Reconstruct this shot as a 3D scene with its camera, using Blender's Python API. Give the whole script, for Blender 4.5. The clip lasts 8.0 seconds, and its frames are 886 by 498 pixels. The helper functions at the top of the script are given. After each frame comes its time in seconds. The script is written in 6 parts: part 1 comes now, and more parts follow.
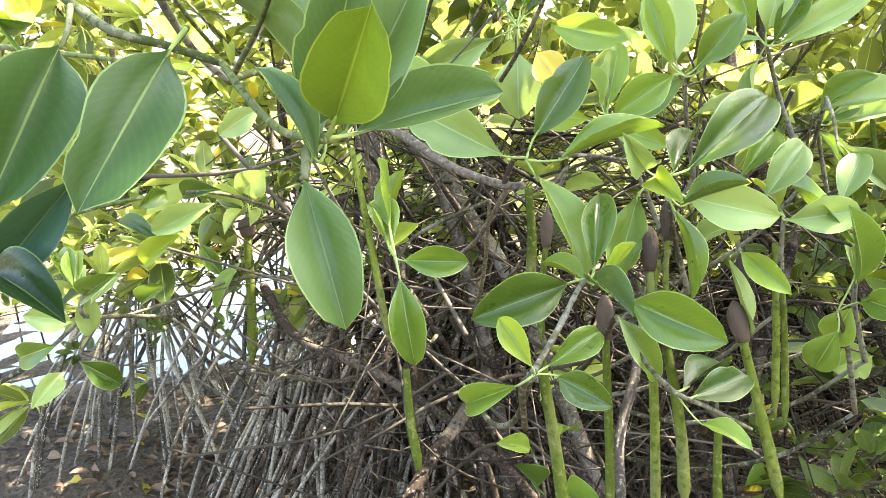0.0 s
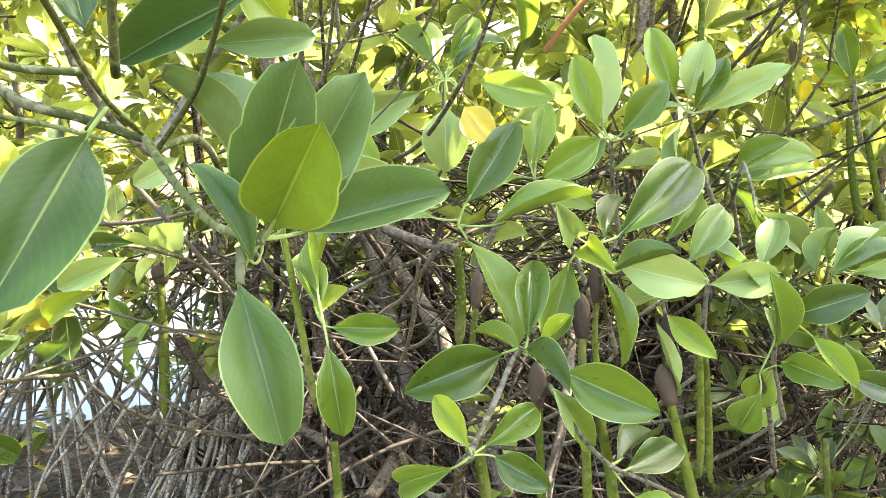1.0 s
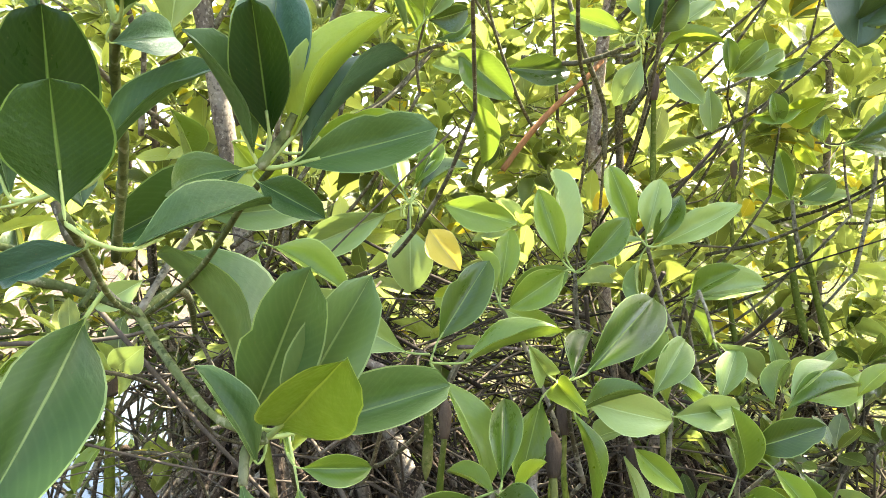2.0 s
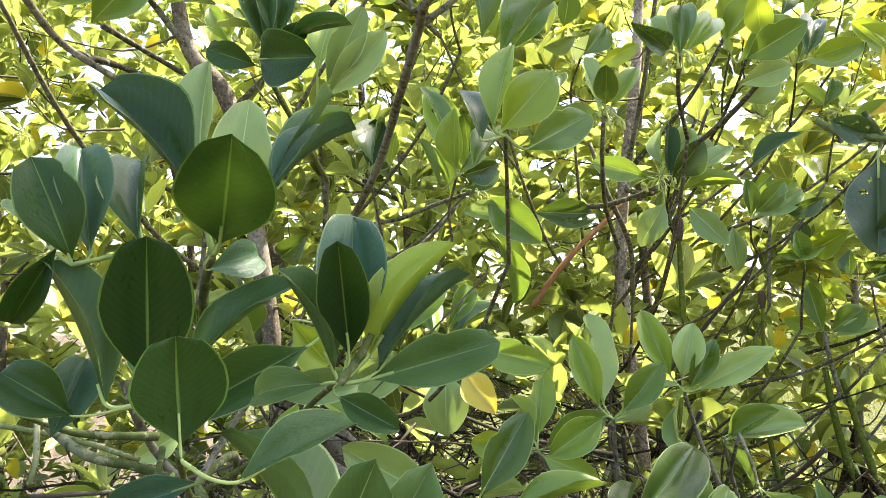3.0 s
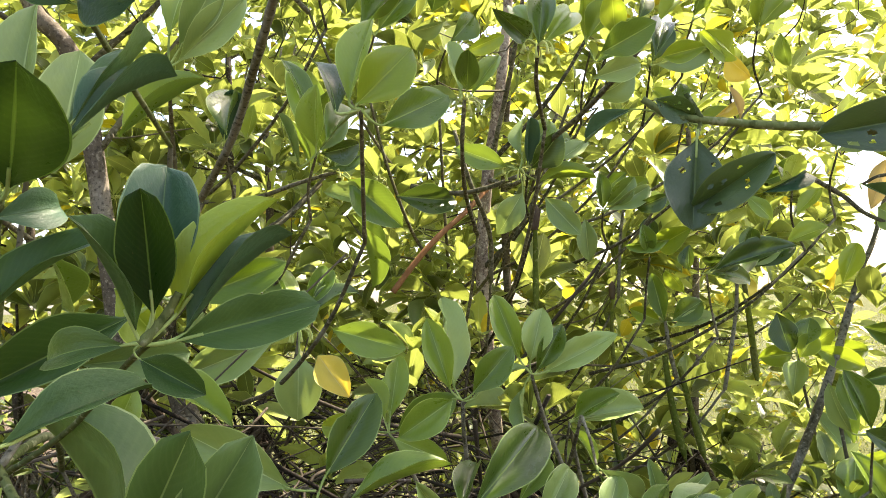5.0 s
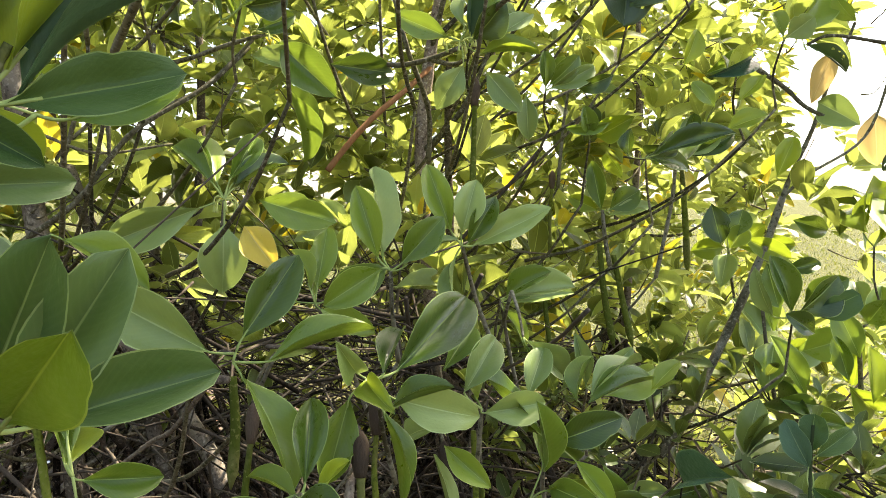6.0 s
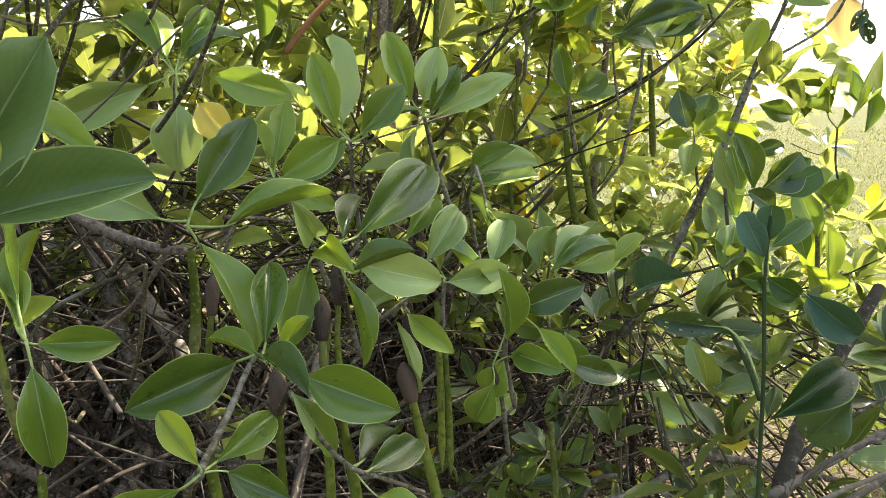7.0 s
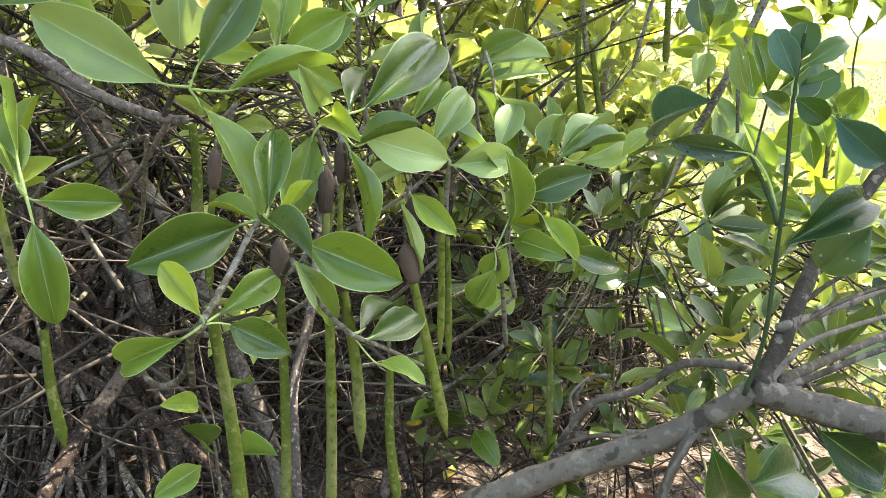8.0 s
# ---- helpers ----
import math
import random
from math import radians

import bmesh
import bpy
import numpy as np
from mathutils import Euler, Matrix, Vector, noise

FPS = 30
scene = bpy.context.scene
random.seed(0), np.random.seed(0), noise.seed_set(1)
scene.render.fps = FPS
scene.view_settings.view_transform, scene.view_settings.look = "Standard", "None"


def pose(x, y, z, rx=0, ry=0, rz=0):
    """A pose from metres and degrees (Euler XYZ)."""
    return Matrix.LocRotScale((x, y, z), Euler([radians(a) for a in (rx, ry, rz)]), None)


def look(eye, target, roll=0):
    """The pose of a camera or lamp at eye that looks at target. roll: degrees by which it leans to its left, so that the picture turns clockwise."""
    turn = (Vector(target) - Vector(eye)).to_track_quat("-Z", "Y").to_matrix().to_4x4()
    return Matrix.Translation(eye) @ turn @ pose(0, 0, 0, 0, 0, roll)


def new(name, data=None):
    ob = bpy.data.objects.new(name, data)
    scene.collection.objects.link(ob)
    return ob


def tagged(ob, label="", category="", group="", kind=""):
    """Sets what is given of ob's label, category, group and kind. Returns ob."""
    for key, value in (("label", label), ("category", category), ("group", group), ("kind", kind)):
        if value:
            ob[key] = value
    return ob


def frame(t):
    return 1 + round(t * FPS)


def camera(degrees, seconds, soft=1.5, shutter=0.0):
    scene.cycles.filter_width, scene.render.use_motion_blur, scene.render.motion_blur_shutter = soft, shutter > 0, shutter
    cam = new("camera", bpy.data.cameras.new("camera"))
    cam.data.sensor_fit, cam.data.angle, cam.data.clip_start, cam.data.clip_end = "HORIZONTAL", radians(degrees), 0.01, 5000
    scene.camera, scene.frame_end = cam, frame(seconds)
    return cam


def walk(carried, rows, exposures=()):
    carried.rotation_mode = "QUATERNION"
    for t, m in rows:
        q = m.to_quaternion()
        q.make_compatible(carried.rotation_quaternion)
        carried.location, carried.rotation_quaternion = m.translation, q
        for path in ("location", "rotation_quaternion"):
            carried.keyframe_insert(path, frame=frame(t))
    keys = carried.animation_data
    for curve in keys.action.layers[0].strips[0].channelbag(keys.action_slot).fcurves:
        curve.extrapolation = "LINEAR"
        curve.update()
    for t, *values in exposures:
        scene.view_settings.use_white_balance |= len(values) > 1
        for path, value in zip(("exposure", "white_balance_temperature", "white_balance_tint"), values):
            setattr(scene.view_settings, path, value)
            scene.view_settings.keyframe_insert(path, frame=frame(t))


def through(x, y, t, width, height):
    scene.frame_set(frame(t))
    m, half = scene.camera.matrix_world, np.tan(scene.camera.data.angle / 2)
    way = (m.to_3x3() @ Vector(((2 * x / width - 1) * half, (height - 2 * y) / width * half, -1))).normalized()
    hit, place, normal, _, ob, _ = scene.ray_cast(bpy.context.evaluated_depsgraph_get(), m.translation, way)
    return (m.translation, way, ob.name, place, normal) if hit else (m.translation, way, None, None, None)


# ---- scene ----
cam = camera(60.7, 8.0, soft=0.6)
# seconds, eye x y z, yaw to the left, pitch up, lean to the left
ROWS = [
    (0, 0.0522, 0.0563, 1.3864, 4.79, -11.52, -3.97),
    (0.5, 0.0433, 0.0713, 1.4069, 2.42, -10.58, -3.61),
    (1, 0.0374, 0.0845, 1.4257, -1.65, -9.59, -2.63),
    (1.5, 0.0273, 0.0926, 1.4572, -5.61, -8.11, -1.84),
    (2, 0.0083, 0.0784, 1.4926, -5.91, -3.32, -1.84),
    (2.2, -0.0027, 0.0796, 1.5064, -5.28, -1.27, -1.73),
    (3.3, -0.0119, 0.0369, 1.5414, -4.51, 8.17, -3.17),
    (3.5, -0.0079, 0.0360, 1.5453, -5.37, 9.26, -3.31),
    (4, 0.0022, 0.0369, 1.5461, -8.00, 9.60, -3.44),
    (4.2, 0.0056, 0.0415, 1.5467, -9.36, 9.54, -3.15),
    (5.3, 0.0197, 0.0647, 1.5058, -15.76, 2.19, -1.13),
    (5.5, 0.0282, 0.0717, 1.4960, -16.67, 0.70, -0.62),
    (6, 0.0434, 0.0934, 1.4714, -18.20, -2.74, -0.23),
    (6.5, 0.0535, 0.1031, 1.4527, -20.15, -5.36, 0.32),
    (7, 0.0563, 0.1027, 1.4125, -20.53, -9.49, -0.55),
    (7.5, 0.0559, 0.1071, 1.3802, -20.82, -13.75, 0.44),
    (8, 0.0508, 0.1043, 1.3598, -20.60, -15.46, 1.64),
]
# seconds, exposure in stops, white balance
EXPOSURES = ((0, 4.0, 6900, 11), (1.5, 3.85, 7300, 11), (2.2, 3.42, 6900, 11), (3.5, 2.72, 6800, 10), (4, 2.62, 7000, 11), (5.5, 2.7, 7400, 13), (6, 2.65, 7400, 13), (6.5, 2.58, 7400, 13), (7, 2.72, 7050, 13), (8, 3.42, 6650, 13.5))
walk(cam, [(t, pose(x, y, z, 0, 0, yaw) @ pose(0, 0, 0, 90 + pitch, 0, 0) @ pose(0, 0, 0, 0, 0, lean)) for t, x, y, z, yaw, pitch, lean in ROWS], EXPOSURES)

# ==== light ====
world = bpy.data.worlds.new("sky")
scene.world = world
world.use_nodes = True
SUN_UP, SUN_WAY = 57.0, 70.0     # height of the sun, and its bearing to the right of straight ahead
wt = world.node_tree
sky = wt.nodes.new("ShaderNodeTexSky")
sky.sky_type, sky.sun_disc = "NISHITA", False
sky.sun_elevation, sky.sun_rotation = radians(SUN_UP), radians(SUN_WAY)
sky.air_density, sky.dust_density = 1.0, 3.0
wt.nodes["Background"].inputs["Strength"].default_value = 0.115
wt.links.new(sky.outputs["Color"], wt.nodes["Background"].inputs["Color"])
sun = new("sun", bpy.data.lights.new("sun", "SUN"))
sun.data.energy, sun.data.angle, sun.data.color = 3.8, radians(0.6), (1.0, 0.95, 0.84)
_e, _a = radians(SUN_UP), radians(SUN_WAY)
sun.matrix_world = look((math.sin(_a) * math.cos(_e) * 30, math.cos(_a) * math.cos(_e) * 30, math.sin(_e) * 30), (0, 0, 0))

# ==== materials ====


def material(name, rough=0.6, spec=0.5):
    m = bpy.data.materials.new(name)
    m.use_nodes = True
    b = m.node_tree.nodes["Principled BSDF"]
    b.inputs["Roughness"].default_value = rough
    b.inputs["Specular IOR Level"].default_value = spec
    return m, m.node_tree, b


def node(nt, kind, **values):
    n = nt.nodes.new(kind)
    for key, value in values.items():
        n.inputs[key.replace("_", " ")].default_value = value
    return n


def ramp(nt, source, *stops):
    r = nt.nodes.new("ShaderNodeValToRGB")
    while len(r.color_ramp.elements) < len(stops):
        r.color_ramp.elements.new(0.5)
    for e, (at, c) in zip(r.color_ramp.elements, stops):
        e.position, e.color = at, (*c, 1)
    nt.links.new(source, r.inputs["Fac"])
    return r.outputs["Color"]


def mix(nt, fac, a, b, blend="MIX"):
    m = nt.nodes.new("ShaderNodeMix")
    m.data_type, m.blend_type = "RGBA", blend
    for socket, v in ((m.inputs["Factor"], fac), (m.inputs["A"], a), (m.inputs["B"], b)):
        if isinstance(v, bpy.types.NodeSocket):
            nt.links.new(v, socket)
        else:
            socket.default_value = v if isinstance(v, (int, float)) else (*v, 1)
    return m.outputs["Result"]


def calc(nt, op, a, b=0.0, clamp=False):
    m = nt.nodes.new("ShaderNodeMath")
    m.operation, m.use_clamp = op, clamp
    for socket, v in zip(m.inputs, (a, b)):
        if isinstance(v, bpy.types.NodeSocket):
            nt.links.new(v, socket)
        else:
            socket.default_value = v
    return m.outputs[0]


def bumped(nt, b, height, strength=0.4, distance=0.002):
    n = node(nt, "ShaderNodeBump", Strength=strength, Distance=distance)
    nt.links.new(height, n.inputs["Height"])
    nt.links.new(n.outputs["Normal"], b.inputs["Normal"])


def leaf_material(name, low, high, rib, rough=0.36, through=0.3, glow=(0.3, 0.5, 0.05), spots=0.4, island=False, spec=0.42):
    """A waxy leaf with a pale midrib, faint side veins, uneven colour and small brown spots; light shines through it."""
    m, nt, b = material(name, rough, spec)
    uv = nt.nodes.new("ShaderNodeUVMap")
    xyz = nt.nodes.new("ShaderNodeSeparateXYZ")
    nt.links.new(uv.outputs[0], xyz.inputs[0])
    off = calc(nt, "ABSOLUTE", calc(nt, "SUBTRACT", xyz.outputs[0], 0.5))
    if island:
        rnd = nt.nodes.new("ShaderNodeNewGeometry").outputs["Random Per Island"]
    else:
        rnd = nt.nodes.new("ShaderNodeObjectInfo").outputs["Random"]
    shift = nt.nodes.new("ShaderNodeVectorMath")
    shift.operation = "ADD"
    far = nt.nodes.new("ShaderNodeCombineXYZ")
    nt.links.new(calc(nt, "MULTIPLY", rnd, 40.0), far.inputs[0])
    nt.links.new(uv.outputs[0], shift.inputs[0])
    nt.links.new(far.outputs[0], shift.inputs[1])
    broad = node(nt, "ShaderNodeTexNoise", Scale=2.2, Detail=3.0)
    fine = node(nt, "ShaderNodeTexNoise", Scale=16.0, Detail=3.0)
    for t in (broad, fine):
        nt.links.new(shift.outputs[0], t.inputs["Vector"])
    tone = calc(nt, "ADD", calc(nt, "MULTIPLY", broad.outputs["Fac"], 0.5), calc(nt, "MULTIPLY", rnd, 0.8))
    col = ramp(nt, calc(nt, "SUBTRACT", tone, 0.15), (0.3, low), (0.78, high))
    # side veins run slantwise from the rib
    slant = calc(nt, "SUBTRACT", calc(nt, "MULTIPLY", xyz.outputs[1], 16.0), calc(nt, "MULTIPLY", off, 10.0))
    vein = calc(nt, "POWER", calc(nt, "ABSOLUTE", calc(nt, "SINE", calc(nt, "MULTIPLY", slant, 3.14))), 8.0)
    col = mix(nt, calc(nt, "MULTIPLY", vein, 0.035), col, rib)
    line = calc(nt, "SUBTRACT", 1.0, calc(nt, "DIVIDE", off, calc(nt, "ADD", 0.010, calc(nt, "MULTIPLY", calc(nt, "SUBTRACT", 1.0, xyz.outputs[1]), 0.020))), True)
    col = mix(nt, calc(nt, "MULTIPLY", calc(nt, "POWER", line, 0.5), 0.9), col, rib)
    edge = calc(nt, "GREATER_THAN", off, 0.476)
    col = mix(nt, calc(nt, "MULTIPLY", edge, 0.7), col, rib)
    spot = ramp(nt, fine.outputs["Fac"], (0.70, (0, 0, 0)), (0.74, (1, 1, 1)))
    col = mix(nt, calc(nt, "MULTIPLY", spot, spots), col, (0.10, 0.07, 0.03))
    nt.links.new(col, b.inputs["Base Color"])
    nt.links.new(calc(nt, "ADD", rough - 0.34, calc(nt, "ADD", calc(nt, "MULTIPLY", fine.outputs["Fac"], 0.22), calc(nt, "MULTIPLY", broad.outputs["Fac"], 0.4))), b.inputs["Roughness"])
    bumped(nt, b, calc(nt, "ADD", calc(nt, "ADD", calc(nt, "MULTIPLY", fine.outputs["Fac"], 0.6), broad.outputs["Fac"]), calc(nt, "SUBTRACT", calc(nt, "MULTIPLY", vein, 0.03), line)), 0.35, 0.002)
    tr = nt.nodes.new("ShaderNodeBsdfTranslucent")
    nt.links.new(mix(nt, 0.7, col, glow), tr.inputs["Color"])
    both = node(nt, "ShaderNodeMixShader", Fac=through)
    nt.links.new(b.outputs[0], both.inputs[1])
    nt.links.new(tr.outputs[0], both.inputs[2])
    nt.links.new(both.outputs[0], nt.nodes["Material Output"].inputs["Surface"])
    return m


LEAF = {
    "dark": leaf_material("leaf_dark", (0.024, 0.052, 0.004), (0.080, 0.130, 0.011), (0.24, 0.32, 0.08), 0.36, 0.14, (0.20, 0.30, 0.03)),
    "green": leaf_material("leaf_green", (0.068, 0.122, 0.011), (0.185, 0.258, 0.030), (0.34, 0.43, 0.12), 0.38, 0.20, (0.27, 0.39, 0.04)),
    "pale": leaf_material("leaf_pale", (0.135, 0.195, 0.050), (0.245, 0.318, 0.086), (0.38, 0.46, 0.18), 0.42, 0.16, (0.29, 0.39, 0.08)),
    "young": leaf_material("leaf_young", (0.100, 0.158, 0.010), (0.220, 0.285, 0.024), (0.38, 0.45, 0.09), 0.40, 0.34, (0.35, 0.44, 0.03)),
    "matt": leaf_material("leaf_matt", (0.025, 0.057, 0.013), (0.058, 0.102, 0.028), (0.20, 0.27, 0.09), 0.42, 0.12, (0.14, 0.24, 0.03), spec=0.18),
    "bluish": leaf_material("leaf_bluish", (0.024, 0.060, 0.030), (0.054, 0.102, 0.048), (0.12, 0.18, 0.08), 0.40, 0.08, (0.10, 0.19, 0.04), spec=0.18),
    # darker copy of the leaf green: shade is put into its colour
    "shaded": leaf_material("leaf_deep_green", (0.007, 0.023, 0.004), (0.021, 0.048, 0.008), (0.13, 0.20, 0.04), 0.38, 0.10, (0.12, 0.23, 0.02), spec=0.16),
    "soft": leaf_material("leaf_soft_green", (0.046, 0.090, 0.022), (0.100, 0.155, 0.044), (0.26, 0.33, 0.12), 0.42, 0.14, (0.18, 0.28, 0.04), spec=0.25),
    "fresh": leaf_material("leaf_fresh_green", (0.068, 0.122, 0.006), (0.140, 0.205, 0.012), (0.26, 0.32, 0.06), 0.42, 0.22, (0.22, 0.33, 0.02)),
    "yellow": leaf_material("leaf_yellow", (0.58, 0.44, 0.06), (0.70, 0.55, 0.10), (0.75, 0.65, 0.25), 0.45, 0.35, (0.7, 0.5, 0.04), 0.6),
    "orange": leaf_material("leaf_orange", (0.46, 0.33, 0.14), (0.58, 0.44, 0.20), (0.60, 0.50, 0.28), 0.5, 0.35, (0.55, 0.40, 0.13), 0.6),
}
LEAF["leathery"] = leaf_material("leaf_leathery", (0.018, 0.036, 0.010), (0.040, 0.070, 0.020), (0.09, 0.12, 0.05), 0.5, 0.05)
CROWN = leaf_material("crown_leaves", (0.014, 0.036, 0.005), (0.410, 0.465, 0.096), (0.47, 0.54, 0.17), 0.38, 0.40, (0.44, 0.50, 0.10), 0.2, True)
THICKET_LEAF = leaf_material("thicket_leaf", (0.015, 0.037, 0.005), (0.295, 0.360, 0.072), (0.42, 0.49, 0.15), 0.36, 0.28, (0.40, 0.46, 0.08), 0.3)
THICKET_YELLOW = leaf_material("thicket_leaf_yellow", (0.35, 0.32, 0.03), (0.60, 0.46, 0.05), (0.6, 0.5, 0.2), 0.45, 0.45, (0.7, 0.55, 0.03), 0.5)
# crown leaf darkened for the low saplings; the colour carries their shade
SHADE_LEAF = leaf_material("shaded_sapling_leaves", (0.014, 0.032, 0.006), (0.110, 0.155, 0.032), (0.22, 0.27, 0.09), 0.38, 0.25, (0.25, 0.32, 0.04), 0.3, True)
CROWN_YELLOW = leaf_material("crown_leaves_yellow", (0.35, 0.32, 0.03), (0.60, 0.46, 0.05), (0.6, 0.5, 0.2), 0.45, 0.45, (0.7, 0.55, 0.03), 0.4, True)


def bark_material(name, low, high, streak=(6.0, 6.0, 1.4), scale=40.0, bump=0.5, patch=None, island=False):
    m, nt, b = material(name, 0.85, 0.08)
    co = nt.nodes.new("ShaderNodeTexCoord")
    stretch = nt.nodes.new("ShaderNodeMapping")
    stretch.inputs["Scale"].default_value = streak
    nt.links.new(co.outputs["Object"], stretch.inputs["Vector"])
    grain = node(nt, "ShaderNodeTexNoise", Scale=scale, Detail=5.0, Roughness=0.65)
    broad = node(nt, "ShaderNodeTexNoise", Scale=7.0, Detail=3.0)
    nt.links.new(stretch.outputs[0], grain.inputs["Vector"])
    nt.links.new(co.outputs["Object"], broad.inputs["Vector"])
    if island:
        rnd = nt.nodes.new("ShaderNodeNewGeometry").outputs["Random Per Island"]
    else:
        rnd = nt.nodes.new("ShaderNodeObjectInfo").outputs["Random"]
    tone = calc(nt, "ADD", calc(nt, "MULTIPLY", grain.outputs["Fac"], 0.45), calc(nt, "MULTIPLY", rnd, 0.5))
    tone = calc(nt, "ADD", tone, calc(nt, "MULTIPLY", broad.outputs["Fac"], 0.25))
    col = ramp(nt, tone, (0.3, low), (0.8, high))
    if patch:
        spot = ramp(nt, broad.outputs["Fac"], (0.54, (0, 0, 0)), (0.62, (1, 1, 1)))
        col = mix(nt, calc(nt, "MULTIPLY", spot, 0.8), col, patch)
        # dark cracks and small pale lichen spots
        speck = node(nt, "ShaderNodeTexNoise", Scale=130.0, Detail=3.0)
        nt.links.new(co.outputs["Object"], speck.inputs["Vector"])
        col = mix(nt, calc(nt, "MULTIPLY", ramp(nt, speck.outputs["Fac"], (0.36, (1, 1, 1)), (0.44, (0, 0, 0))), 0.75), col, low)
        col = mix(nt, calc(nt, "MULTIPLY", ramp(nt, speck.outputs["Fac"], (0.58, (0, 0, 0)), (0.64, (1, 1, 1))), 0.6), col, [min(0.6, 1.5 * c) for c in patch])
    nt.links.new(col, b.inputs["Base Color"])
    bumped(nt, b, calc(nt, "ADD", grain.outputs["Fac"], calc(nt, "MULTIPLY", broad.outputs["Fac"], 0.6)), bump, 0.004)
    return m


TWIG = bark_material("twig_bark", (0.028, 0.027, 0.014), (0.125, 0.112, 0.068), bump=0.4, patch=(0.18, 0.17, 0.13))
GREEN_BARK = bark_material("green_bark", (0.035, 0.048, 0.014), (0.120, 0.140, 0.050), bump=0.4, patch=(0.17, 0.17, 0.10))
GREEN_TWIG = bark_material("green_twig", (0.16, 0.22, 0.06), (0.32, 0.38, 0.13), bump=0.15)
BARK = bark_material("trunk_bark", (0.03, 0.024, 0.018), (0.115, 0.092, 0.068), patch=(0.15, 0.13, 0.10))
PALE_BARK = bark_material("peeling_bark", (0.07, 0.05, 0.04), (0.36, 0.28, 0.22), streak=(14, 14, 0.8), bump=0.9, patch=(0.44, 0.36, 0.29))
GREY_BARK = bark_material("smooth_grey_bark", (0.045, 0.036, 0.027), (0.14, 0.115, 0.088), scale=28, bump=0.5, patch=(0.20, 0.175, 0.14))
SMOOTH_BARK = bark_material("smooth_branch_bark", (0.026, 0.023, 0.015), (0.110, 0.096, 0.068), scale=30, bump=0.6, patch=(0.108, 0.096, 0.070))
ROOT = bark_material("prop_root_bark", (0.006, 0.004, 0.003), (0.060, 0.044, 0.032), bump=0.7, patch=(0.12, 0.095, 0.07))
# pale root bark, lightened further so its colour stands for sunlight
PALE_SUNLIT_ROOT = bark_material("pale_sunlit_root_bark", (0.04, 0.032, 0.024), (0.32, 0.27, 0.21), bump=0.6, patch=(0.42, 0.36, 0.29))
# twig bark for the shaded branch, darkened in colour to stand for shade
SHADED_TWIG = bark_material("shaded_green_twig", (0.012, 0.018, 0.006), (0.035, 0.05, 0.018), bump=0.3)
TANGLE = bark_material("thin_twig_bark", (0.003, 0.0025, 0.002), (0.095, 0.078, 0.058), bump=0.3, island=True)
BRUSH = bark_material("brushwood_bark", (0.010, 0.010, 0.005), (0.12, 0.105, 0.066), bump=0.3, island=True)
DEAD = bark_material("dead_brown", (0.20, 0.09, 0.04), (0.38, 0.20, 0.10), bump=0.3)
PROPAGULE = bark_material("propagule_skin", (0.045, 0.062, 0.008), (0.115, 0.135, 0.020), streak=(3, 3, 0.8), scale=60, bump=0.25, patch=(0.11, 0.11, 0.035))
CAP = bark_material("propagule_cap", (0.035, 0.026, 0.018), (0.095, 0.068, 0.046), bump=0.5)
BUD = bark_material("flower_bud", (0.30, 0.35, 0.09), (0.50, 0.52, 0.18), bump=0.1)

# ==== helpers for building ====


def part(name, bm, mat, parent=None, label="", kind=""):
    me = bpy.data.meshes.new(name)
    bm.to_mesh(me)
    bm.free()
    for p in me.polygons:
        p.use_smooth = True
    for one in mat if isinstance(mat, (list, tuple)) else (mat,):
        me.materials.append(one)
    ob = new(name, me)
    ob.parent = parent
    return tagged(ob, label, kind=kind)


def spline(points, steps=5):
    """A smooth line through the points."""
    p = [Vector(q) for q in points]
    if len(p) == 2:
        p.insert(1, (p[0] + p[1]) / 2)
    p = [2 * p[0] - p[1], *p, 2 * p[-1] - p[-2]]
    out = []
    for a, b, c, d in zip(p, p[1:], p[2:], p[3:]):
        for n in range(steps):
            t = n / steps
            out.append(0.5 * (2 * b + (c - a) * t + (2 * a - 5 * b + 4 * c - d) * t * t + (3 * b - a - 3 * c + d) * t ** 3))
    out.append(p[-2])
    return out


def tube(bm, line, radius, sides=7, knots=0.0):
    """Skins a line with a round tube; radius(s) for s from 0 to 1 along it. knots: swellings at intervals."""
    rings, up = [], Vector((0.31, 0.22, 0.92))
    for n, p in enumerate(line):
        way = (line[min(n + 1, len(line) - 1)] - line[max(n - 1, 0)]).normalized()
        x = way.cross(up)
        if x.length < 0.05:
            x = way.cross(Vector((1, 0, 0)))
        x.normalize()
        y = way.cross(x)
        r = radius(n / (len(line) - 1)) * (1 + knots * (0.6 if n % 3 == 1 else -0.2))
        rings.append([bm.verts.new(p + r * (math.cos(a) * x + math.sin(a) * y)) for a in (2 * math.pi * k / sides for k in range(sides))])
    for a, b in zip(rings, rings[1:]):
        for k in range(sides):
            bm.faces.new((a[k], a[(k + 1) % sides], b[(k + 1) % sides], b[k]))
    for ring in (rings[0][::-1], rings[-1]):
        bm.faces.new(ring)


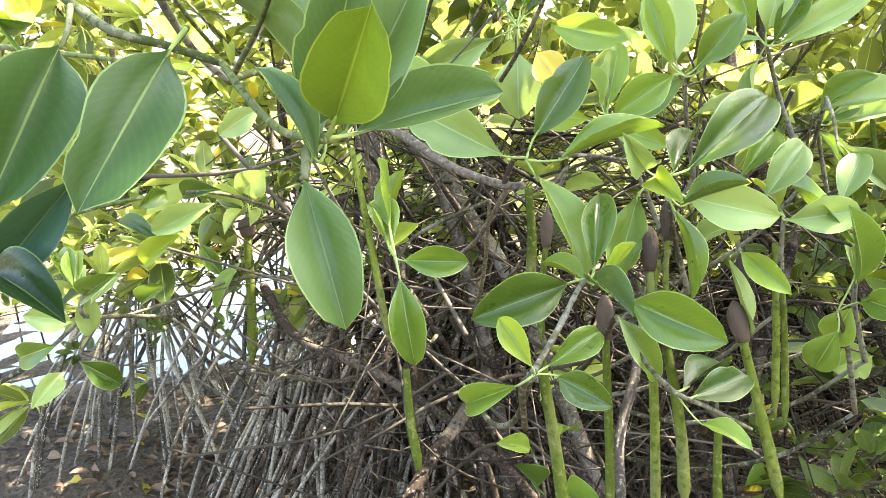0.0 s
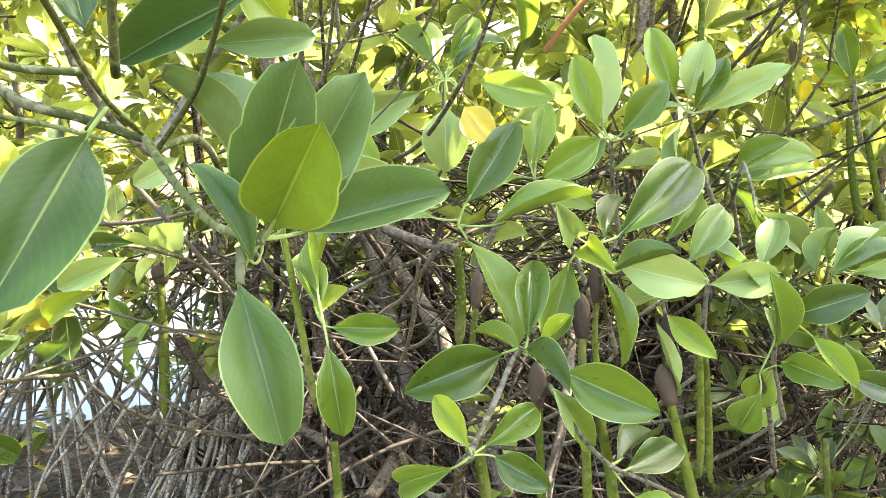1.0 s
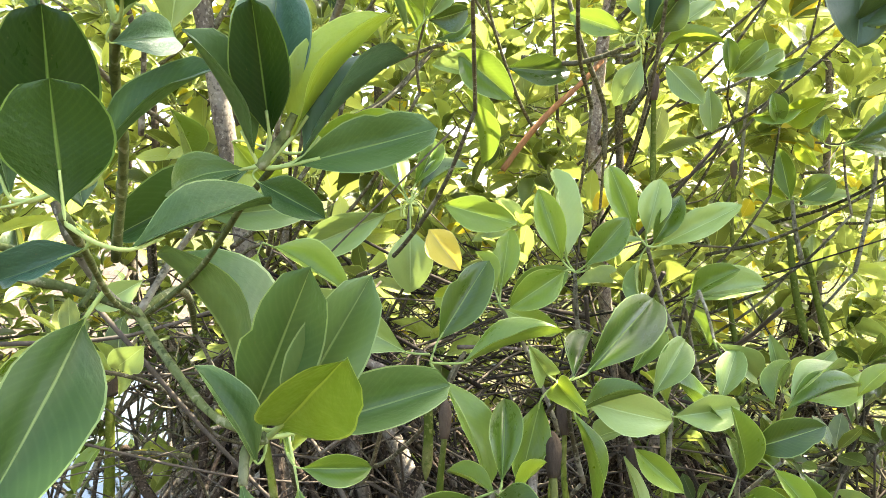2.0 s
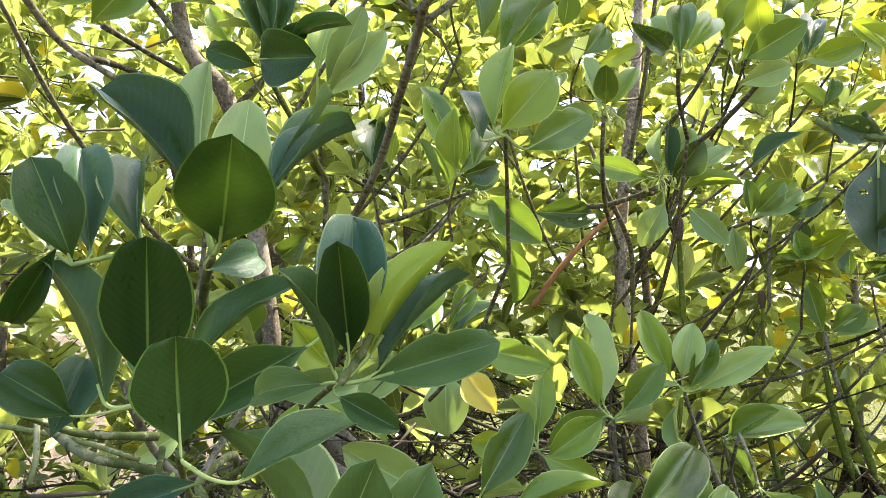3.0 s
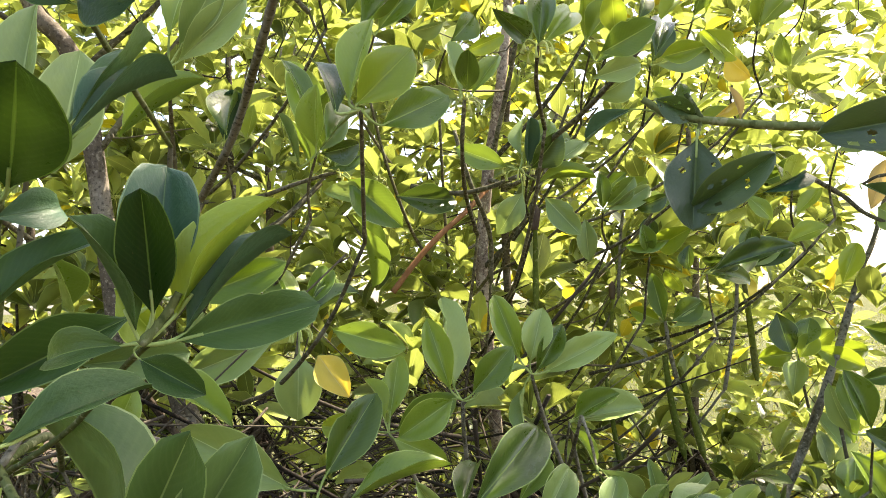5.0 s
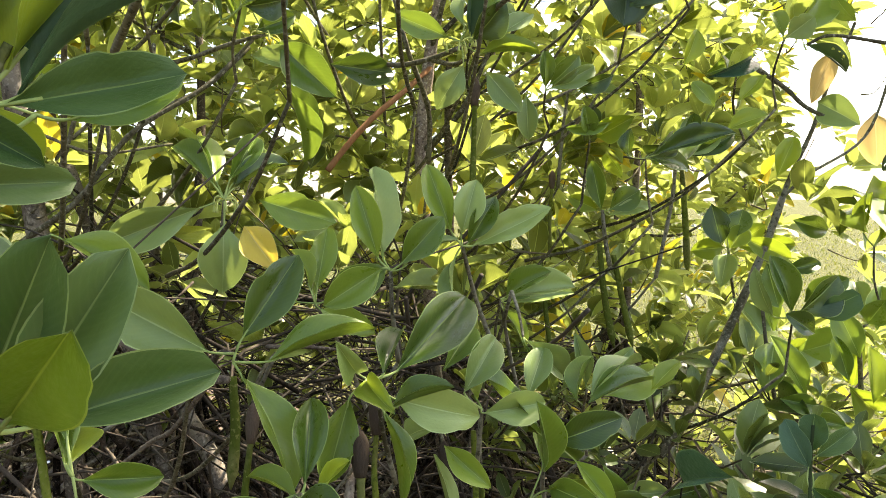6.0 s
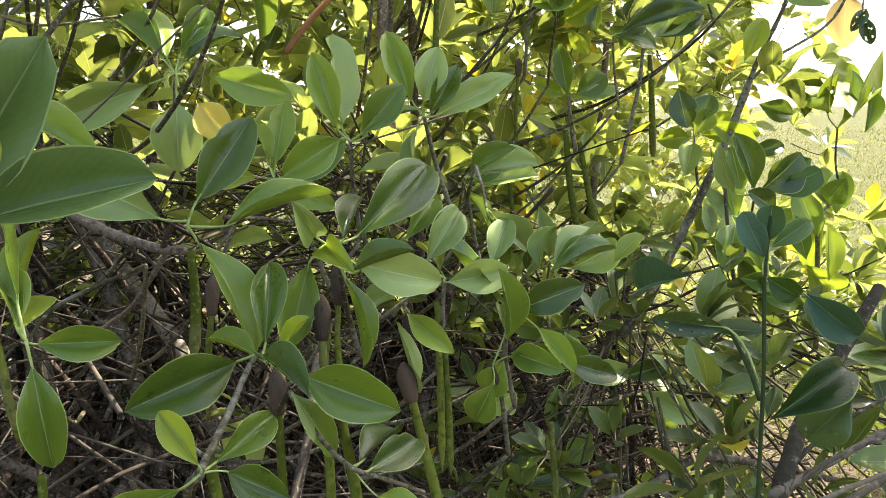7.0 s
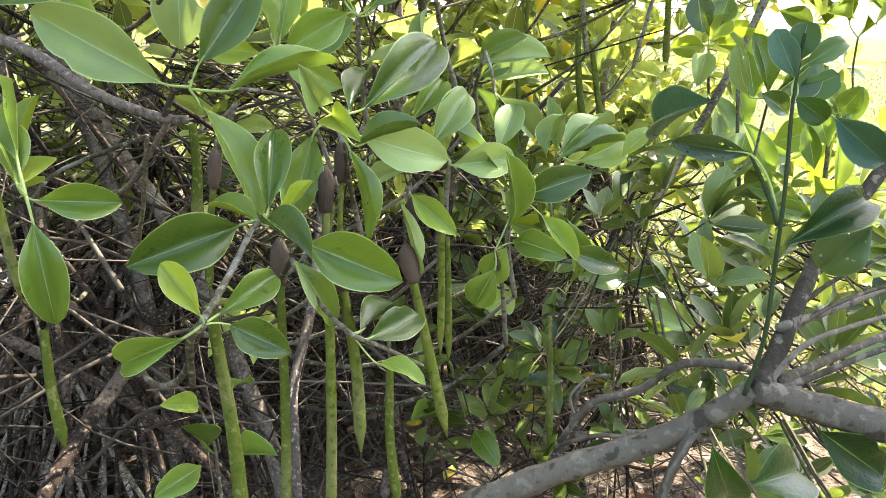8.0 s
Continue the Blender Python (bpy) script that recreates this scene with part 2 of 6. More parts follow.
def leaf_mesh(name, fold, bow, ripple, twist, seed, segs=13, blunt=0.66, eaten=0, across=(0.0, 0.12, 0.3, 0.5, 0.7, 0.88, 1.0), bites=()):
    """A blade one unit long and one wide, from its base at the origin along +y: rounded tip, raised uneven margins, shallow dents, a bend along its length.
    eaten: how many holes are in it; bites: (place along it, side, depth) of notches in the margin."""
    me = bpy.data.meshes.new(name)
    verts, faces, uvs = [], [], []
    rng = random.Random(seed)
    off = rng.uniform(0, 50)
    holes = [(rng.uniform(0.15, 0.85), rng.choice((rng.uniform(0.15, 0.42), rng.uniform(0.58, 0.85))), rng.uniform(0.025, 0.06)) for n in range(eaten)]
    for n in range(segs + 1):
        v = n / segs
        half = 0.5 * (math.sin(math.pi * v ** (1.06 if blunt > 0.68 else 1.13)) ** (1.12 - (1.3 - blunt) * v ** 0.8) if 0 < n < segs else 0.012)
        for u in across:
            s = 2 * u - 1
            side = 1 + 0.06 * noise.noise((off + (3 if s > 0 else 0), v * 2.5, 0)) + 0.025 * noise.noise((off, v * 14, s))
            for at, which, deep in bites:
                if s * which > 0 and abs(v - at) < 0.1:
                    side *= 1 - deep * (0.5 + 0.5 * math.cos(math.pi * (v - at) / 0.1))
            wave = ripple * math.sin(v * 9 + 2 * s + off) * abs(s) + 0.014 * noise.noise((off + s * 1.5, v * 4, 5))
            z = fold * abs(s) ** 0.8 * half * 2 * (1 - 0.25 * abs(s)) + bow * (v - v * v) - bow * 0.6 * v * v + wave
            turn = twist * (v - 0.3)
            x = s * half * side
            verts.append((x * math.cos(turn) + 0.05 * bow * math.sin(math.pi * v + off), v, z + x * math.sin(turn)))
            uvs.append((0.5 + 0.5 * s, v))
    w = len(across)
    for n in range(segs):
        for k in range(w - 1):
            if any(abs(v0 - (n + 0.5) / segs) ** 2 * 2.6 + abs(u0 - (across[k] + across[k + 1]) / 2) ** 2 < r0 * r0 for v0, u0, r0 in holes):
                continue
            faces.append((n * w + k, n * w + k + 1, (n + 1) * w + k + 1, (n + 1) * w + k))
    me.from_pydata(verts, [], faces)
    layer = me.uv_layers.new()
    for loop in me.loops:
        layer.data[loop.index].uv = uvs[loop.vertex_index]
    for p in me.polygons:
        p.use_smooth = True
    return me


SHAPES = [(0.26, 0.10, 0.012, 0.15), (0.32, 0.16, 0.018, -0.25), (0.20, -0.06, 0.022, 0.3), (0.36, 0.08, 0.014, 0.0), (0.30, 0.20, 0.016, 0.35), (0.16, 0.22, 0.016, -0.1), (0.34, 0.14, 0.018, 0.2)]
LEAF_MESH = {}
for kind, mat in LEAF.items():
    for n, shape in enumerate(SHAPES):
        if kind == "leathery":     # holes eaten by insects
            LEAF_MESH[kind, n] = leaf_mesh("leaf", *shape, n, segs=44, eaten=7, across=[k / 30 for k in range(31)])
        else:
            LEAF_MESH[kind, n] = leaf_mesh("leaf", *shape, n, blunt=(0.50, 0.55, 0.52, 0.58, 0.5, 0.54, 0.6)[n] if kind in ("matt", "bluish", "shaded", "soft") else (0.76, 0.7, 0.8, 0.74, 0.86, 0.7, 0.8)[n], bites=((0.55 + 0.04 * n, 1 if n % 2 else -1, 0.16),) if n in (2, 5) else ())
        LEAF_MESH[kind, n].materials.append(mat)
LEAF_MESH["chewed", 0] = leaf_mesh("leaf", 0.18, -0.02, 0.012, 0.1, 5, segs=24, blunt=0.46, across=[k / 12 for k in range(13)], bites=((0.80, 1, 0.08), (0.95, 1, 0.14)))
LEAF_MESH["chewed", 0].materials.append(LEAF["fresh"])
for kind in ("matt", "bluish", "shaded", "soft", "dark", "young"):     # upright leaves, their tips curled outwards
    LEAF_MESH[kind, "curled"] = leaf_mesh("leaf", 0.22, -0.16, 0.014, 0.1, 9, segs=20, blunt=0.52)
    LEAF_MESH[kind, "curled"].materials.append(LEAF[kind])


THICKET_MESH = []
for mat in (THICKET_LEAF, THICKET_YELLOW):
    THICKET_MESH.append([leaf_mesh("leaf", *shape, 40 + n, segs=6, blunt=0.76, across=(0.0, 0.22, 0.5, 0.78, 1.0)) for n, shape in enumerate(SHAPES)])
    for me in THICKET_MESH[-1]:
        me.materials.append(mat)


def blade_pose(base, tip, width, turn):
    """The pose and scale that lay a unit blade from base to tip, its face turned from the upright by turn degrees about its length."""
    base, tip = Vector(base), Vector(tip)
    y = tip - base
    length = y.length
    y /= length
    z = Vector((0, 0, 1)) - y * y.z
    if z.length < 0.1:
        z = Vector((0, -1, 0)) + y * y.y
    z.normalize()
    z = Matrix.Rotation(radians(turn), 3, y) @ z
    x = y.cross(z)
    m = Matrix((x * width, y * length, z * length)).transposed().to_4x4()
    m.translation = base
    return m


# ==== the large structure ====


def ground_height(x, y):
    far = min(1.0, max(0.0, (math.hypot(x, y) - 8) / 20))
    lumps = 0.04 * noise.noise((x * 2.3, y * 2.3, 0)) + 0.035 * noise.noise((x * 7, y * 7, 3))
    pool = -0.07 * math.exp(-(((x + 1.9) / 1.7) ** 2 + ((y - 5.6) / 1.9) ** 2) * 1.4)
    bank = min(1.0, max(0.0, (math.hypot(x, y) - 10) / 50))
    return lumps * (1 - far) + pool + 2.3 * bank * bank * (3 - 2 * bank)


bm = bmesh.new()
steps = [-400, -120, -40, -15, -8] + [-5 + 0.12 * n for n in range(101)] + [8, 10, 13, 17, 25, 40, 60, 80, 160, 400]
rows = [[bm.verts.new((x, y + 3, ground_height(x, y + 3))) for x in steps] for y in steps]
for a, b in zip(rows, rows[1:]):
    for k in range(len(steps) - 1):
        bm.faces.new((a[k], a[k + 1], b[k + 1], b[k]))
m, nt, b = material("mud_and_grass", 0.85, 0.10)
co = nt.nodes.new("ShaderNodeTexCoord")
grain = node(nt, "ShaderNodeTexNoise", Scale=38.0, Detail=6.0)
broad = node(nt, "ShaderNodeTexNoise", Scale=2.5, Detail=4.0)
for t in (grain, broad):
    nt.links.new(co.outputs["Object"], t.inputs["Vector"])
mud = ramp(nt, calc(nt, "ADD", calc(nt, "MULTIPLY", grain.outputs["Fac"], 0.6), calc(nt, "MULTIPLY", broad.outputs["Fac"], 0.4)), (0.3, (0.016, 0.012, 0.008)), (0.7, (0.150, 0.115, 0.082)))
grass = ramp(nt, grain.outputs["Fac"], (0.35, (0.020, 0.029, 0.006)), (0.65, (0.105, 0.104, 0.030)))
xyz = nt.nodes.new("ShaderNodeSeparateXYZ")
nt.links.new(co.outputs["Object"], xyz.inputs[0])
edge = calc(nt, "ADD", calc(nt, "ADD", xyz.outputs[0], calc(nt, "MULTIPLY", xyz.outputs[1], 0.45)), calc(nt, "MULTIPLY", broad.outputs["Fac"], 1.2))
where = ramp(nt, calc(nt, "MULTIPLY", edge, 0.1), (0.40, (0, 0, 0)), (0.50, (1, 1, 1)))
nt.links.new(mix(nt, where, mud, grass), b.inputs["Base Color"])
bumped(nt, b, grain.outputs["Fac"], 1.0, 0.05)
tagged(part("ground", bm, m), "brown tidal mud turning to sunlit dry grass", "ground", kind="structure")

# a still pool behind the roots
bm = bmesh.new()
ring = [bm.verts.new((-1.9 + (1.9 + 0.25 * math.sin(3 * a)) * math.cos(a), 5.7 + (2.0 + 0.3 * math.sin(2 * a)) * math.sin(a), -0.02)) for a in (k * math.pi / 24 for k in range(48))]
bm.faces.new(ring)
m, nt, b = material("water", 0.06, 0.5)
b.inputs["Base Color"].default_value = (0.06, 0.07, 0.06, 1)
ripple = node(nt, "ShaderNodeTexNoise", Scale=22.0, Detail=3.0)
bumped(nt, b, ripple.outputs["Fac"], 0.25, 0.01)
tagged(part("water", bm, m), "shallow still tidal water reflecting the sky", "water", kind="structure")

# ==== mangrove trees ====


class Crown:
    """Gathers many small blades into one mesh."""

    def __init__(self):
        self.verts, self.faces, self.uvs, self.mats = [], [], [], []

    def blade(self, base, tip, width, turn, mat=0, bow=0.12, fold=0.12):
        m = blade_pose(base, tip, width, turn)
        k = len(self.verts)
        for v, half in ((0.0, 0.02), (0.25, 0.40), (0.55, 0.5), (0.82, 0.33), (1.0, 0.0)):
            z = bow * (v - v * v)
            if half == 0:
                self.verts.append(m @ Vector((0, v, -bow * 0.3)))
                self.uvs.append((0.5, v))
                continue
            for s in (-1, 0, 1):
                self.verts.append(m @ Vector((s * half, v, z - bow * 0.3 * v * v + fold * abs(s) * half)))
                self.uvs.append((0.5 + 0.5 * s, v))
        for n in range(3):
            a = k + 3 * n
            self.faces += [(a, a + 1, a + 4, a + 3), (a + 1, a + 2, a + 5, a + 4)]
            self.mats += [mat, mat]
        self.faces += [(k + 9, k + 10, k + 12), (k + 10, k + 11, k + 12)]
        self.mats += [mat, mat]

    def whorl(self, hub, way, size, rng, yellow=0.03, tree=None):
        """A rosette of six to nine blades at the end of a shoot."""
        hub, way = Vector(hub), Vector(way).normalized()
        x = way.cross(Vector((0.3, 0.9, 0.2))).normalized()
        y = way.cross(x)
        n, first = rng.randint(5, 9), rng.random() * 6.3
        for k in range(n):
            a = first + 2.4 * k
            out = rng.uniform(0.35, 1.25)
            d = (way * math.cos(out) + (x * math.cos(a) + y * math.sin(a)) * math.sin(out)).normalized()
            d.z -= 0.12
            length = size * rng.uniform(0.7, 1.1)
            base = hub + d * 0.012
            shape = (base, base + d * length, length * rng.uniform(0.36, 0.48), rng.uniform(-50, 50))
            mat = 1 if rng.random() < yellow else 0
            bow, fold = rng.uniform(-0.05, 0.25), rng.uniform(0.05, 0.3)
            if tree:     # near whorls: each leaf a part of its own
                ob = new("leaf", THICKET_MESH[mat][(k + n) % len(SHAPES)])
                ob.parent = tree
                ob.matrix_basis = blade_pose(*shape)
            else:
                self.blade(*shape, mat, bow, fold)
        return n

    def put(self, name, parent, mats, label=""):
        me = bpy.data.meshes.new(name)
        me.from_pydata([tuple(v) for v in self.verts], [], self.faces)
        layer = me.uv_layers.new()
        index = np.empty(len(me.loops), np.int32)
        me.loops.foreach_get("vertex_index", index)
        layer.data.foreach_set("uv", np.array(self.uvs, np.float32)[index].ravel())
        me.polygons.foreach_set("material_index", np.array(self.mats, np.int32))
        me.polygons.foreach_set("use_smooth", np.ones(len(self.faces), bool))
        for one in mats:
            me.materials.append(one)
        ob = new(name, me)
        ob.parent = parent
        return tagged(ob, label, kind="stuff")


def prop_root(parent, top, foot, radius, rng, mat):
    """A stilt root that leaves the trunk slantwise and goes down into the mud."""
    top, foot = Vector(top), Vector(foot)
    mid = top.lerp(foot, 0.42)
    mid.z = top.z + (foot.z - top.z) * rng.uniform(0.24, 0.40)
    mid += Vector((rng.uniform(-0.05, 0.05), rng.uniform(-0.05, 0.05), 0))
    low = top.lerp(foot, 0.8)
    low.z = foot.z + (top.z - foot.z) * rng.uniform(0.22, 0.34)
    bm = bmesh.new()
    tube(bm, spline([top, mid, low, foot - Vector((0, 0, 0.06))], 4), lambda s: radius * (1.0 - 0.25 * s), 6, 0.05)
    return part("prop_root", bm, mat, parent)


TREES = []


def mangrove_tree(x, y, height, lean, seed, label, bark=BARK, roots=14, radius=0.022, reach=0.8, low=0.55, limbs=7, spread=0.6, thin=0.011, path=None, skin=ROOT):
    """A small stilt-rooted tree: trunk, limbs and roots; its crown is grown afterwards."""
    rng = random.Random(seed)
    tree = tagged(new("mangrove_tree"), label, "tree", "mangrove thicket")
    tree.location = (x, y, 0)
    here = Vector((x, y, 0))
    rise = height - low
    line = spline([Vector(p) - here for p in path] if path else [(0, 0, low), (lean[0] * 0.35 + rng.uniform(-0.06, 0.06), lean[1] * 0.35, low + rise * 0.35), (lean[0] * 0.7 + rng.uniform(-0.06, 0.06), lean[1] * 0.7, low + rise * 0.7), (lean[0], lean[1], height)], 6)
    bm = bmesh.new()
    tube(bm, line, lambda s: radius * (0.92 - 0.45 * s), 9, 0.08)
    part("trunk", bm, bark, tree)
    for k in range(roots):
        a = rng.uniform(0, 6.283)
        r = reach * rng.uniform(0.3, 1.1)
        foot = Vector((math.cos(a) * r, math.sin(a) * r, 0)) + Vector((line[0].x, line[0].y, 0))
        foot.z = ground_height(x + foot.x, y + foot.y)
        at = line[0].lerp(line[5], rng.random() ** 1.3) + Vector((math.cos(a), math.sin(a), 0)) * radius * 0.5
        prop_root(tree, at, foot, rng.uniform(0.55, 1.25) * thin, rng, skin)
    paths = []
    for k in range(limbs):
        start = line[int(rng.uniform(0.25, 0.98) * (len(line) - 1))]
        a = rng.uniform(0, 6.283)
        end = start + Vector((math.cos(a) * spread * rng.uniform(0.5, 1), math.sin(a) * spread * rng.uniform(0.5, 1), rng.uniform(0.1, 0.6)))
        if (end + here).y < 1.5 and (end + here).z < 2.6:
            continue
        curve = spline([start, start.lerp(end, 0.5) + Vector((0, 0, rng.uniform(-0.12, 0.02))), end], 5)
        paths.append(curve)
        bm = bmesh.new()
        tube(bm, curve, lambda s: radius * 0.26 * (1 - 0.6 * s) + 0.0016, 6, 0.10)
        part("limb", bm, TWIG, tree)
    TREES.append({"tree": tree, "here": here, "trunk": line, "paths": [line[3:]] + paths, "crown": Crown(), "leaves": 0, "brush": bmesh.new(), "buds": bmesh.new()})
    return tree


TALL_TRUNK = [(0.85, 2.55, 0.6), (0.74, 2.32, 1.1), (0.643, 2.106, 1.58), (0.646, 2.068, 1.812), (0.661, 2.044, 1.95), (0.688, 2.009, 2.15), (0.722, 2.018, 2.385), (0.74, 2.024, 2.65), (0.76, 2.03, 3.0)]
LEANING_TRUNK = [(-0.2, 2.0, 0.6), (-0.30, 1.93, 1.6), (-0.372, 1.914, 2.093), (-0.465, 1.899, 2.239), (-0.494, 1.878, 2.381), (-0.516, 1.855, 2.536), (-0.55, 1.85, 2.9)]
THICKET = "stilt-rooted mangrove tree with a crown of oval leaves"
mangrove_tree(-0.62, 2.75, 2.3, (-0.2, 0.2), 1, THICKET, roots=60, reach=0.95, thin=0.0085, low=0.75, skin=PALE_SUNLIT_ROOT)
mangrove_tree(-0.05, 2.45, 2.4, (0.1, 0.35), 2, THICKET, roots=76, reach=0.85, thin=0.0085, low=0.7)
mangrove_tree(-1.5, 3.2, 2.2, (-0.1, 0.1), 3, THICKET, roots=44, reach=0.7, thin=0.009, skin=PALE_SUNLIT_ROOT)
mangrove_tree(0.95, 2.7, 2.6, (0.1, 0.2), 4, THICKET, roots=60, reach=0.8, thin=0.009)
mangrove_tree(1.75, 2.9, 2.3, (0.15, 0.1), 5, THICKET, roots=30, reach=0.6, thin=0.011)
mangrove_tree(-0.2, 3.9, 3.0, (0.1, 0.2), 6, THICKET, roots=30, reach=0.8, radius=0.03)
mangrove_tree(1.2, 4.2, 3.0, (0.2, 0.2), 7, THICKET, roots=24, reach=0.8, radius=0.03)
mangrove_tree(-1.4, 5.0, 3.1, (-0.1, 0.1), 8, THICKET, roots=16, reach=0.9, radius=0.03)
mangrove_tree(-3.0, 4.4, 3.0, (-0.1, 0.1), 9, THICKET, roots=14, reach=0.9, radius=0.03)
mangrove_tree(2.5, 4.2, 2.4, (0.1, 0.1), 10, THICKET, roots=14, reach=0.6)
mangrove_tree(0.55, 2.06, 2.75, (0, 0), 13, "thin mangrove trunk with pale peeling bark", PALE_BARK, roots=26, reach=0.7, radius=0.023, path=TALL_TRUNK)
mangrove_tree(-0.5, 1.95, 2.6, (0, 0), 14, "leaning thin grey mangrove trunk", GREY_BARK, roots=20, reach=0.6, radius=0.028, path=LEANING_TRUNK)
# unseen trees added beside the camera, whose crowns shade the near leaves
mangrove_tree(-1.2, 0.45, 3.1, (0.35, 0.35), 11, "mangrove tree standing beside the near branches", roots=12, reach=0.5, radius=0.04)
LEFT = TREES[-1]
mangrove_tree(1.6, 0.1, 4.1, (0.1, 0.5), 12, "tall mangrove tree shading the near branches", roots=12, reach=0.5, radius=0.045)
RIGHT = TREES[-1]
# unseen bush added behind the camera to cut the sky light from there
mangrove_tree(-0.3, -1.5, 1.4, (0.2, 0.1), 16, "low leafy mangrove bush closing the thicket behind", roots=14, reach=0.5, radius=0.02)
BACK = TREES.pop()


def thickness(x, y, z):
    """How closely the whorls stand at a place of the thicket, from 0 to 1."""
    bearing, far = math.degrees(math.atan2(x, y)), math.hypot(x, y)
    if far < 1.72 or (bearing > 22 and far < 2.15) or z > 2.9 + 0.45 * max(0.0, far - 2.2):
        return 0.0
    if y < 2.15 and z > 1.6 and (abs(x / y - 0.325) < 0.035 or abs(x / y + 0.25) < 0.03):     # the two slender trunks stand free
        return 0.0
    clump = 0.5 + 1.3 * noise.noise((x * 1.9, y * 1.9, z * 1.9 + 7))
    if bearing > 41.5:
        d = 0.06 if 1.15 < z < 1.5 + 0.18 * far else 0.65
    elif bearing > 21:
        d = 1.0 if z > 1.5 else ((0.95 if bearing < 36 else 0.5) if z > 0.95 else 0.35)
    elif bearing > -4:
        d = 1.0 if z > 1.32 else (0.10 if far < 2.9 else 0.95)
    else:
        d = 1.0 if far > 3.3 and z > 1.4 else (0.85 if z > 1.75 else 0.6)
        if z < 1.15:
            d = (0.08 if z < 0.93 else (0.75 if bearing < -10 else 0.35)) if far < 3.3 or bearing < -14 else 0.9
    if z > 2.15:
        d *= (0.45 if bearing > 24 and far < 4 else 1.0) if far > 2.7 else (0.45 if bearing > 24 else 0.8)
    return d * max(0.35 if z > 2.3 or (bearing > 12 and z > (0.95 if bearing < 36 else 1.6)) or (far > 3.3 and z > 1.4 and bearing < 12) else 0.12, min(1.0, clump))


def grow(place, tries, size, seed, yellow):
    """Scatters whorls over a box of the thicket, each on the nearest tree, on a thin shoot from a limb."""
    rng = random.Random(seed)
    (x0, x1), (y0, y1), (z0, z1) = place
    for n in range(tries):
        p = Vector((rng.uniform(x0, x1), rng.uniform(y0, y1), rng.uniform(z0, z1)))
        if rng.random() > thickness(*p):
            continue
        t = min(TREES[:-2], key=lambda t: (t["here"].xy - p.xy).length_squared)
        hub = p - t["here"]
        start = min((q for path in t["paths"] for q in path), key=lambda q: (q - hub).length_squared + 0.5 * max(0, q.z - hub.z))
        way = (hub - start).normalized() * 0.6 + Vector((rng.gauss(0, 0.35), rng.gauss(0, 0.35) - 0.15, 0.45))
        single = p.xy.length < 2.6 and t["leaves"] < 285
        count = t["crown"].whorl(hub, way, size * rng.uniform(0.75, 1.2), rng, yellow * (2.0 if p.x > 1.0 or p.x < -1 else 1.0), t["tree"] if single else None)
        t["leaves"] += count if single else 0
        if p.xy.length < 3.0 and rng.random() < 0.7:     # curved pale flower stalks round the shoot's end
            for k in range(rng.randint(4, 8)):
                d = Vector((rng.gauss(0, 1), rng.gauss(0, 1), rng.uniform(-0.7, 0.5))).normalized() * rng.uniform(0.018, 0.036)
                tube(t["buds"], [hub, hub + d * 0.55 + Vector((0, 0, 0.005)), hub + d, hub + d + Vector((0, 0, -0.009))], lambda s: 0.0013 + 0.0016 * max(0.0, s - 0.6), 4)
        if (start - hub).length > 0.35:
            start = hub + ((start - hub).normalized() + Vector((rng.gauss(0, 0.4), rng.gauss(0, 0.4), -0.5))).normalized() * rng.uniform(0.12, 0.3)
        if n % 3 == 0:
            tube(t["brush"], spline([start, start.lerp(hub, 0.5) + Vector((rng.gauss(0, 0.04), rng.gauss(0, 0.04), -0.04)), hub], 3), lambda s: 0.0032 - 0.0018 * s, 4)


grow(((-2.2, 2.9), (1.3, 3.2), (0.55, 3.2)), 5200, 0.120, 21, 0.025)
grow(((-3.6, 3.8), (3.2, 5.4), (0.1, 4.4)), 9600, 0.138, 22, 0.04)


mangrove_tree(1.15, 1.75, 1.0, (0.05, 0.0), 15, "low mangrove sapling with small dark leaves", roots=10, reach=0.3, radius=0.012, thin=0.006, low=0.3, limbs=8, spread=0.35)
SAPLING = TREES.pop()
rng = random.Random(41)
for n in range(250):
    far, a = rng.uniform(1.0, 2.3), radians(rng.uniform(19, 55))
    if far < 1.5 and a < radians(38):
        continue
    hub = Vector((far * math.sin(a), far * math.cos(a), rng.uniform(0.3, 1.12))) - SAPLING["here"]
    start = min((q for path in SAPLING["paths"] for q in path), key=lambda q: (q - hub).length_squared)
    start = hub + (start - hub).normalized() * min(0.3, (start - hub).length)
    SAPLING["crown"].whorl(hub, (rng.gauss(0, 0.4), rng.gauss(0, 0.4) - 0.2, 0.5), rng.uniform(0.06, 0.10), rng, 0.01)
    tube(SAPLING["brush"], spline([start, start.lerp(hub, 0.5) + Vector((0, 0, -0.03)), hub], 3), lambda s: 0.003 - 0.0014 * s, 4)
TREES.insert(0, SAPLING)

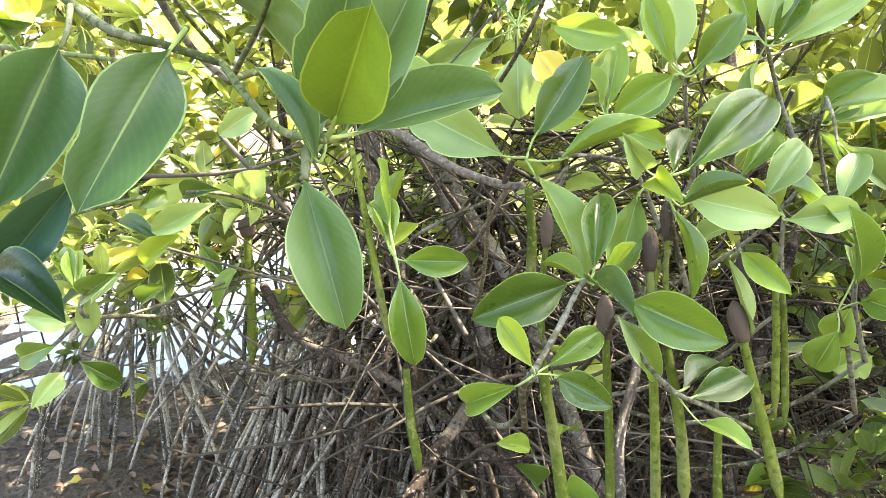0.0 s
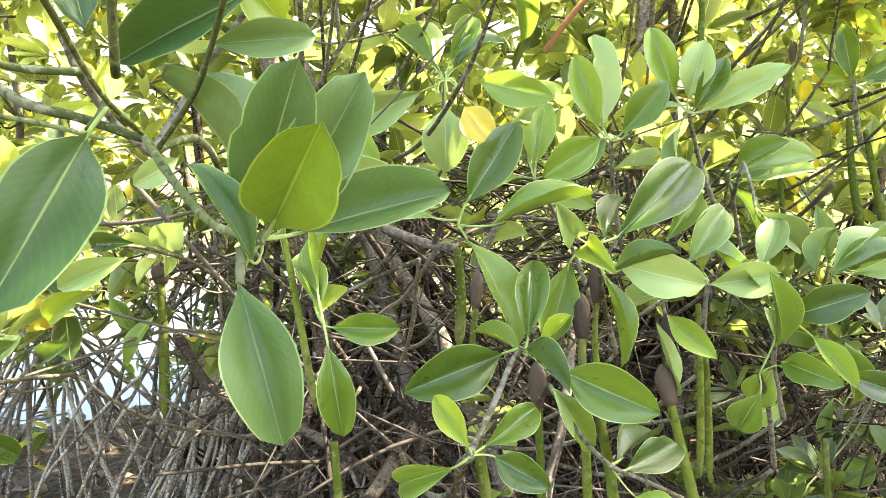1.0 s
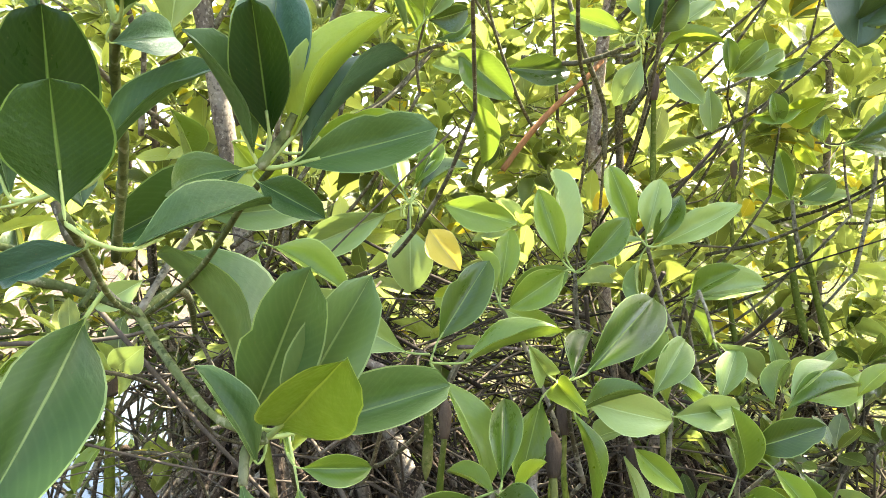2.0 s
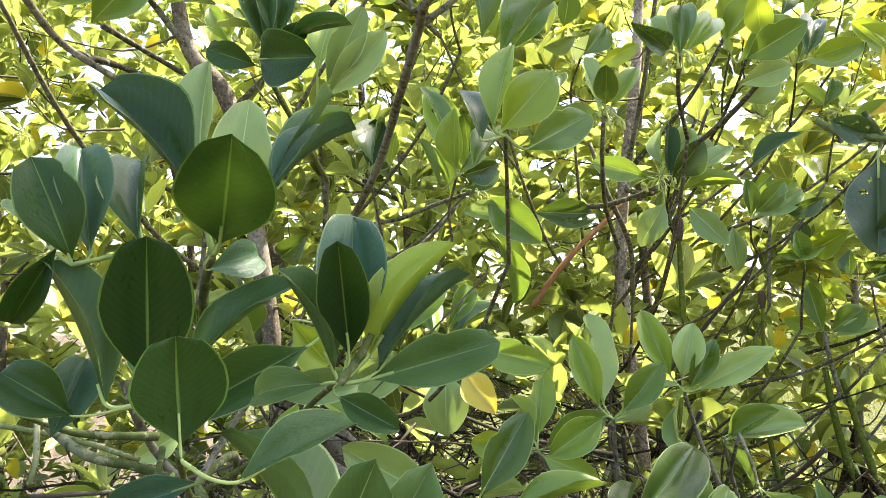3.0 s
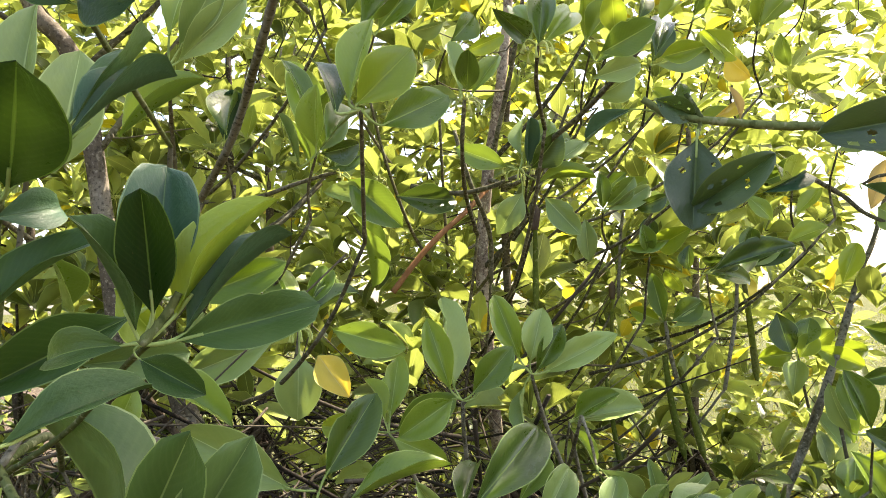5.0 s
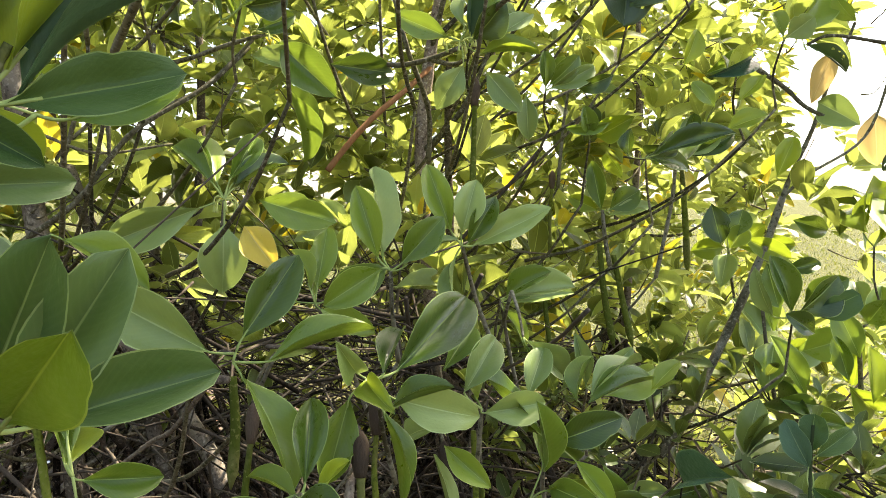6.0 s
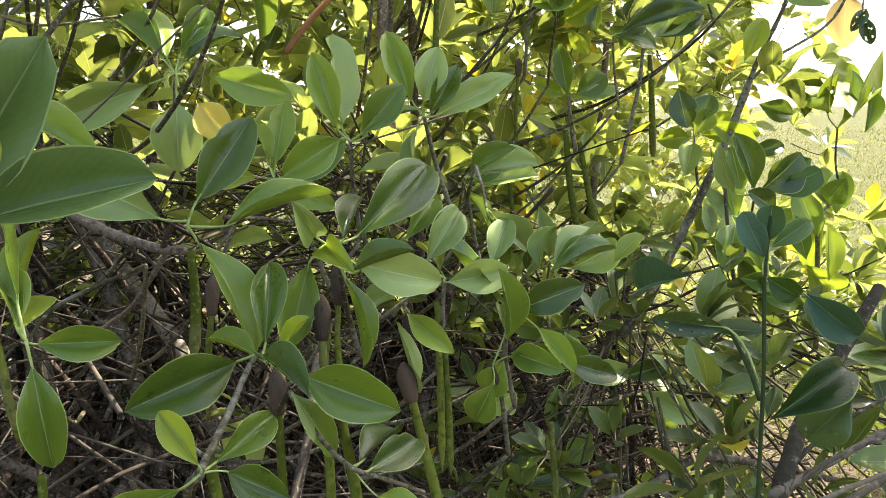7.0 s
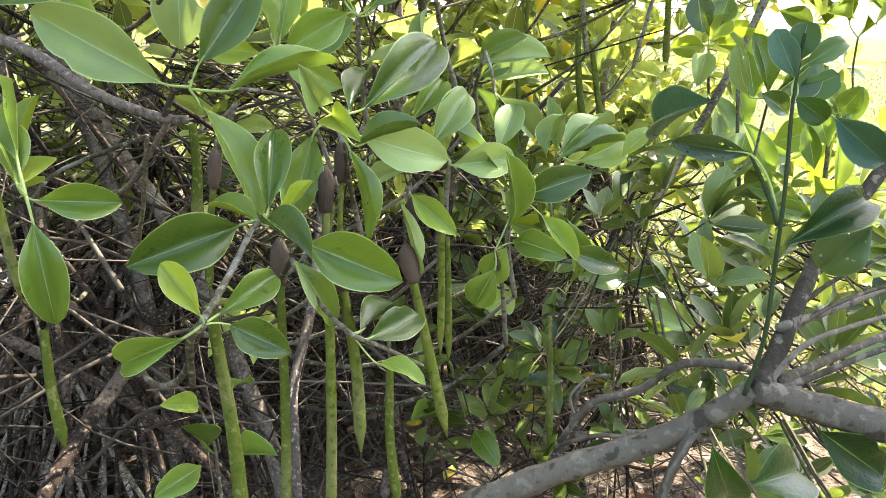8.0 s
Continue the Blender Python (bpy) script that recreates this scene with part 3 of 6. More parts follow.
mangrove_tree(-0.75, 2.35, 0.95, (0.05, 0.0), 17, "low mangrove sapling with many small leaves", roots=8, reach=0.3, radius=0.010, thin=0.006, low=0.3, limbs=10, spread=0.45)
SMALL = TREES.pop()
for n in range(150):
    hub = Vector((rng.uniform(-1.5, -0.2), rng.uniform(2.0, 3.0), rng.uniform(0.72, 1.2))) - SMALL["here"]
    start = min((q for path in SMALL["paths"] for q in path), key=lambda q: (q - hub).length_squared)
    start = hub + (start - hub).normalized() * min(0.25, (start - hub).length)
    SMALL["crown"].whorl(hub, (rng.gauss(0, 0.4), rng.gauss(0, 0.4) - 0.2, 0.5), rng.uniform(0.045, 0.075), rng, 0.02)
    tube(SMALL["brush"], spline([start, start.lerp(hub, 0.5) + Vector((0, 0, -0.03)), hub], 3), lambda s: 0.0026 - 0.0012 * s, 4)
TREES.insert(0, SMALL)

# a fan of straight pale stilt roots slanting down to the open mud
fan = next(t for t in TREES if abs(t["here"].x + 0.05) < 0.01)
for n in range(46):
    top = Vector((rng.uniform(-0.6, 0.0), rng.uniform(2.15, 2.6), rng.uniform(0.55, 0.85)))
    foot = Vector((top.x - rng.uniform(0.05, 0.55), top.y - rng.uniform(-0.05, 0.4), 0))
    foot.z = ground_height(foot.x, foot.y)
    top, foot = top - fan["here"], foot - fan["here"]
    bm = bmesh.new()
    size = rng.uniform(0.0045, 0.0095)
    tube(bm, spline([fan["trunk"][2], top, top.lerp(foot, 0.5) + Vector((rng.gauss(0, 0.015), 0, rng.uniform(0, 0.03))), foot - Vector((0, 0, 0.05))], 4), lambda s: size * (1 - 0.2 * s), 6, 0.05)
    part("prop_root", bm, PALE_SUNLIT_ROOT, fan["tree"])


def shade(t, box, count, seed):
    """The crown of an unseen tree or bush, added round the camera to block light."""
    rng = random.Random(seed)
    for n in range(count):
        hub = Vector([rng.uniform(*side) for side in box]) - t["here"]
        t["crown"].whorl(hub, (rng.gauss(0, 0.4), rng.gauss(0, 0.4), 0.5), 0.12, rng)
        if n % 3 == 0:
            top = t["trunk"][-1 - n % 7]
            tube(t["brush"], spline([top, top.lerp(hub, 0.5) + Vector((0, 0, -0.05)), hub], 3), lambda s: 0.007 - 0.004 * s, 4)


shade(LEFT, ((-2.0, -1.0), (-0.2, 0.9), (2.5, 3.1)), 70, 31)
shade(BACK, ((-2.6, 2.6), (-2.2, -1.0), (0.1, 1.1)), 260, 34)
TREES.insert(0, BACK)
shade(RIGHT, ((0.8, 2.5), (0.2, 1.85), (3.4, 3.9)), 640, 32)
for t in TREES:
    part("brushwood", t["brush"], BRUSH, t["tree"], kind="stuff")
    if len(t["buds"].verts):
        part("inflorescence", t["buds"], BUD, t["tree"], kind="stuff")
    if t["crown"].verts:
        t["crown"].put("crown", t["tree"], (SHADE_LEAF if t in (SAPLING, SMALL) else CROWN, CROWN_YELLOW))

# ==== roots and dead wood between the trees ====


def dead_root(radius, *points, mat=ROOT, label="slanting bare grey-brown mangrove root"):
    bm = bmesh.new()
    tube(bm, spline(points, 5), lambda s: radius * (1 - 0.2 * s), 8, 0.06)
    return tagged(part("root", bm, mat), label, "root", "loose roots")


dead_root(0.023, (-0.410, 2.618, 1.901), (-0.354, 2.582, 1.742), (-0.298, 2.545, 1.582), (-0.246, 2.512, 1.439), (-0.190, 2.281, 1.292), (-0.139, 2.222, 1.158), (-0.089, 2.163, 1.023), (0.0, 2.07, 0.6), (0.05, 2.0, -0.05), mat=GREY_BARK, label="bare grey leaning mangrove stem")
dead_root(0.024, (-0.22, 2.33, 1.38), (-0.134, 2.240, 1.226), (-0.053, 2.162, 1.065), (0.044, 2.030, 0.929), (0.099, 1.924, 0.826), (0.25, 1.75, 0.4), (0.3, 1.68, -0.05), mat=GREY_BARK, label="bare grey leaning mangrove stem")
dead_root(0.016, (0.12, 1.85, 0.86), (-0.017, 1.606, 0.76), (-0.065, 1.510, 0.719), (-0.127, 1.408, 0.670), (-0.25, 1.2, 0.5), (-0.5, 0.95, -0.05), label="pale slanting stilt root")
dead_root(0.010, (0.34, 1.55, 1.05), (0.288, 1.422, 0.870), (0.243, 1.352, 0.761), (0.230, 1.274, 0.671), (0.226, 1.23, 0.5), (0.22, 1.2, -0.05), mat=GREY_BARK, label="thin upright pale grey root")
dead_root(0.013, (-0.62, 2.05, 0.9), (-0.474, 1.840, 0.811), (-0.224, 1.740, 0.721), (0.1, 1.65, 0.45), (0.3, 1.6, -0.05))
dead_root(0.014, (0.75, 1.9, 1.0), (0.62, 1.75, 0.75), (0.5, 1.62, 0.4), (0.44, 1.55, -0.05))
dead_root(0.014, (0.35, 2.0, 0.95), (0.42, 1.8, 0.7), (0.55, 1.6, 0.35), (0.62, 1.5, -0.05))
dead_root(0.012, (-0.1, 2.0, 0.8), (0.1, 1.8, 0.6), (0.35, 1.6, 0.3), (0.45, 1.5, -0.05))
dead_root(0.012, (0.9, 2.2, 1.0), (0.95, 1.9, 0.75), (1.05, 1.7, 0.3), (1.1, 1.62, -0.05))
dead_root(0.008, (0.345, 1.881, 1.572), (0.401, 1.885, 1.641), (0.467, 1.898, 1.709), (0.555, 1.929, 1.781), (0.652, 2.05, 1.86), mat=DEAD, label="curved dead red-brown branch stub")

tangle = bmesh.new()
rng = random.Random(77)
for n in range(1700):
    x, y = rng.uniform(-0.45, 1.9), rng.uniform(1.45, 3.3)
    if x > 0.7 and rng.random() < 0.4:
        continue
    z = rng.uniform(0.1, 1.35 if x < 0.8 else 0.9)
    a, up = rng.uniform(0, 6.283), rng.gauss(0, 0.22)
    reach = rng.uniform(0.12, 0.4)
    d = Vector((math.cos(a) * reach, math.sin(a) * reach * 0.6, up * reach * 2))
    p = Vector((x, y, z))
    sag = Vector((rng.gauss(0, 0.03), rng.gauss(0, 0.03), rng.gauss(0, 0.05)))
    r = rng.choice((0.0015, 0.002, 0.0025, 0.003, 0.005))
    tube(tangle, spline([p - d, p + sag, p + d], 3), lambda s: r * (1 - 0.4 * s), 5)
tagged(part("undergrowth", tangle, TANGLE), "tangle of thin dead twigs among the stilt roots", "twigs", kind="stuff")

# ==== near branches, shoot by shoot ====


def branch(hub, label):
    ob = tagged(new("mangrove_branch"), label, "branch", "leafy branches")
    ob.location = hub
    return ob


def twig(parent, radius, *points):
    bm = bmesh.new()
    here = parent.location
    tube(bm, [p - here for p in spline(points, 6)], lambda s: radius * (1.05 - 0.3 * s), 8, 0.14)
    skin = {"grey": GREY_BARK, "smooth": SMOOTH_BARK, "near": GREEN_BARK, "shaded": SHADED_TWIG}.get(parent["label"].split()[0], GREEN_BARK if here.xy.length < 0.66 else TWIG)
    return part("twig", bm, skin, parent)


def limb(parent, start, side=""):
    """The bare stem that carries a near branch, back to the trunk it grows from."""
    start = Vector(start)
    if side:
        t = LEFT if side == "left" else RIGHT
        q = min((p + t["here"] for p in t["trunk"]), key=lambda p: abs(p.z - start.z + 0.1))
    else:
        ends = [p + t["here"] for t in TREES[3:-2] for p in t["trunk"]]
        q = min(ends, key=lambda p: (p - start).length + (0.6 if p.z > start.z - 0.15 else 0) + (0.5 if p.y < start.y + 0.2 else 0))
    sag = Vector((0, 0, -0.12 if side else -0.05))
    if not side and (q - start).length > 0.42:     # it branches off another limb, hidden in the leaves
        q = start + (q - start).normalized() * 0.42 + Vector((0.06 * math.sin(start.x * 40), 0.16, -0.20))
    bm = bmesh.new()
    tube(bm, [p - parent.location for p in spline([q, q.lerp(start, 0.35) + sag, q.lerp(start, 0.75) + sag, start], 5)], lambda s: 0.0048 - (0.0026 if side else 0.0018) * s, 7, 0.05)
    return part("stem", bm, SMOOTH_BARK if parent["label"].startswith("smooth") else GREY_BARK if parent["label"].startswith("grey") else TWIG, parent)


def flowers(parent, count):
    """Curved pale stalks with small buds round a shoot's end."""
    rng = random.Random(int(parent.location.x * 1e4))
    for n in range(count):
        a = 2.4 * n
        d = Vector((math.cos(a), math.sin(a), rng.uniform(-0.6, 0.2))).normalized()
        p = d * rng.uniform(0.018, 0.034)
        bm = bmesh.new()
        tube(bm, spline([(0, 0, 0), p * 0.6 + Vector((0, 0, 0.006)), p, p + Vector((0, 0, -0.012))], 3), lambda s: 0.0012 + 0.0022 * max(0, s - 0.7) / 0.3, 6)
        part("flower_bud", bm, BUD, parent)


LEAVES = [0]


def leaf(parent, base, tip, width, turn, kind):
    """A leaf of its own, with its stalk down to the shoot's end."""
    LEAVES[0] += 1
    which = "curled" if abs(turn) > 140 and (kind, "curled") in LEAF_MESH else (LEAVES[0] * 5) % len(SHAPES)
    ob = new("leaf", LEAF_MESH[kind, 0 if kind == "chewed" else which])
    ob.parent = parent
    ob.matrix_basis = Matrix.Translation(-parent.location) @ blade_pose(base, tip, width, turn)
    if kind in ("yellow", "orange"):
        tagged(ob, "ageing " + kind + " leaf")
    hub, base = parent.location, Vector(base)
    if 0.004 < (base - hub).length < 0.05:
        way = (Vector(tip) - base).normalized()
        thick = min(0.0019, 0.018 * (Vector(tip) - base).length)
        bm = bmesh.new()
        tube(bm, [p - hub for p in spline([hub, hub.lerp(base, 0.6) - way * 0.003, base, base + way * 0.012], 3)], lambda s: thick * (1 - 0.3 * s), 6)
        part("stalk", bm, GREEN_TWIG, parent)
    return ob


def propagule(parent, top, foot, radius, capped):
    """A hanging seedling: a long green spindle, thicker low down, under a brown pear-shaped fruit."""
    here = parent.location
    top, foot = Vector(top), Vector(foot)
    bm = bmesh.new()
    bend = Vector((0.006 * math.sin(top.x * 90), 0.004, 0))
    tube(bm, [p - here for p in spline([top, top.lerp(foot, 0.5) + bend, foot], 7)], lambda s: radius * (0.68 + 0.34 * s - (0.9 * max(0, s - 0.86) / 0.14 if s > 0.86 else 0)), 9, 0.02)
    body = part("propagule", bm, PROPAGULE, parent, "long green hanging seedling")
    if capped:
        up = (top - foot).normalized()
        bm = bmesh.new()
        line = [top - here + up * h for h in (-0.004, 0.004, 0.014, 0.024, 0.034, 0.042, 0.05)]
        size = (0.95, 1.2, 1.45, 1.6, 1.55, 1.15, 0.35)
        tube(bm, line, lambda s: max(radius, 0.006) * size[min(6, int(s * 6 + 0.5))], 9)
        part("cap", bm, CAP, body, "brown pear-shaped fruit cap")
    return body


# ==== branches ====
b = branch((-0.050, 0.504, 1.366), 'near mangrove branch with broad matt grey-green leaves')
limb(b, (-0.278, 1.368, 1.295), '')
twig(b, 0.0045, (-0.278, 1.368, 1.295), (-0.204, 1.018, 1.384), (-0.173, 0.837, 1.418), (-0.175, 0.767, 1.418), (-0.179, 0.715, 1.410))
twig(b, 0.0032, (-0.163, 0.660, 1.422), (-0.128, 0.606, 1.393), (-0.087, 0.543, 1.370), (-0.050, 0.504, 1.366))
twig(b, 0.0035, (-0.050, 0.504, 1.366), (-0.061, 0.502, 1.361), (-0.063, 0.494, 1.343))
leaf(b, (-0.043, 0.493, 1.373), (-0.001, 0.406, 1.429), 0.045, 153, 'chewed')
leaf(b, (-0.034, 0.506, 1.367), (0.056, 0.518, 1.387), 0.034, 65, 'soft')
leaf(b, (-0.056, 0.500, 1.353), (-0.084, 0.497, 1.411), 0.023, -51, 'soft')
leaf(b, (-0.064, 0.497, 1.343), (-0.042, 0.469, 1.258), 0.040, 24, 'soft')

b = branch((-0.056, 0.529, 1.363), 'leafy mangrove branch with glossy green leaves')
leaf(b, (-0.064, 0.539, 1.365), (-0.123, 0.631, 1.474), 0.056, 44, 'soft')
leaf(b, (-0.063, 0.525, 1.369), (-0.021, 0.495, 1.462), 0.045, 129, 'soft')
leaf(b, (-0.043, 0.524, 1.367), (0.011, 0.504, 1.453), 0.041, 109, 'soft')

b = branch((-0.162, 0.593, 1.444), 'mangrove branch with large hanging grey-green leaves')
twig(b, 0.0042, (-0.335, 0.724, 1.505), (-0.253, 0.659, 1.456), (-0.209, 0.660, 1.440), (-0.163, 0.660, 1.422))
twig(b, 0.0025, (-0.190, 0.664, 1.452), (-0.184, 0.631, 1.440), (-0.188, 0.619, 1.431))
twig(b, 0.0025, (-0.292, 0.681, 1.478), (-0.273, 0.637, 1.454), (-0.268, 0.614, 1.439))
twig(b, 0.0030, (-0.513, 0.898, 1.475), (-0.350, 0.854, 1.446), (-0.253, 0.806, 1.424))
twig(b, 0.0025, (-0.457, 0.758, 1.270), (-0.355, 0.742, 1.299), (-0.280, 0.730, 1.312))
leaf(b, (-0.170, 0.577, 1.428), (-0.186, 0.472, 1.342), 0.055, -47, 'matt')
leaf(b, (-0.246, 0.574, 1.436), (-0.254, 0.482, 1.338), 0.057, -47, 'matt')
leaf(b, (-0.242, 0.566, 1.348), (-0.305, 0.548, 1.283), 0.038, -97, 'bluish')
leaf(b, (-0.307, 0.549, 1.287), (-0.228, 0.494, 1.268), 0.035, 26, 'shaded')
leaf(b, (-0.299, 0.585, 1.461), (-0.323, 0.651, 1.450), 0.026, 118, 'shaded')

b = branch((0.083, 0.994, 1.300), 'grey mangrove branch ending in a whorl of green leaves')
limb(b, (-0.172, 1.317, 1.354), '')
twig(b, 0.0075, (-0.172, 1.317, 1.354), (-0.100, 1.260, 1.327), (-0.031, 1.199, 1.284), (0.015, 1.165, 1.265), (0.055, 1.135, 1.254), (0.082, 1.114, 1.254))
twig(b, 0.0040, (0.055, 1.135, 1.254), (0.070, 1.097, 1.292), (0.086, 1.059, 1.297))
twig(b, 0.0030, (0.132, 1.118, 1.294), (0.184, 1.141, 1.287), (0.234, 1.174, 1.275))
twig(b, 0.0040, (0.062, 1.133, 1.252), (0.007, 1.278, 1.150), (-0.028, 1.388, 1.104), (-0.087, 1.449, 1.047))
leaf(b, (0.094, 1.000, 1.326), (0.163, 1.025, 1.420), 0.054, 70, 'dark')
leaf(b, (0.124, 0.993, 1.298), (0.250, 0.987, 1.338), 0.048, 17, 'green')
leaf(b, (0.092, 0.988, 1.285), (0.154, 0.943, 1.161), 0.053, 11, 'green')

b = branch((0.146, 0.891, 1.174), 'broad-leaved mangrove whorl on a yellow-green stem')
limb(b, (0.073, 0.741, 1.122), '')
twig(b, 0.0035, (0.073, 0.741, 1.122), (0.103, 0.810, 1.143), (0.132, 0.878, 1.167), (0.146, 0.891, 1.174))
leaf(b, (0.120, 0.885, 1.170), (0.012, 0.848, 1.145), 0.056, -70, 'dark')
leaf(b, (0.186, 0.882, 1.148), (0.278, 0.829, 1.113), 0.058, 68, 'green')
leaf(b, (0.143, 0.883, 1.171), (0.173, 0.782, 1.167), 0.038, 13, 'dark')
leaf(b, (0.151, 0.898, 1.181), (0.168, 0.955, 1.265), 0.039, 11, 'dark')
leaf(b, (0.164, 0.893, 1.175), (0.190, 0.837, 1.221), 0.028, 69, 'young')
leaf(b, (0.142, 0.890, 1.170), (0.094, 0.952, 1.182), 0.029, -5, 'young')
leaf(b, (0.173, 0.884, 1.130), (0.220, 0.873, 1.053), 0.033, 55, 'green')

b = branch((0.073, 0.741, 1.120), 'small mangrove whorl above a thick hanging propagule')
twig(b, 0.0045, (0.073, 0.741, 1.120), (0.062, 0.766, 1.095), (0.064, 0.851, 1.013))
leaf(b, (0.058, 0.738, 1.111), (0.001, 0.789, 1.071), 0.031, -82, 'green')
leaf(b, (0.095, 0.745, 1.116), (0.142, 0.714, 1.097), 0.033, 59, 'dark')
leaf(b, (0.086, 0.747, 1.125), (0.145, 0.789, 1.145), 0.030, 56, 'dark')
leaf(b, (0.072, 0.739, 1.128), (0.041, 0.773, 1.170), 0.026, -42, 'young')
propagule(b, (0.082, 0.782, 1.118), (0.099, 0.730, 0.855), 0.0079, False)

b = branch((0.223, 0.824, 1.062), 'leafy mangrove branch with glossy green leaves')
limb(b, (0.175, 0.904, 1.124), '')
twig(b, 0.0030, (0.175, 0.904, 1.124), (0.199, 0.867, 1.082), (0.223, 0.824, 1.062), (0.257, 0.832, 1.041), (0.317, 0.869, 0.995))
leaf(b, (0.238, 0.823, 1.055), (0.314, 0.882, 1.053), 0.039, 58, 'dark')
leaf(b, (0.234, 0.834, 1.060), (0.304, 0.912, 1.060), 0.038, -1, 'dark')
leaf(b, (0.248, 0.819, 1.028), (0.283, 0.765, 1.031), 0.023, 16, 'green')
propagule(b, (0.222, 0.948, 1.168), (0.202, 0.855, 0.724), 0.0071, True)
propagule(b, (0.229, 0.892, 1.091), (0.240, 0.854, 0.905), 0.0077, True)
propagule(b, (0.168, 0.947, 1.086), (0.156, 0.882, 0.774), 0.0069, True)

b = branch((-0.084, 0.968, 1.193), 'thin mangrove twig with hanging leaves and propagules')
limb(b, (0.033, 1.180, 1.227), '')
twig(b, 0.0030, (0.033, 1.180, 1.227), (-0.073, 1.185, 1.184), (-0.105, 1.155, 1.155), (-0.107, 1.140, 1.138))
leaf(b, (-0.075, 0.968, 1.188), (0.007, 0.973, 1.181), 0.039, 78, 'green')
leaf(b, (-0.080, 0.963, 1.167), (-0.067, 0.942, 1.058), 0.046, 24, 'green')
leaf(b, (-0.090, 0.975, 1.203), (-0.108, 1.086, 1.219), 0.041, 44, 'young')
leaf(b, (-0.092, 0.978, 1.202), (-0.125, 1.055, 1.258), 0.036, 16, 'green')
leaf(b, (-0.091, 0.986, 1.229), (-0.098, 1.085, 1.303), 0.044, -66, 'green')
propagule(b, (-0.139, 1.032, 1.327), (-0.103, 0.983, 1.073), 0.0055, False)
propagule(b, (-0.077, 0.931, 1.059), (-0.066, 0.906, 0.933), 0.0066, False)

b = branch((0.238, 0.970, 1.272), 'dense mangrove whorl of two-toned leaves')
limb(b, (0.314, 1.142, 1.080), '')
twig(b, 0.0040, (0.314, 1.142, 1.080), (0.285, 1.090, 1.166), (0.261, 1.019, 1.233))
leaf(b, (0.274, 0.981, 1.278), (0.398, 1.057, 1.361), 0.064, 58, 'dark')
leaf(b, (0.267, 0.965, 1.249), (0.372, 0.943, 1.221), 0.054, 82, 'pale')
leaf(b, (0.261, 0.960, 1.238), (0.331, 0.931, 1.268), 0.029, 25, 'dark')
leaf(b, (0.223, 0.971, 1.283), (0.190, 0.905, 1.326), 0.031, -145, 'pale')
leaf(b, (0.256, 0.973, 1.277), (0.300, 1.044, 1.324), 0.035, -1, 'dark')
leaf(b, (0.232, 0.959, 1.274), (0.239, 0.876, 1.261), 0.032, 47, 'young')
leaf(b, (0.214, 0.967, 1.254), (0.184, 0.960, 1.156), 0.048, -67, 'dark')
leaf(b, (0.254, 0.964, 1.235), (0.275, 0.944, 1.127), 0.040, -9, 'green')
leaf(b, (0.327, 0.970, 1.209), (0.295, 1.058, 1.171), 0.036, -71, 'pale')
propagule(b, (0.425, 1.115, 1.154), (0.412, 1.065, 0.913), 0.0059, False)
propagule(b, (0.352, 1.016, 1.051), (0.392, 0.975, 0.833), 0.0084, True)

b = branch((0.414, 1.053, 1.202), 'leafy mangrove branch with glossy green leaves')
limb(b, (0.436, 1.144, 1.039), '')
twig(b, 0.0040, (0.436, 1.144, 1.039), (0.420, 1.081, 1.138), (0.414, 1.053, 1.202))
leaf(b, (0.416, 1.049, 1.197), (0.506, 1.041, 1.207), 0.048, 78, 'pale')
leaf(b, (0.390, 1.058, 1.226), (0.456, 1.095, 1.294), 0.048, 48, 'pale')
leaf(b, (0.361, 1.064, 1.256), (0.426, 1.116, 1.309), 0.037, 46, 'green')
leaf(b, (0.353, 1.033, 1.163), (0.399, 0.984, 1.118), 0.034, 62, 'green')
leaf(b, (0.340, 1.036, 1.152), (0.360, 1.018, 1.057), 0.035, 3, 'pale')
leaf(b, (0.413, 1.066, 1.210), (0.414, 1.160, 1.236), 0.035, 13, 'young')

b = branch((0.501, 1.033, 1.161), 'leafy mangrove branch with glossy green leaves')
limb(b, (0.548, 1.105, 0.979), '')
twig(b, 0.0040, (0.548, 1.105, 0.979), (0.516, 1.071, 1.065), (0.500, 1.039, 1.111), (0.503, 1.032, 1.161))
leaf(b, (0.511, 1.026, 1.154), (0.590, 0.981, 1.193), 0.049, 76, 'dark')
leaf(b, (0.494, 1.024, 1.116), (0.472, 0.994, 1.221), 0.040, -124, 'green')
leaf(b, (0.543, 1.022, 1.208), (0.587, 1.064, 1.266), 0.030, -31, 'green')
leaf(b, (0.561, 1.022, 1.206), (0.675, 1.033, 1.235), 0.043, 27, 'green')
leaf(b, (0.565, 1.023, 1.214), (0.664, 1.051, 1.264), 0.041, 11, 'pale')
leaf(b, (0.497, 1.034, 1.161), (0.415, 1.073, 1.250), 0.046, 2, 'green')
leaf(b, (0.483, 1.052, 1.214), (0.527, 1.091, 1.277), 0.039, 26, 'pale')
leaf(b, (0.501, 1.021, 1.096), (0.524, 0.929, 1.098), 0.039, 63, 'green')
leaf(b, (0.535, 1.013, 1.131), (0.571, 0.965, 1.075), 0.029, 44, 'green')
leaf(b, (0.490, 1.024, 1.084), (0.475, 1.048, 1.029), 0.047, -112, 'green')

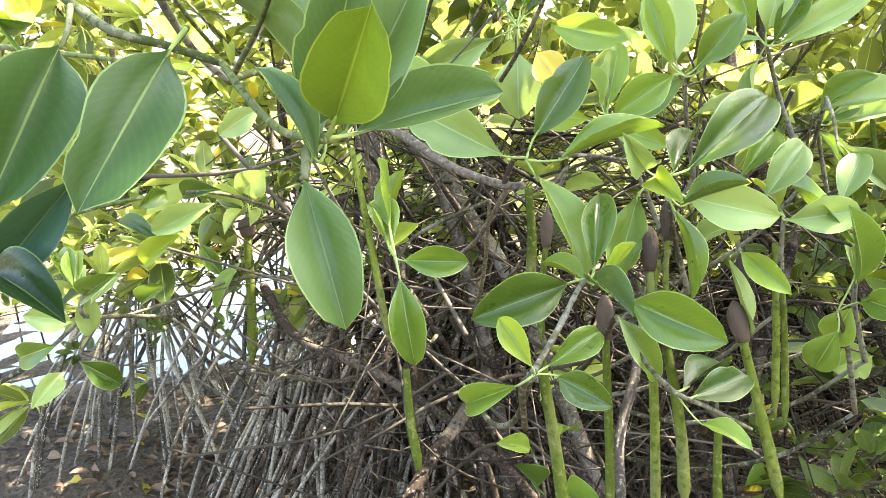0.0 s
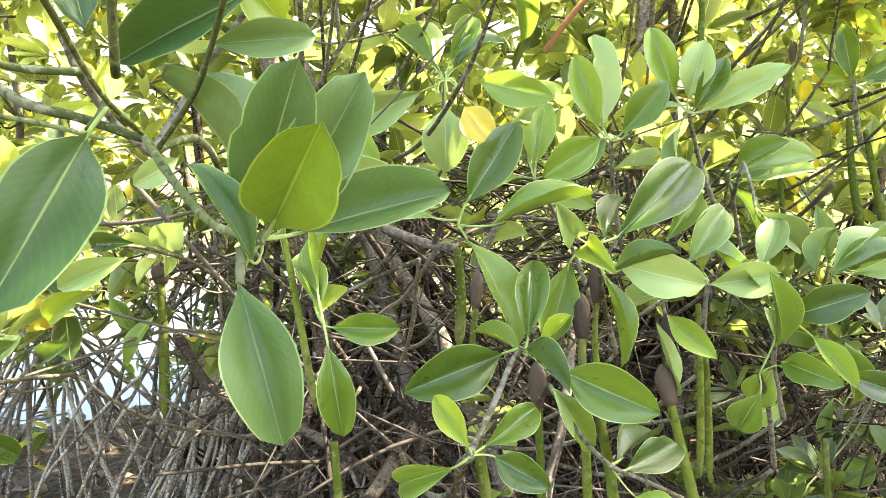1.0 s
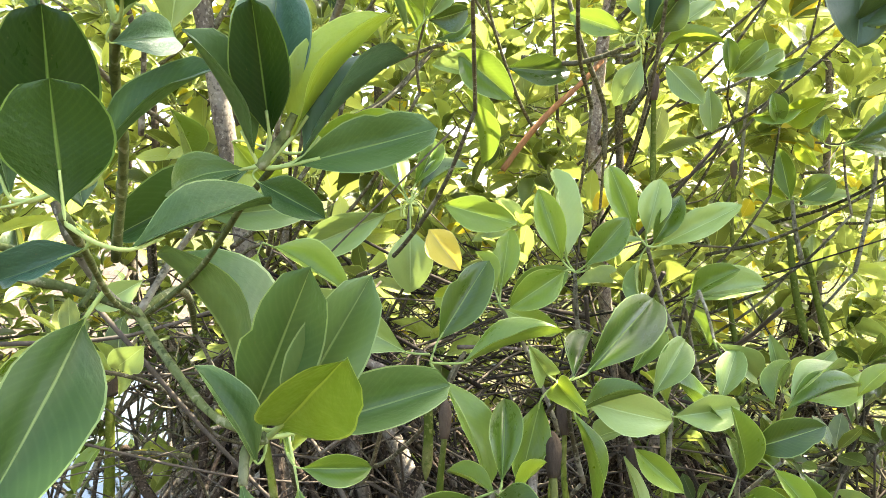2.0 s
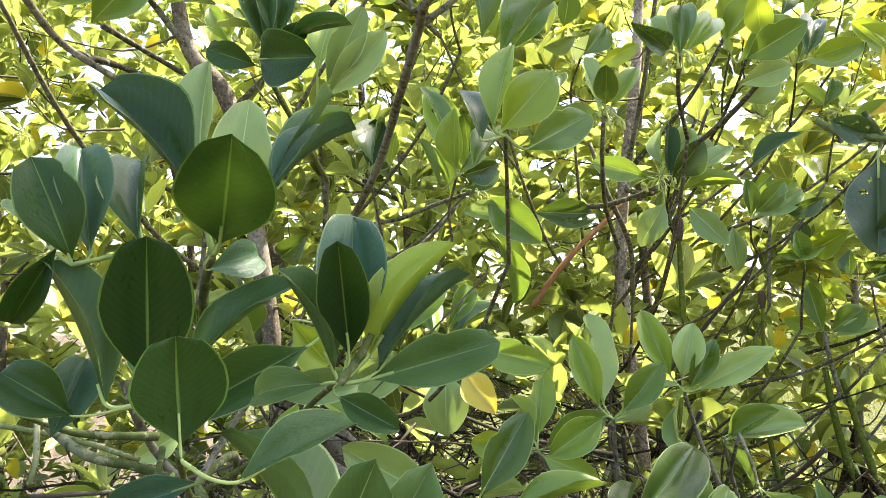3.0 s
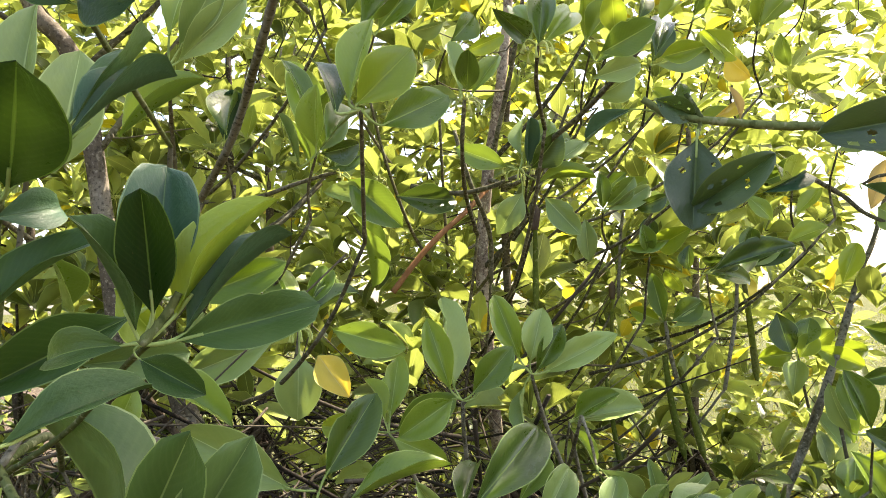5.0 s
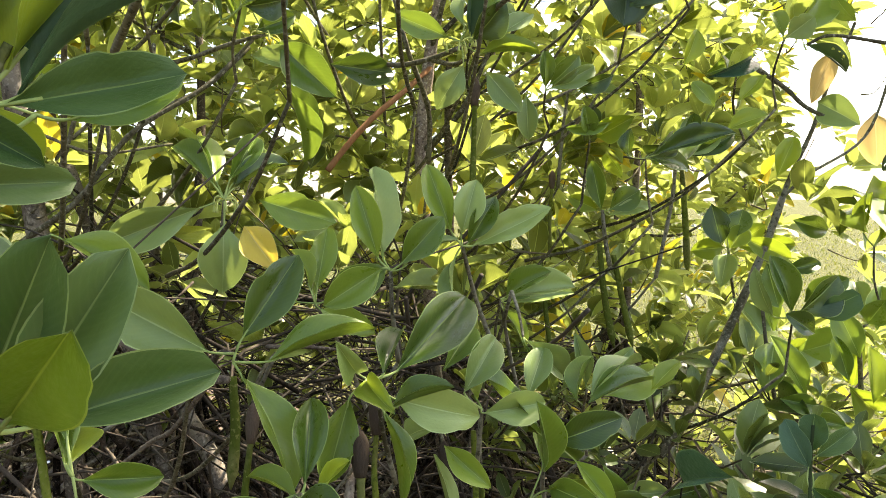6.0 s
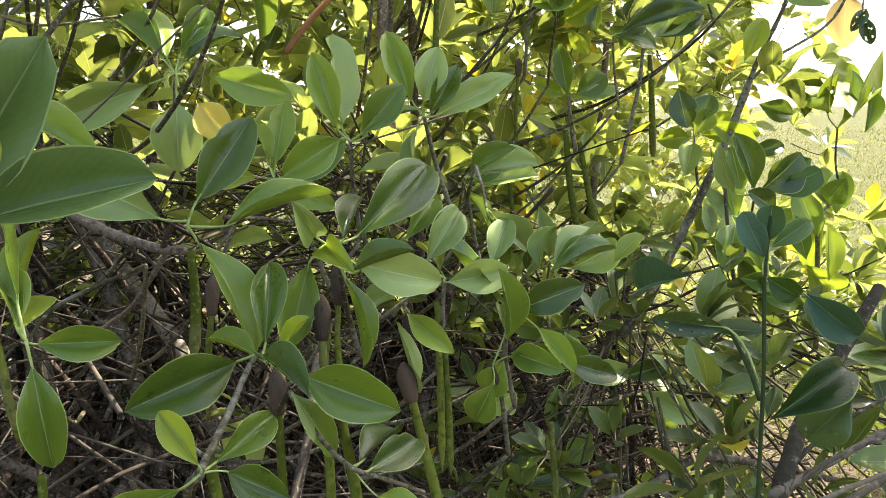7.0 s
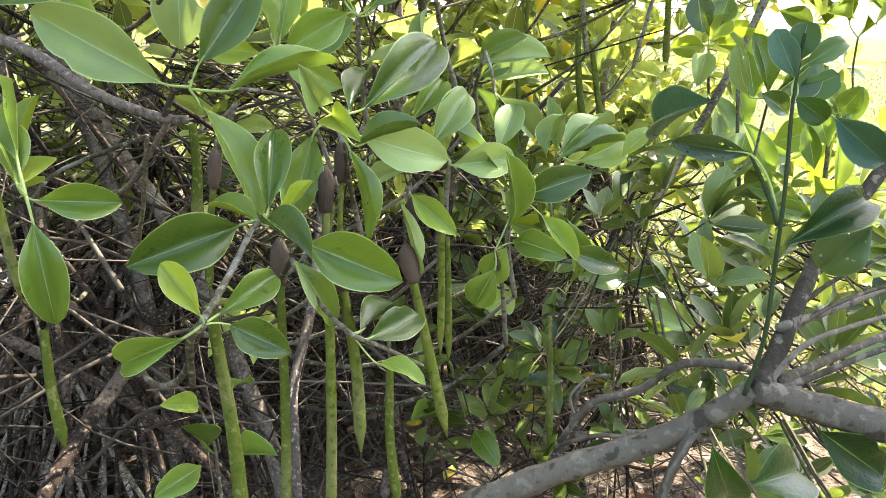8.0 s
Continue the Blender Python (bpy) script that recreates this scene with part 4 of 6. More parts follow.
b = branch((0.222, 1.281, 1.330), 'leafy mangrove branch with glossy green leaves')
limb(b, (0.334, 1.355, 1.090), '')
twig(b, 0.0040, (0.334, 1.355, 1.090), (0.283, 1.333, 1.224), (0.222, 1.281, 1.330))
leaf(b, (0.197, 1.290, 1.332), (0.117, 1.321, 1.342), 0.048, -83, 'young')
leaf(b, (0.216, 1.288, 1.351), (0.196, 1.324, 1.418), 0.028, 3, 'young')
leaf(b, (0.226, 1.289, 1.351), (0.253, 1.343, 1.445), 0.045, 21, 'green')
leaf(b, (0.234, 1.277, 1.332), (0.328, 1.247, 1.385), 0.059, 89, 'green')
leaf(b, (0.229, 1.274, 1.321), (0.302, 1.223, 1.290), 0.044, 74, 'green')
leaf(b, (0.222, 1.297, 1.341), (0.222, 1.412, 1.394), 0.046, 25, 'green')

b = branch((0.095, 1.483, 1.496), 'flowering mangrove whorl with one yellow leaf')
limb(b, (0.092, 1.629, 1.337), '')
twig(b, 0.0040, (0.092, 1.629, 1.337), (0.090, 1.531, 1.425), (0.095, 1.483, 1.496))
leaf(b, (0.053, 1.497, 1.481), (-0.108, 1.550, 1.418), 0.074, -98, 'pale')
leaf(b, (0.094, 1.479, 1.453), (0.088, 1.469, 1.333), 0.083, 2, 'pale')
leaf(b, (0.127, 1.463, 1.449), (0.174, 1.415, 1.378), 0.060, 56, 'yellow')
leaf(b, (0.152, 1.462, 1.496), (0.281, 1.411, 1.454), 0.064, 87, 'green')
leaf(b, (0.078, 1.501, 1.523), (0.009, 1.595, 1.604), 0.051, -22, 'green')
leaf(b, (0.084, 1.503, 1.525), (0.030, 1.633, 1.645), 0.066, 18, 'green')
leaf(b, (0.105, 1.491, 1.531), (0.158, 1.541, 1.616), 0.045, 54, 'green')
leaf(b, (0.111, 1.487, 1.516), (0.211, 1.517, 1.570), 0.042, 27, 'dark')
leaf(b, (0.110, 1.497, 1.524), (0.192, 1.596, 1.587), 0.051, 44, 'pale')
flowers(b, 9)

b = branch((0.313, 1.157, 1.388), 'leafy mangrove branch with glossy green leaves')
limb(b, (0.350, 1.256, 1.234), '')
twig(b, 0.0040, (0.350, 1.256, 1.234), (0.326, 1.199, 1.322), (0.313, 1.157, 1.388))
leaf(b, (0.297, 1.165, 1.405), (0.268, 1.186, 1.514), 0.044, -67, 'green')
leaf(b, (0.305, 1.173, 1.408), (0.309, 1.266, 1.541), 0.059, 43, 'pale')
leaf(b, (0.328, 1.153, 1.398), (0.388, 1.137, 1.466), 0.047, 88, 'dark')
leaf(b, (0.328, 1.156, 1.390), (0.413, 1.160, 1.442), 0.036, 20, 'pale')
leaf(b, (0.299, 1.158, 1.391), (0.215, 1.153, 1.341), 0.052, -79, 'green')

b = branch((0.425, 1.162, 1.422), 'leafy mangrove branch with glossy green leaves')
limb(b, (0.538, 1.292, 1.216), '')
twig(b, 0.0040, (0.538, 1.292, 1.216), (0.470, 1.222, 1.332), (0.425, 1.162, 1.422))
leaf(b, (0.410, 1.170, 1.444), (0.379, 1.191, 1.546), 0.043, -75, 'green')
leaf(b, (0.425, 1.164, 1.440), (0.449, 1.163, 1.522), 0.047, 72, 'pale')
leaf(b, (0.433, 1.159, 1.425), (0.476, 1.151, 1.497), 0.038, 82, 'dark')
leaf(b, (0.440, 1.156, 1.422), (0.553, 1.121, 1.478), 0.047, 71, 'pale')
leaf(b, (0.414, 1.164, 1.403), (0.391, 1.114, 1.339), 0.030, 53, 'pale')

b = branch((0.537, 1.481, 1.800), 'flowering mangrove whorl with a capped propagule')
limb(b, (0.551, 1.741, 1.584), '')
twig(b, 0.0060, (0.551, 1.741, 1.584), (0.537, 1.692, 1.696), (0.467, 1.607, 1.804), (0.440, 1.613, 1.911))
twig(b, 0.0060, (0.347, 1.643, 1.793), (0.433, 1.596, 1.771), (0.492, 1.547, 1.776), (0.537, 1.482, 1.789))
leaf(b, (0.515, 1.488, 1.808), (0.414, 1.518, 1.852), 0.050, -102, 'green')
leaf(b, (0.549, 1.481, 1.823), (0.613, 1.488, 1.908), 0.052, 76, 'green')
leaf(b, (0.561, 1.483, 1.813), (0.675, 1.517, 1.879), 0.049, 43, 'dark')
leaf(b, (0.574, 1.471, 1.777), (0.687, 1.437, 1.784), 0.042, 46, 'young')
leaf(b, (0.542, 1.481, 1.755), (0.493, 1.496, 1.672), 0.056, -93, 'pale')
leaf(b, (0.583, 1.464, 1.743), (0.638, 1.422, 1.661), 0.052, 84, 'pale')
leaf(b, (0.659, 1.446, 1.698), (0.664, 1.446, 1.612), 0.040, 25, 'pale')
leaf(b, (0.547, 1.487, 1.830), (0.571, 1.548, 1.933), 0.044, -49, 'pale')
propagule(b, (0.563, 1.475, 1.682), (0.559, 1.478, 1.514), 0.0067, True)
flowers(b, 10)

b = branch((-0.035, 0.410, 1.511), 'near upright mangrove whorl of dark glossy leaves')
twig(b, 0.0021, (-0.171, 0.696, 1.409), (-0.103, 0.590, 1.453), (-0.053, 0.486, 1.498), (-0.028, 0.429, 1.516))
twig(b, 0.0024, (-0.035, 0.410, 1.511), (-0.025, 0.408, 1.523), (-0.019, 0.405, 1.533))
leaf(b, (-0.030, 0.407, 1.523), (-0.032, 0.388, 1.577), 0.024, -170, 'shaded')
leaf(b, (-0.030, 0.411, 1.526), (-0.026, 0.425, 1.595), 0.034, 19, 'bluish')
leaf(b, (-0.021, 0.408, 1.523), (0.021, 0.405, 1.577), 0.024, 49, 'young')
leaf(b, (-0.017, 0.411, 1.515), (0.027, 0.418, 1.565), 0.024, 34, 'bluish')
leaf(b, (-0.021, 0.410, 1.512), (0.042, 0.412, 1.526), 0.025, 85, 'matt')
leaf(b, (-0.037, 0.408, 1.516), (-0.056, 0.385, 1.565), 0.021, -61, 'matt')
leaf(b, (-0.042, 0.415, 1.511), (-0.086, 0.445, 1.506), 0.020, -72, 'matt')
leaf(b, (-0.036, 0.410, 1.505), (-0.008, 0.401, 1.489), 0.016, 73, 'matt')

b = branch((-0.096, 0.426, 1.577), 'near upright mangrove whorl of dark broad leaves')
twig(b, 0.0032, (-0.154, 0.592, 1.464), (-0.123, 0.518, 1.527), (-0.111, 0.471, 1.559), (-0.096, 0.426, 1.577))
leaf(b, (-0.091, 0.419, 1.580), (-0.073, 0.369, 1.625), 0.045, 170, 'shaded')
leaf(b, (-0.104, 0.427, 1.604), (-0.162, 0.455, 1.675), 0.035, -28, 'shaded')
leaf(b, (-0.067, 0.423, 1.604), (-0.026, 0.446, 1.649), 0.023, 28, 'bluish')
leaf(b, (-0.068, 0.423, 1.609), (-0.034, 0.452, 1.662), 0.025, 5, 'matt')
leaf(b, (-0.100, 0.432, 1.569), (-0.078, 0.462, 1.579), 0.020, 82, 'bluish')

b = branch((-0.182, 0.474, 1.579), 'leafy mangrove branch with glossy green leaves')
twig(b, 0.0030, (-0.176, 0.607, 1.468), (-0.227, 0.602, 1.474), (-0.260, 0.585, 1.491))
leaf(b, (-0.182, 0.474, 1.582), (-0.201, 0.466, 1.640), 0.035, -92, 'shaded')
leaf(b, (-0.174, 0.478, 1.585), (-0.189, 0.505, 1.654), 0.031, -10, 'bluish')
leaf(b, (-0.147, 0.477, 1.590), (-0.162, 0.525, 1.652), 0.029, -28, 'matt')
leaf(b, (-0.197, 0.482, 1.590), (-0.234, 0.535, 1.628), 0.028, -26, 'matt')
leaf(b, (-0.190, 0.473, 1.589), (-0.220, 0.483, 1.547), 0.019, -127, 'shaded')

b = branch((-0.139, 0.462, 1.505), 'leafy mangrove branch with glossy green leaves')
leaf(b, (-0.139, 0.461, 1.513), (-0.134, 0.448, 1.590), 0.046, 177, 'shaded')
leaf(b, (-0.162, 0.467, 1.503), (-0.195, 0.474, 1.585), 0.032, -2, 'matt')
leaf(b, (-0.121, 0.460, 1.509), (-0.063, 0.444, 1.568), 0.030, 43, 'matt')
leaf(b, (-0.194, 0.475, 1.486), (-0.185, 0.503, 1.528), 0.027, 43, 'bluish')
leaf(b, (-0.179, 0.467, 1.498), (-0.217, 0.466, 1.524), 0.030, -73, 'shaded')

b = branch((-0.057, 0.671, 1.539), 'leafy mangrove branch with glossy green leaves')
twig(b, 0.0038, (-0.224, 0.682, 1.504), (-0.211, 0.676, 1.471), (-0.200, 0.701, 1.436), (-0.179, 0.715, 1.410))
twig(b, 0.0030, (-0.179, 0.715, 1.410), (-0.150, 0.740, 1.460), (-0.106, 0.743, 1.514), (-0.064, 0.725, 1.555))
leaf(b, (-0.075, 0.666, 1.525), (-0.171, 0.634, 1.478), 0.040, -79, 'matt')
leaf(b, (-0.089, 0.673, 1.546), (-0.060, 0.704, 1.505), 0.037, 123, 'young')
leaf(b, (-0.037, 0.668, 1.536), (0.038, 0.665, 1.564), 0.031, 100, 'fresh')
leaf(b, (-0.113, 0.673, 1.490), (-0.035, 0.690, 1.495), 0.029, 91, 'soft')
leaf(b, (-0.219, 0.688, 1.591), (-0.184, 0.623, 1.509), 0.049, 10, 'dark')
leaf(b, (-0.137, 0.684, 1.574), (-0.137, 0.739, 1.532), 0.025, 111, 'dark')

b = branch((-0.377, 0.874, 1.921), 'leafy mangrove branch with glossy green leaves')
limb(b, (-0.427, 0.877, 1.931), '')
twig(b, 0.0050, (-0.427, 0.877, 1.931), (-0.401, 0.886, 1.927), (-0.373, 0.910, 1.885), (-0.329, 0.932, 1.853), (-0.258, 0.982, 1.813))
twig(b, 0.0045, (-0.358, 0.921, 1.871), (-0.319, 0.978, 1.872), (-0.255, 1.027, 1.848))
twig(b, 0.0045, (-0.362, 1.021, 1.946), (-0.327, 1.071, 1.932), (-0.274, 1.121, 1.906))
leaf(b, (-0.368, 0.874, 1.915), (-0.283, 0.861, 1.944), 0.038, 123, 'green')
leaf(b, (-0.322, 0.875, 1.887), (-0.243, 0.856, 1.958), 0.051, 128, 'green')
leaf(b, (-0.426, 0.872, 1.962), (-0.354, 0.814, 1.913), 0.044, 86, 'dark')
leaf(b, (-0.380, 0.880, 1.917), (-0.354, 0.904, 1.990), 0.048, 83, 'dark')

b = branch((-0.081, 0.526, 1.703), 'leafy mangrove branch with glossy green leaves')
limb(b, (-0.074, 0.931, 1.713), '')
twig(b, 0.0025, (-0.074, 0.931, 1.713), (-0.081, 0.627, 1.707), (-0.081, 0.526, 1.703))
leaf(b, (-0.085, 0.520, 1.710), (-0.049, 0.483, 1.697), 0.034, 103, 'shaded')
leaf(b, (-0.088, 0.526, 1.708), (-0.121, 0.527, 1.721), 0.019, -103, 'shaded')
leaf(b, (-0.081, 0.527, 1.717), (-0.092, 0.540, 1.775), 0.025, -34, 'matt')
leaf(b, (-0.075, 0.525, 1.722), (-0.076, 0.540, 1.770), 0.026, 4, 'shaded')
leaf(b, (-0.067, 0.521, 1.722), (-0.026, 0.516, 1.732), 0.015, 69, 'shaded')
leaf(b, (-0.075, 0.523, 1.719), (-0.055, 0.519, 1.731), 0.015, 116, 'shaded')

b = branch((-0.104, 1.209, 1.893), 'leafy mangrove branch with glossy green leaves')
limb(b, (-0.113, 1.438, 1.744), '')
twig(b, 0.0040, (-0.113, 1.438, 1.744), (-0.111, 1.321, 1.835), (-0.104, 1.209, 1.893))
leaf(b, (-0.089, 1.204, 1.918), (-0.026, 1.179, 2.034), 0.054, 121, 'pale')
leaf(b, (-0.090, 1.207, 1.901), (0.008, 1.182, 1.997), 0.054, 115, 'pale')
leaf(b, (-0.103, 1.209, 1.939), (-0.074, 1.239, 2.066), 0.048, 33, 'green')
leaf(b, (-0.175, 1.233, 1.791), (-0.055, 1.207, 1.881), 0.055, 51, 'green')
leaf(b, (-0.023, 1.232, 1.798), (-0.007, 1.322, 1.897), 0.048, -24, 'dark')

b = branch((0.177, 1.553, 1.805), 'leafy mangrove branch with glossy green leaves')
limb(b, (-0.088, 1.786, 1.778), '')
twig(b, 0.0050, (-0.088, 1.786, 1.778), (0.016, 1.726, 1.778), (0.111, 1.612, 1.794), (0.177, 1.553, 1.805))
twig(b, 0.0040, (-0.040, 1.797, 1.684), (0.062, 1.680, 1.719), (0.155, 1.567, 1.796))
leaf(b, (0.199, 1.548, 1.791), (0.299, 1.513, 1.690), 0.076, 89, 'green')
leaf(b, (0.266, 1.557, 1.731), (0.153, 1.561, 1.772), 0.043, -74, 'pale')
leaf(b, (0.298, 1.559, 1.759), (0.436, 1.616, 1.758), 0.065, 100, 'dark')
leaf(b, (0.156, 1.550, 1.840), (0.088, 1.526, 2.021), 0.070, -110, 'green')
leaf(b, (0.172, 1.540, 1.832), (0.153, 1.454, 1.945), 0.058, -174, 'dark')
leaf(b, (0.160, 1.554, 1.812), (0.231, 1.542, 1.842), 0.044, 100, 'dark')
leaf(b, (0.128, 1.559, 1.796), (0.084, 1.545, 1.913), 0.045, -59, 'green')
leaf(b, (0.210, 1.573, 1.724), (0.273, 1.660, 1.579), 0.065, 73, 'green')
flowers(b, 4)

b = branch((0.128, 0.856, 1.742), 'leafy mangrove branch with glossy green leaves')
limb(b, (0.168, 1.126, 1.622), '')
twig(b, 0.0030, (0.168, 1.126, 1.622), (0.144, 0.965, 1.688), (0.128, 0.856, 1.742))
leaf(b, (0.123, 0.856, 1.746), (0.184, 0.840, 1.809), 0.056, 104, 'young')
leaf(b, (0.150, 0.862, 1.726), (0.231, 0.885, 1.769), 0.047, 89, 'green')
leaf(b, (0.116, 0.861, 1.750), (0.145, 0.879, 1.857), 0.040, 27, 'green')
leaf(b, (0.103, 0.869, 1.740), (0.088, 0.932, 1.830), 0.040, 8, 'dark')
leaf(b, (0.091, 0.865, 1.707), (0.132, 0.924, 1.759), 0.032, 15, 'green')

b = branch((0.153, 0.915, 1.989), 'dark forked mangrove branch with hanging leaves')
limb(b, (-0.070, 1.386, 1.724), '')
twig(b, 0.0062, (-0.070, 1.386, 1.724), (-0.015, 1.218, 1.790), (0.021, 1.021, 1.849), (0.040, 0.893, 1.879), (0.049, 0.839, 1.891), (0.094, 0.858, 1.933), (0.149, 0.885, 1.988))
twig(b, 0.0035, (0.049, 0.839, 1.891), (0.031, 0.870, 1.898), (0.033, 0.921, 2.024))
twig(b, 0.0040, (0.043, 0.882, 1.881), (0.089, 0.882, 1.916), (0.136, 0.898, 1.980))
leaf(b, (0.176, 0.909, 1.978), (0.290, 0.864, 1.924), 0.048, 87, 'young')
leaf(b, (0.142, 0.947, 1.867), (0.237, 1.006, 1.975), 0.056, 36, 'green')

b = branch((0.324, 1.127, 1.837), 'leafy mangrove branch with glossy green leaves')
limb(b, (0.450, 1.499, 1.670), '')
twig(b, 0.0040, (0.450, 1.499, 1.670), (0.383, 1.343, 1.728), (0.335, 1.187, 1.779), (0.324, 1.127, 1.837))
leaf(b, (0.327, 1.125, 1.850), (0.315, 1.064, 1.896), 0.036, 172, 'dark')
leaf(b, (0.320, 1.133, 1.848), (0.311, 1.171, 1.938), 0.035, 7, 'pale')
leaf(b, (0.336, 1.128, 1.846), (0.384, 1.133, 1.913), 0.030, 66, 'green')
leaf(b, (0.313, 1.128, 1.838), (0.234, 1.087, 1.829), 0.034, -105, 'pale')
flowers(b, 8)

b = branch((0.398, 1.011, 1.883), 'leafy mangrove branch with glossy green leaves')
limb(b, (0.488, 1.217, 1.818), '')
twig(b, 0.0035, (0.488, 1.217, 1.818), (0.424, 1.086, 1.848), (0.398, 1.011, 1.883))
leaf(b, (0.400, 1.011, 1.883), (0.421, 1.042, 1.969), 0.041, 14, 'dark')
leaf(b, (0.393, 1.017, 1.890), (0.378, 1.054, 1.959), 0.029, -44, 'pale')
leaf(b, (0.408, 1.016, 1.889), (0.471, 1.046, 1.954), 0.039, 67, 'green')
leaf(b, (0.383, 1.011, 1.892), (0.320, 0.951, 1.902), 0.031, -132, 'dark')
leaf(b, (0.485, 0.998, 1.872), (0.542, 0.941, 1.899), 0.049, 112, 'green')
leaf(b, (0.478, 1.011, 1.840), (0.550, 1.000, 1.863), 0.036, 100, 'pale')
flowers(b, 8)

b = branch((0.561, 1.027, 2.005), 'leafy mangrove branch with glossy green leaves')
limb(b, (0.587, 1.457, 1.850), '')
twig(b, 0.0050, (0.587, 1.457, 1.850), (0.600, 1.299, 1.875), (0.607, 1.139, 1.914), (0.601, 1.056, 1.929))
leaf(b, (0.473, 1.027, 2.054), (0.546, 1.077, 2.038), 0.038, 141, 'dark')
leaf(b, (0.533, 1.044, 1.917), (0.504, 0.990, 1.963), 0.038, 180, 'young')
leaf(b, (0.597, 1.042, 1.889), (0.639, 1.082, 1.965), 0.038, 24, 'dark')
leaf(b, (0.605, 1.042, 1.888), (0.652, 0.998, 1.892), 0.033, 107, 'young')
leaf(b, (0.672, 1.029, 1.929), (0.751, 1.075, 1.901), 0.034, 99, 'young')

b = branch((0.253, 0.420, 1.618), 'thin twig with insect-eaten dark leaves')
limb(b, (0.386, 0.391, 1.609), 'right')
twig(b, 0.0026, (0.386, 0.391, 1.609), (0.320, 0.400, 1.615), (0.291, 0.409, 1.617), (0.253, 0.420, 1.622), (0.237, 0.425, 1.625), (0.223, 0.429, 1.635))
twig(b, 0.0013, (0.253, 0.420, 1.622), (0.251, 0.421, 1.613))
twig(b, 0.0020, (0.253, 0.420, 1.622), (0.246, 0.422, 1.637))
leaf(b, (0.250, 0.420, 1.612), (0.239, 0.413, 1.559), 0.033, -30, 'leathery')
leaf(b, (0.240, 0.421, 1.569), (0.269, 0.382, 1.595), 0.021, 110, 'leathery')
leaf(b, (0.375, 0.381, 1.620), (0.305, 0.384, 1.607), 0.030, -100, 'leathery')
leaf(b, (0.229, 0.427, 1.635), (0.250, 0.421, 1.624), 0.015, 113, 'leathery')
leaf(b, (0.218, 0.433, 1.630), (0.199, 0.457, 1.617), 0.012, -75, 'bluish')

b = branch((1.460, 1.630, 1.549), 'slender brown stem with yellow and orange leaves')
limb(b, (1.043, 1.558, 0.916), '')
twig(b, 0.0120, (1.043, 1.558, 0.916), (1.137, 1.585, 0.994), (1.222, 1.617, 1.092), (1.311, 1.630, 1.226), (1.395, 1.636, 1.379), (1.445, 1.631, 1.507))
twig(b, 0.0060, (1.445, 1.631, 1.507), (1.467, 1.628, 1.563), (1.538, 1.635, 1.679), (1.606, 1.654, 1.799), (1.720, 1.683, 1.971))
twig(b, 0.0040, (1.445, 1.631, 1.507), (1.491, 1.598, 1.562), (1.600, 1.535, 1.651), (1.669, 1.525, 1.809), (1.711, 1.521, 1.920))
twig(b, 0.0060, (1.359, 1.641, 1.828), (1.429, 1.610, 1.773), (1.473, 1.589, 1.726), (1.549, 1.557, 1.685))
leaf(b, (1.433, 1.640, 1.556), (1.483, 1.632, 1.662), 0.057, 60, 'young')
leaf(b, (1.464, 1.618, 1.450), (1.549, 1.584, 1.423), 0.057, 96, 'dark')
leaf(b, (1.278, 1.690, 1.492), (1.296, 1.674, 1.393), 0.071, 85, 'dark')
leaf(b, (1.329, 1.663, 1.407), (1.351, 1.662, 1.478), 0.062, 54, 'dark')
leaf(b, (1.345, 1.657, 1.407), (1.461, 1.609, 1.352), 0.057, 96, 'young')
leaf(b, (1.315, 1.666, 1.379), (1.357, 1.656, 1.436), 0.057, 68, 'young')
leaf(b, (1.671, 1.569, 1.720), (1.667, 1.557, 1.586), 0.088, 48, 'orange')
leaf(b, (1.529, 1.611, 1.746), (1.551, 1.507, 1.679), 0.078, 78, 'pale')
leaf(b, (1.582, 1.617, 1.875), (1.525, 1.625, 1.747), 0.057, -59, 'orange')

b = branch((0.307, 0.361, 1.203), 'smooth grey forked branch with thin side twigs')
twig(b, 0.0021, (0.304, 0.367, 1.213), (0.290, 0.381, 1.211), (0.282, 0.391, 1.204), (0.272, 0.400, 1.190), (0.255, 0.413, 1.180), (0.249, 0.420, 1.168), (0.243, 0.427, 1.150))
twig(b, 0.0009, (0.252, 0.427, 1.163), (0.249, 0.429, 1.176), (0.258, 0.427, 1.187))
twig(b, 0.0012, (0.241, 0.427, 1.148), (0.256, 0.412, 1.160), (0.271, 0.395, 1.166), (0.289, 0.378, 1.174))
limb(b, (0.390, 0.304, 1.191), 'right')
twig(b, 0.0082, (0.390, 0.304, 1.191), (0.356, 0.328, 1.193), (0.328, 0.351, 1.198), (0.307, 0.361, 1.203))
twig(b, 0.0070, (0.194, 0.442, 1.110), (0.239, 0.413, 1.143), (0.273, 0.390, 1.165), (0.294, 0.372, 1.187), (0.307, 0.361, 1.203))
twig(b, 0.0052, (0.310, 0.360, 1.204), (0.334, 0.376, 1.214), (0.363, 0.394, 1.236), (0.392, 0.410, 1.254), (0.474, 0.440, 1.308))
twig(b, 0.0025, (0.336, 0.379, 1.225), (0.396, 0.400, 1.222), (0.475, 0.416, 1.229))
twig(b, 0.0030, (0.324, 0.365, 1.202), (0.388, 0.394, 1.194), (0.485, 0.424, 1.192))
twig(b, 0.0030, (0.286, 0.373, 1.180), (0.283, 0.379, 1.161), (0.280, 0.384, 1.135), (0.282, 0.389, 1.116))
twig(b, 0.0016, (0.311, 0.359, 1.204), (0.338, 0.365, 1.220), (0.368, 0.367, 1.226), (0.419, 0.371, 1.230))
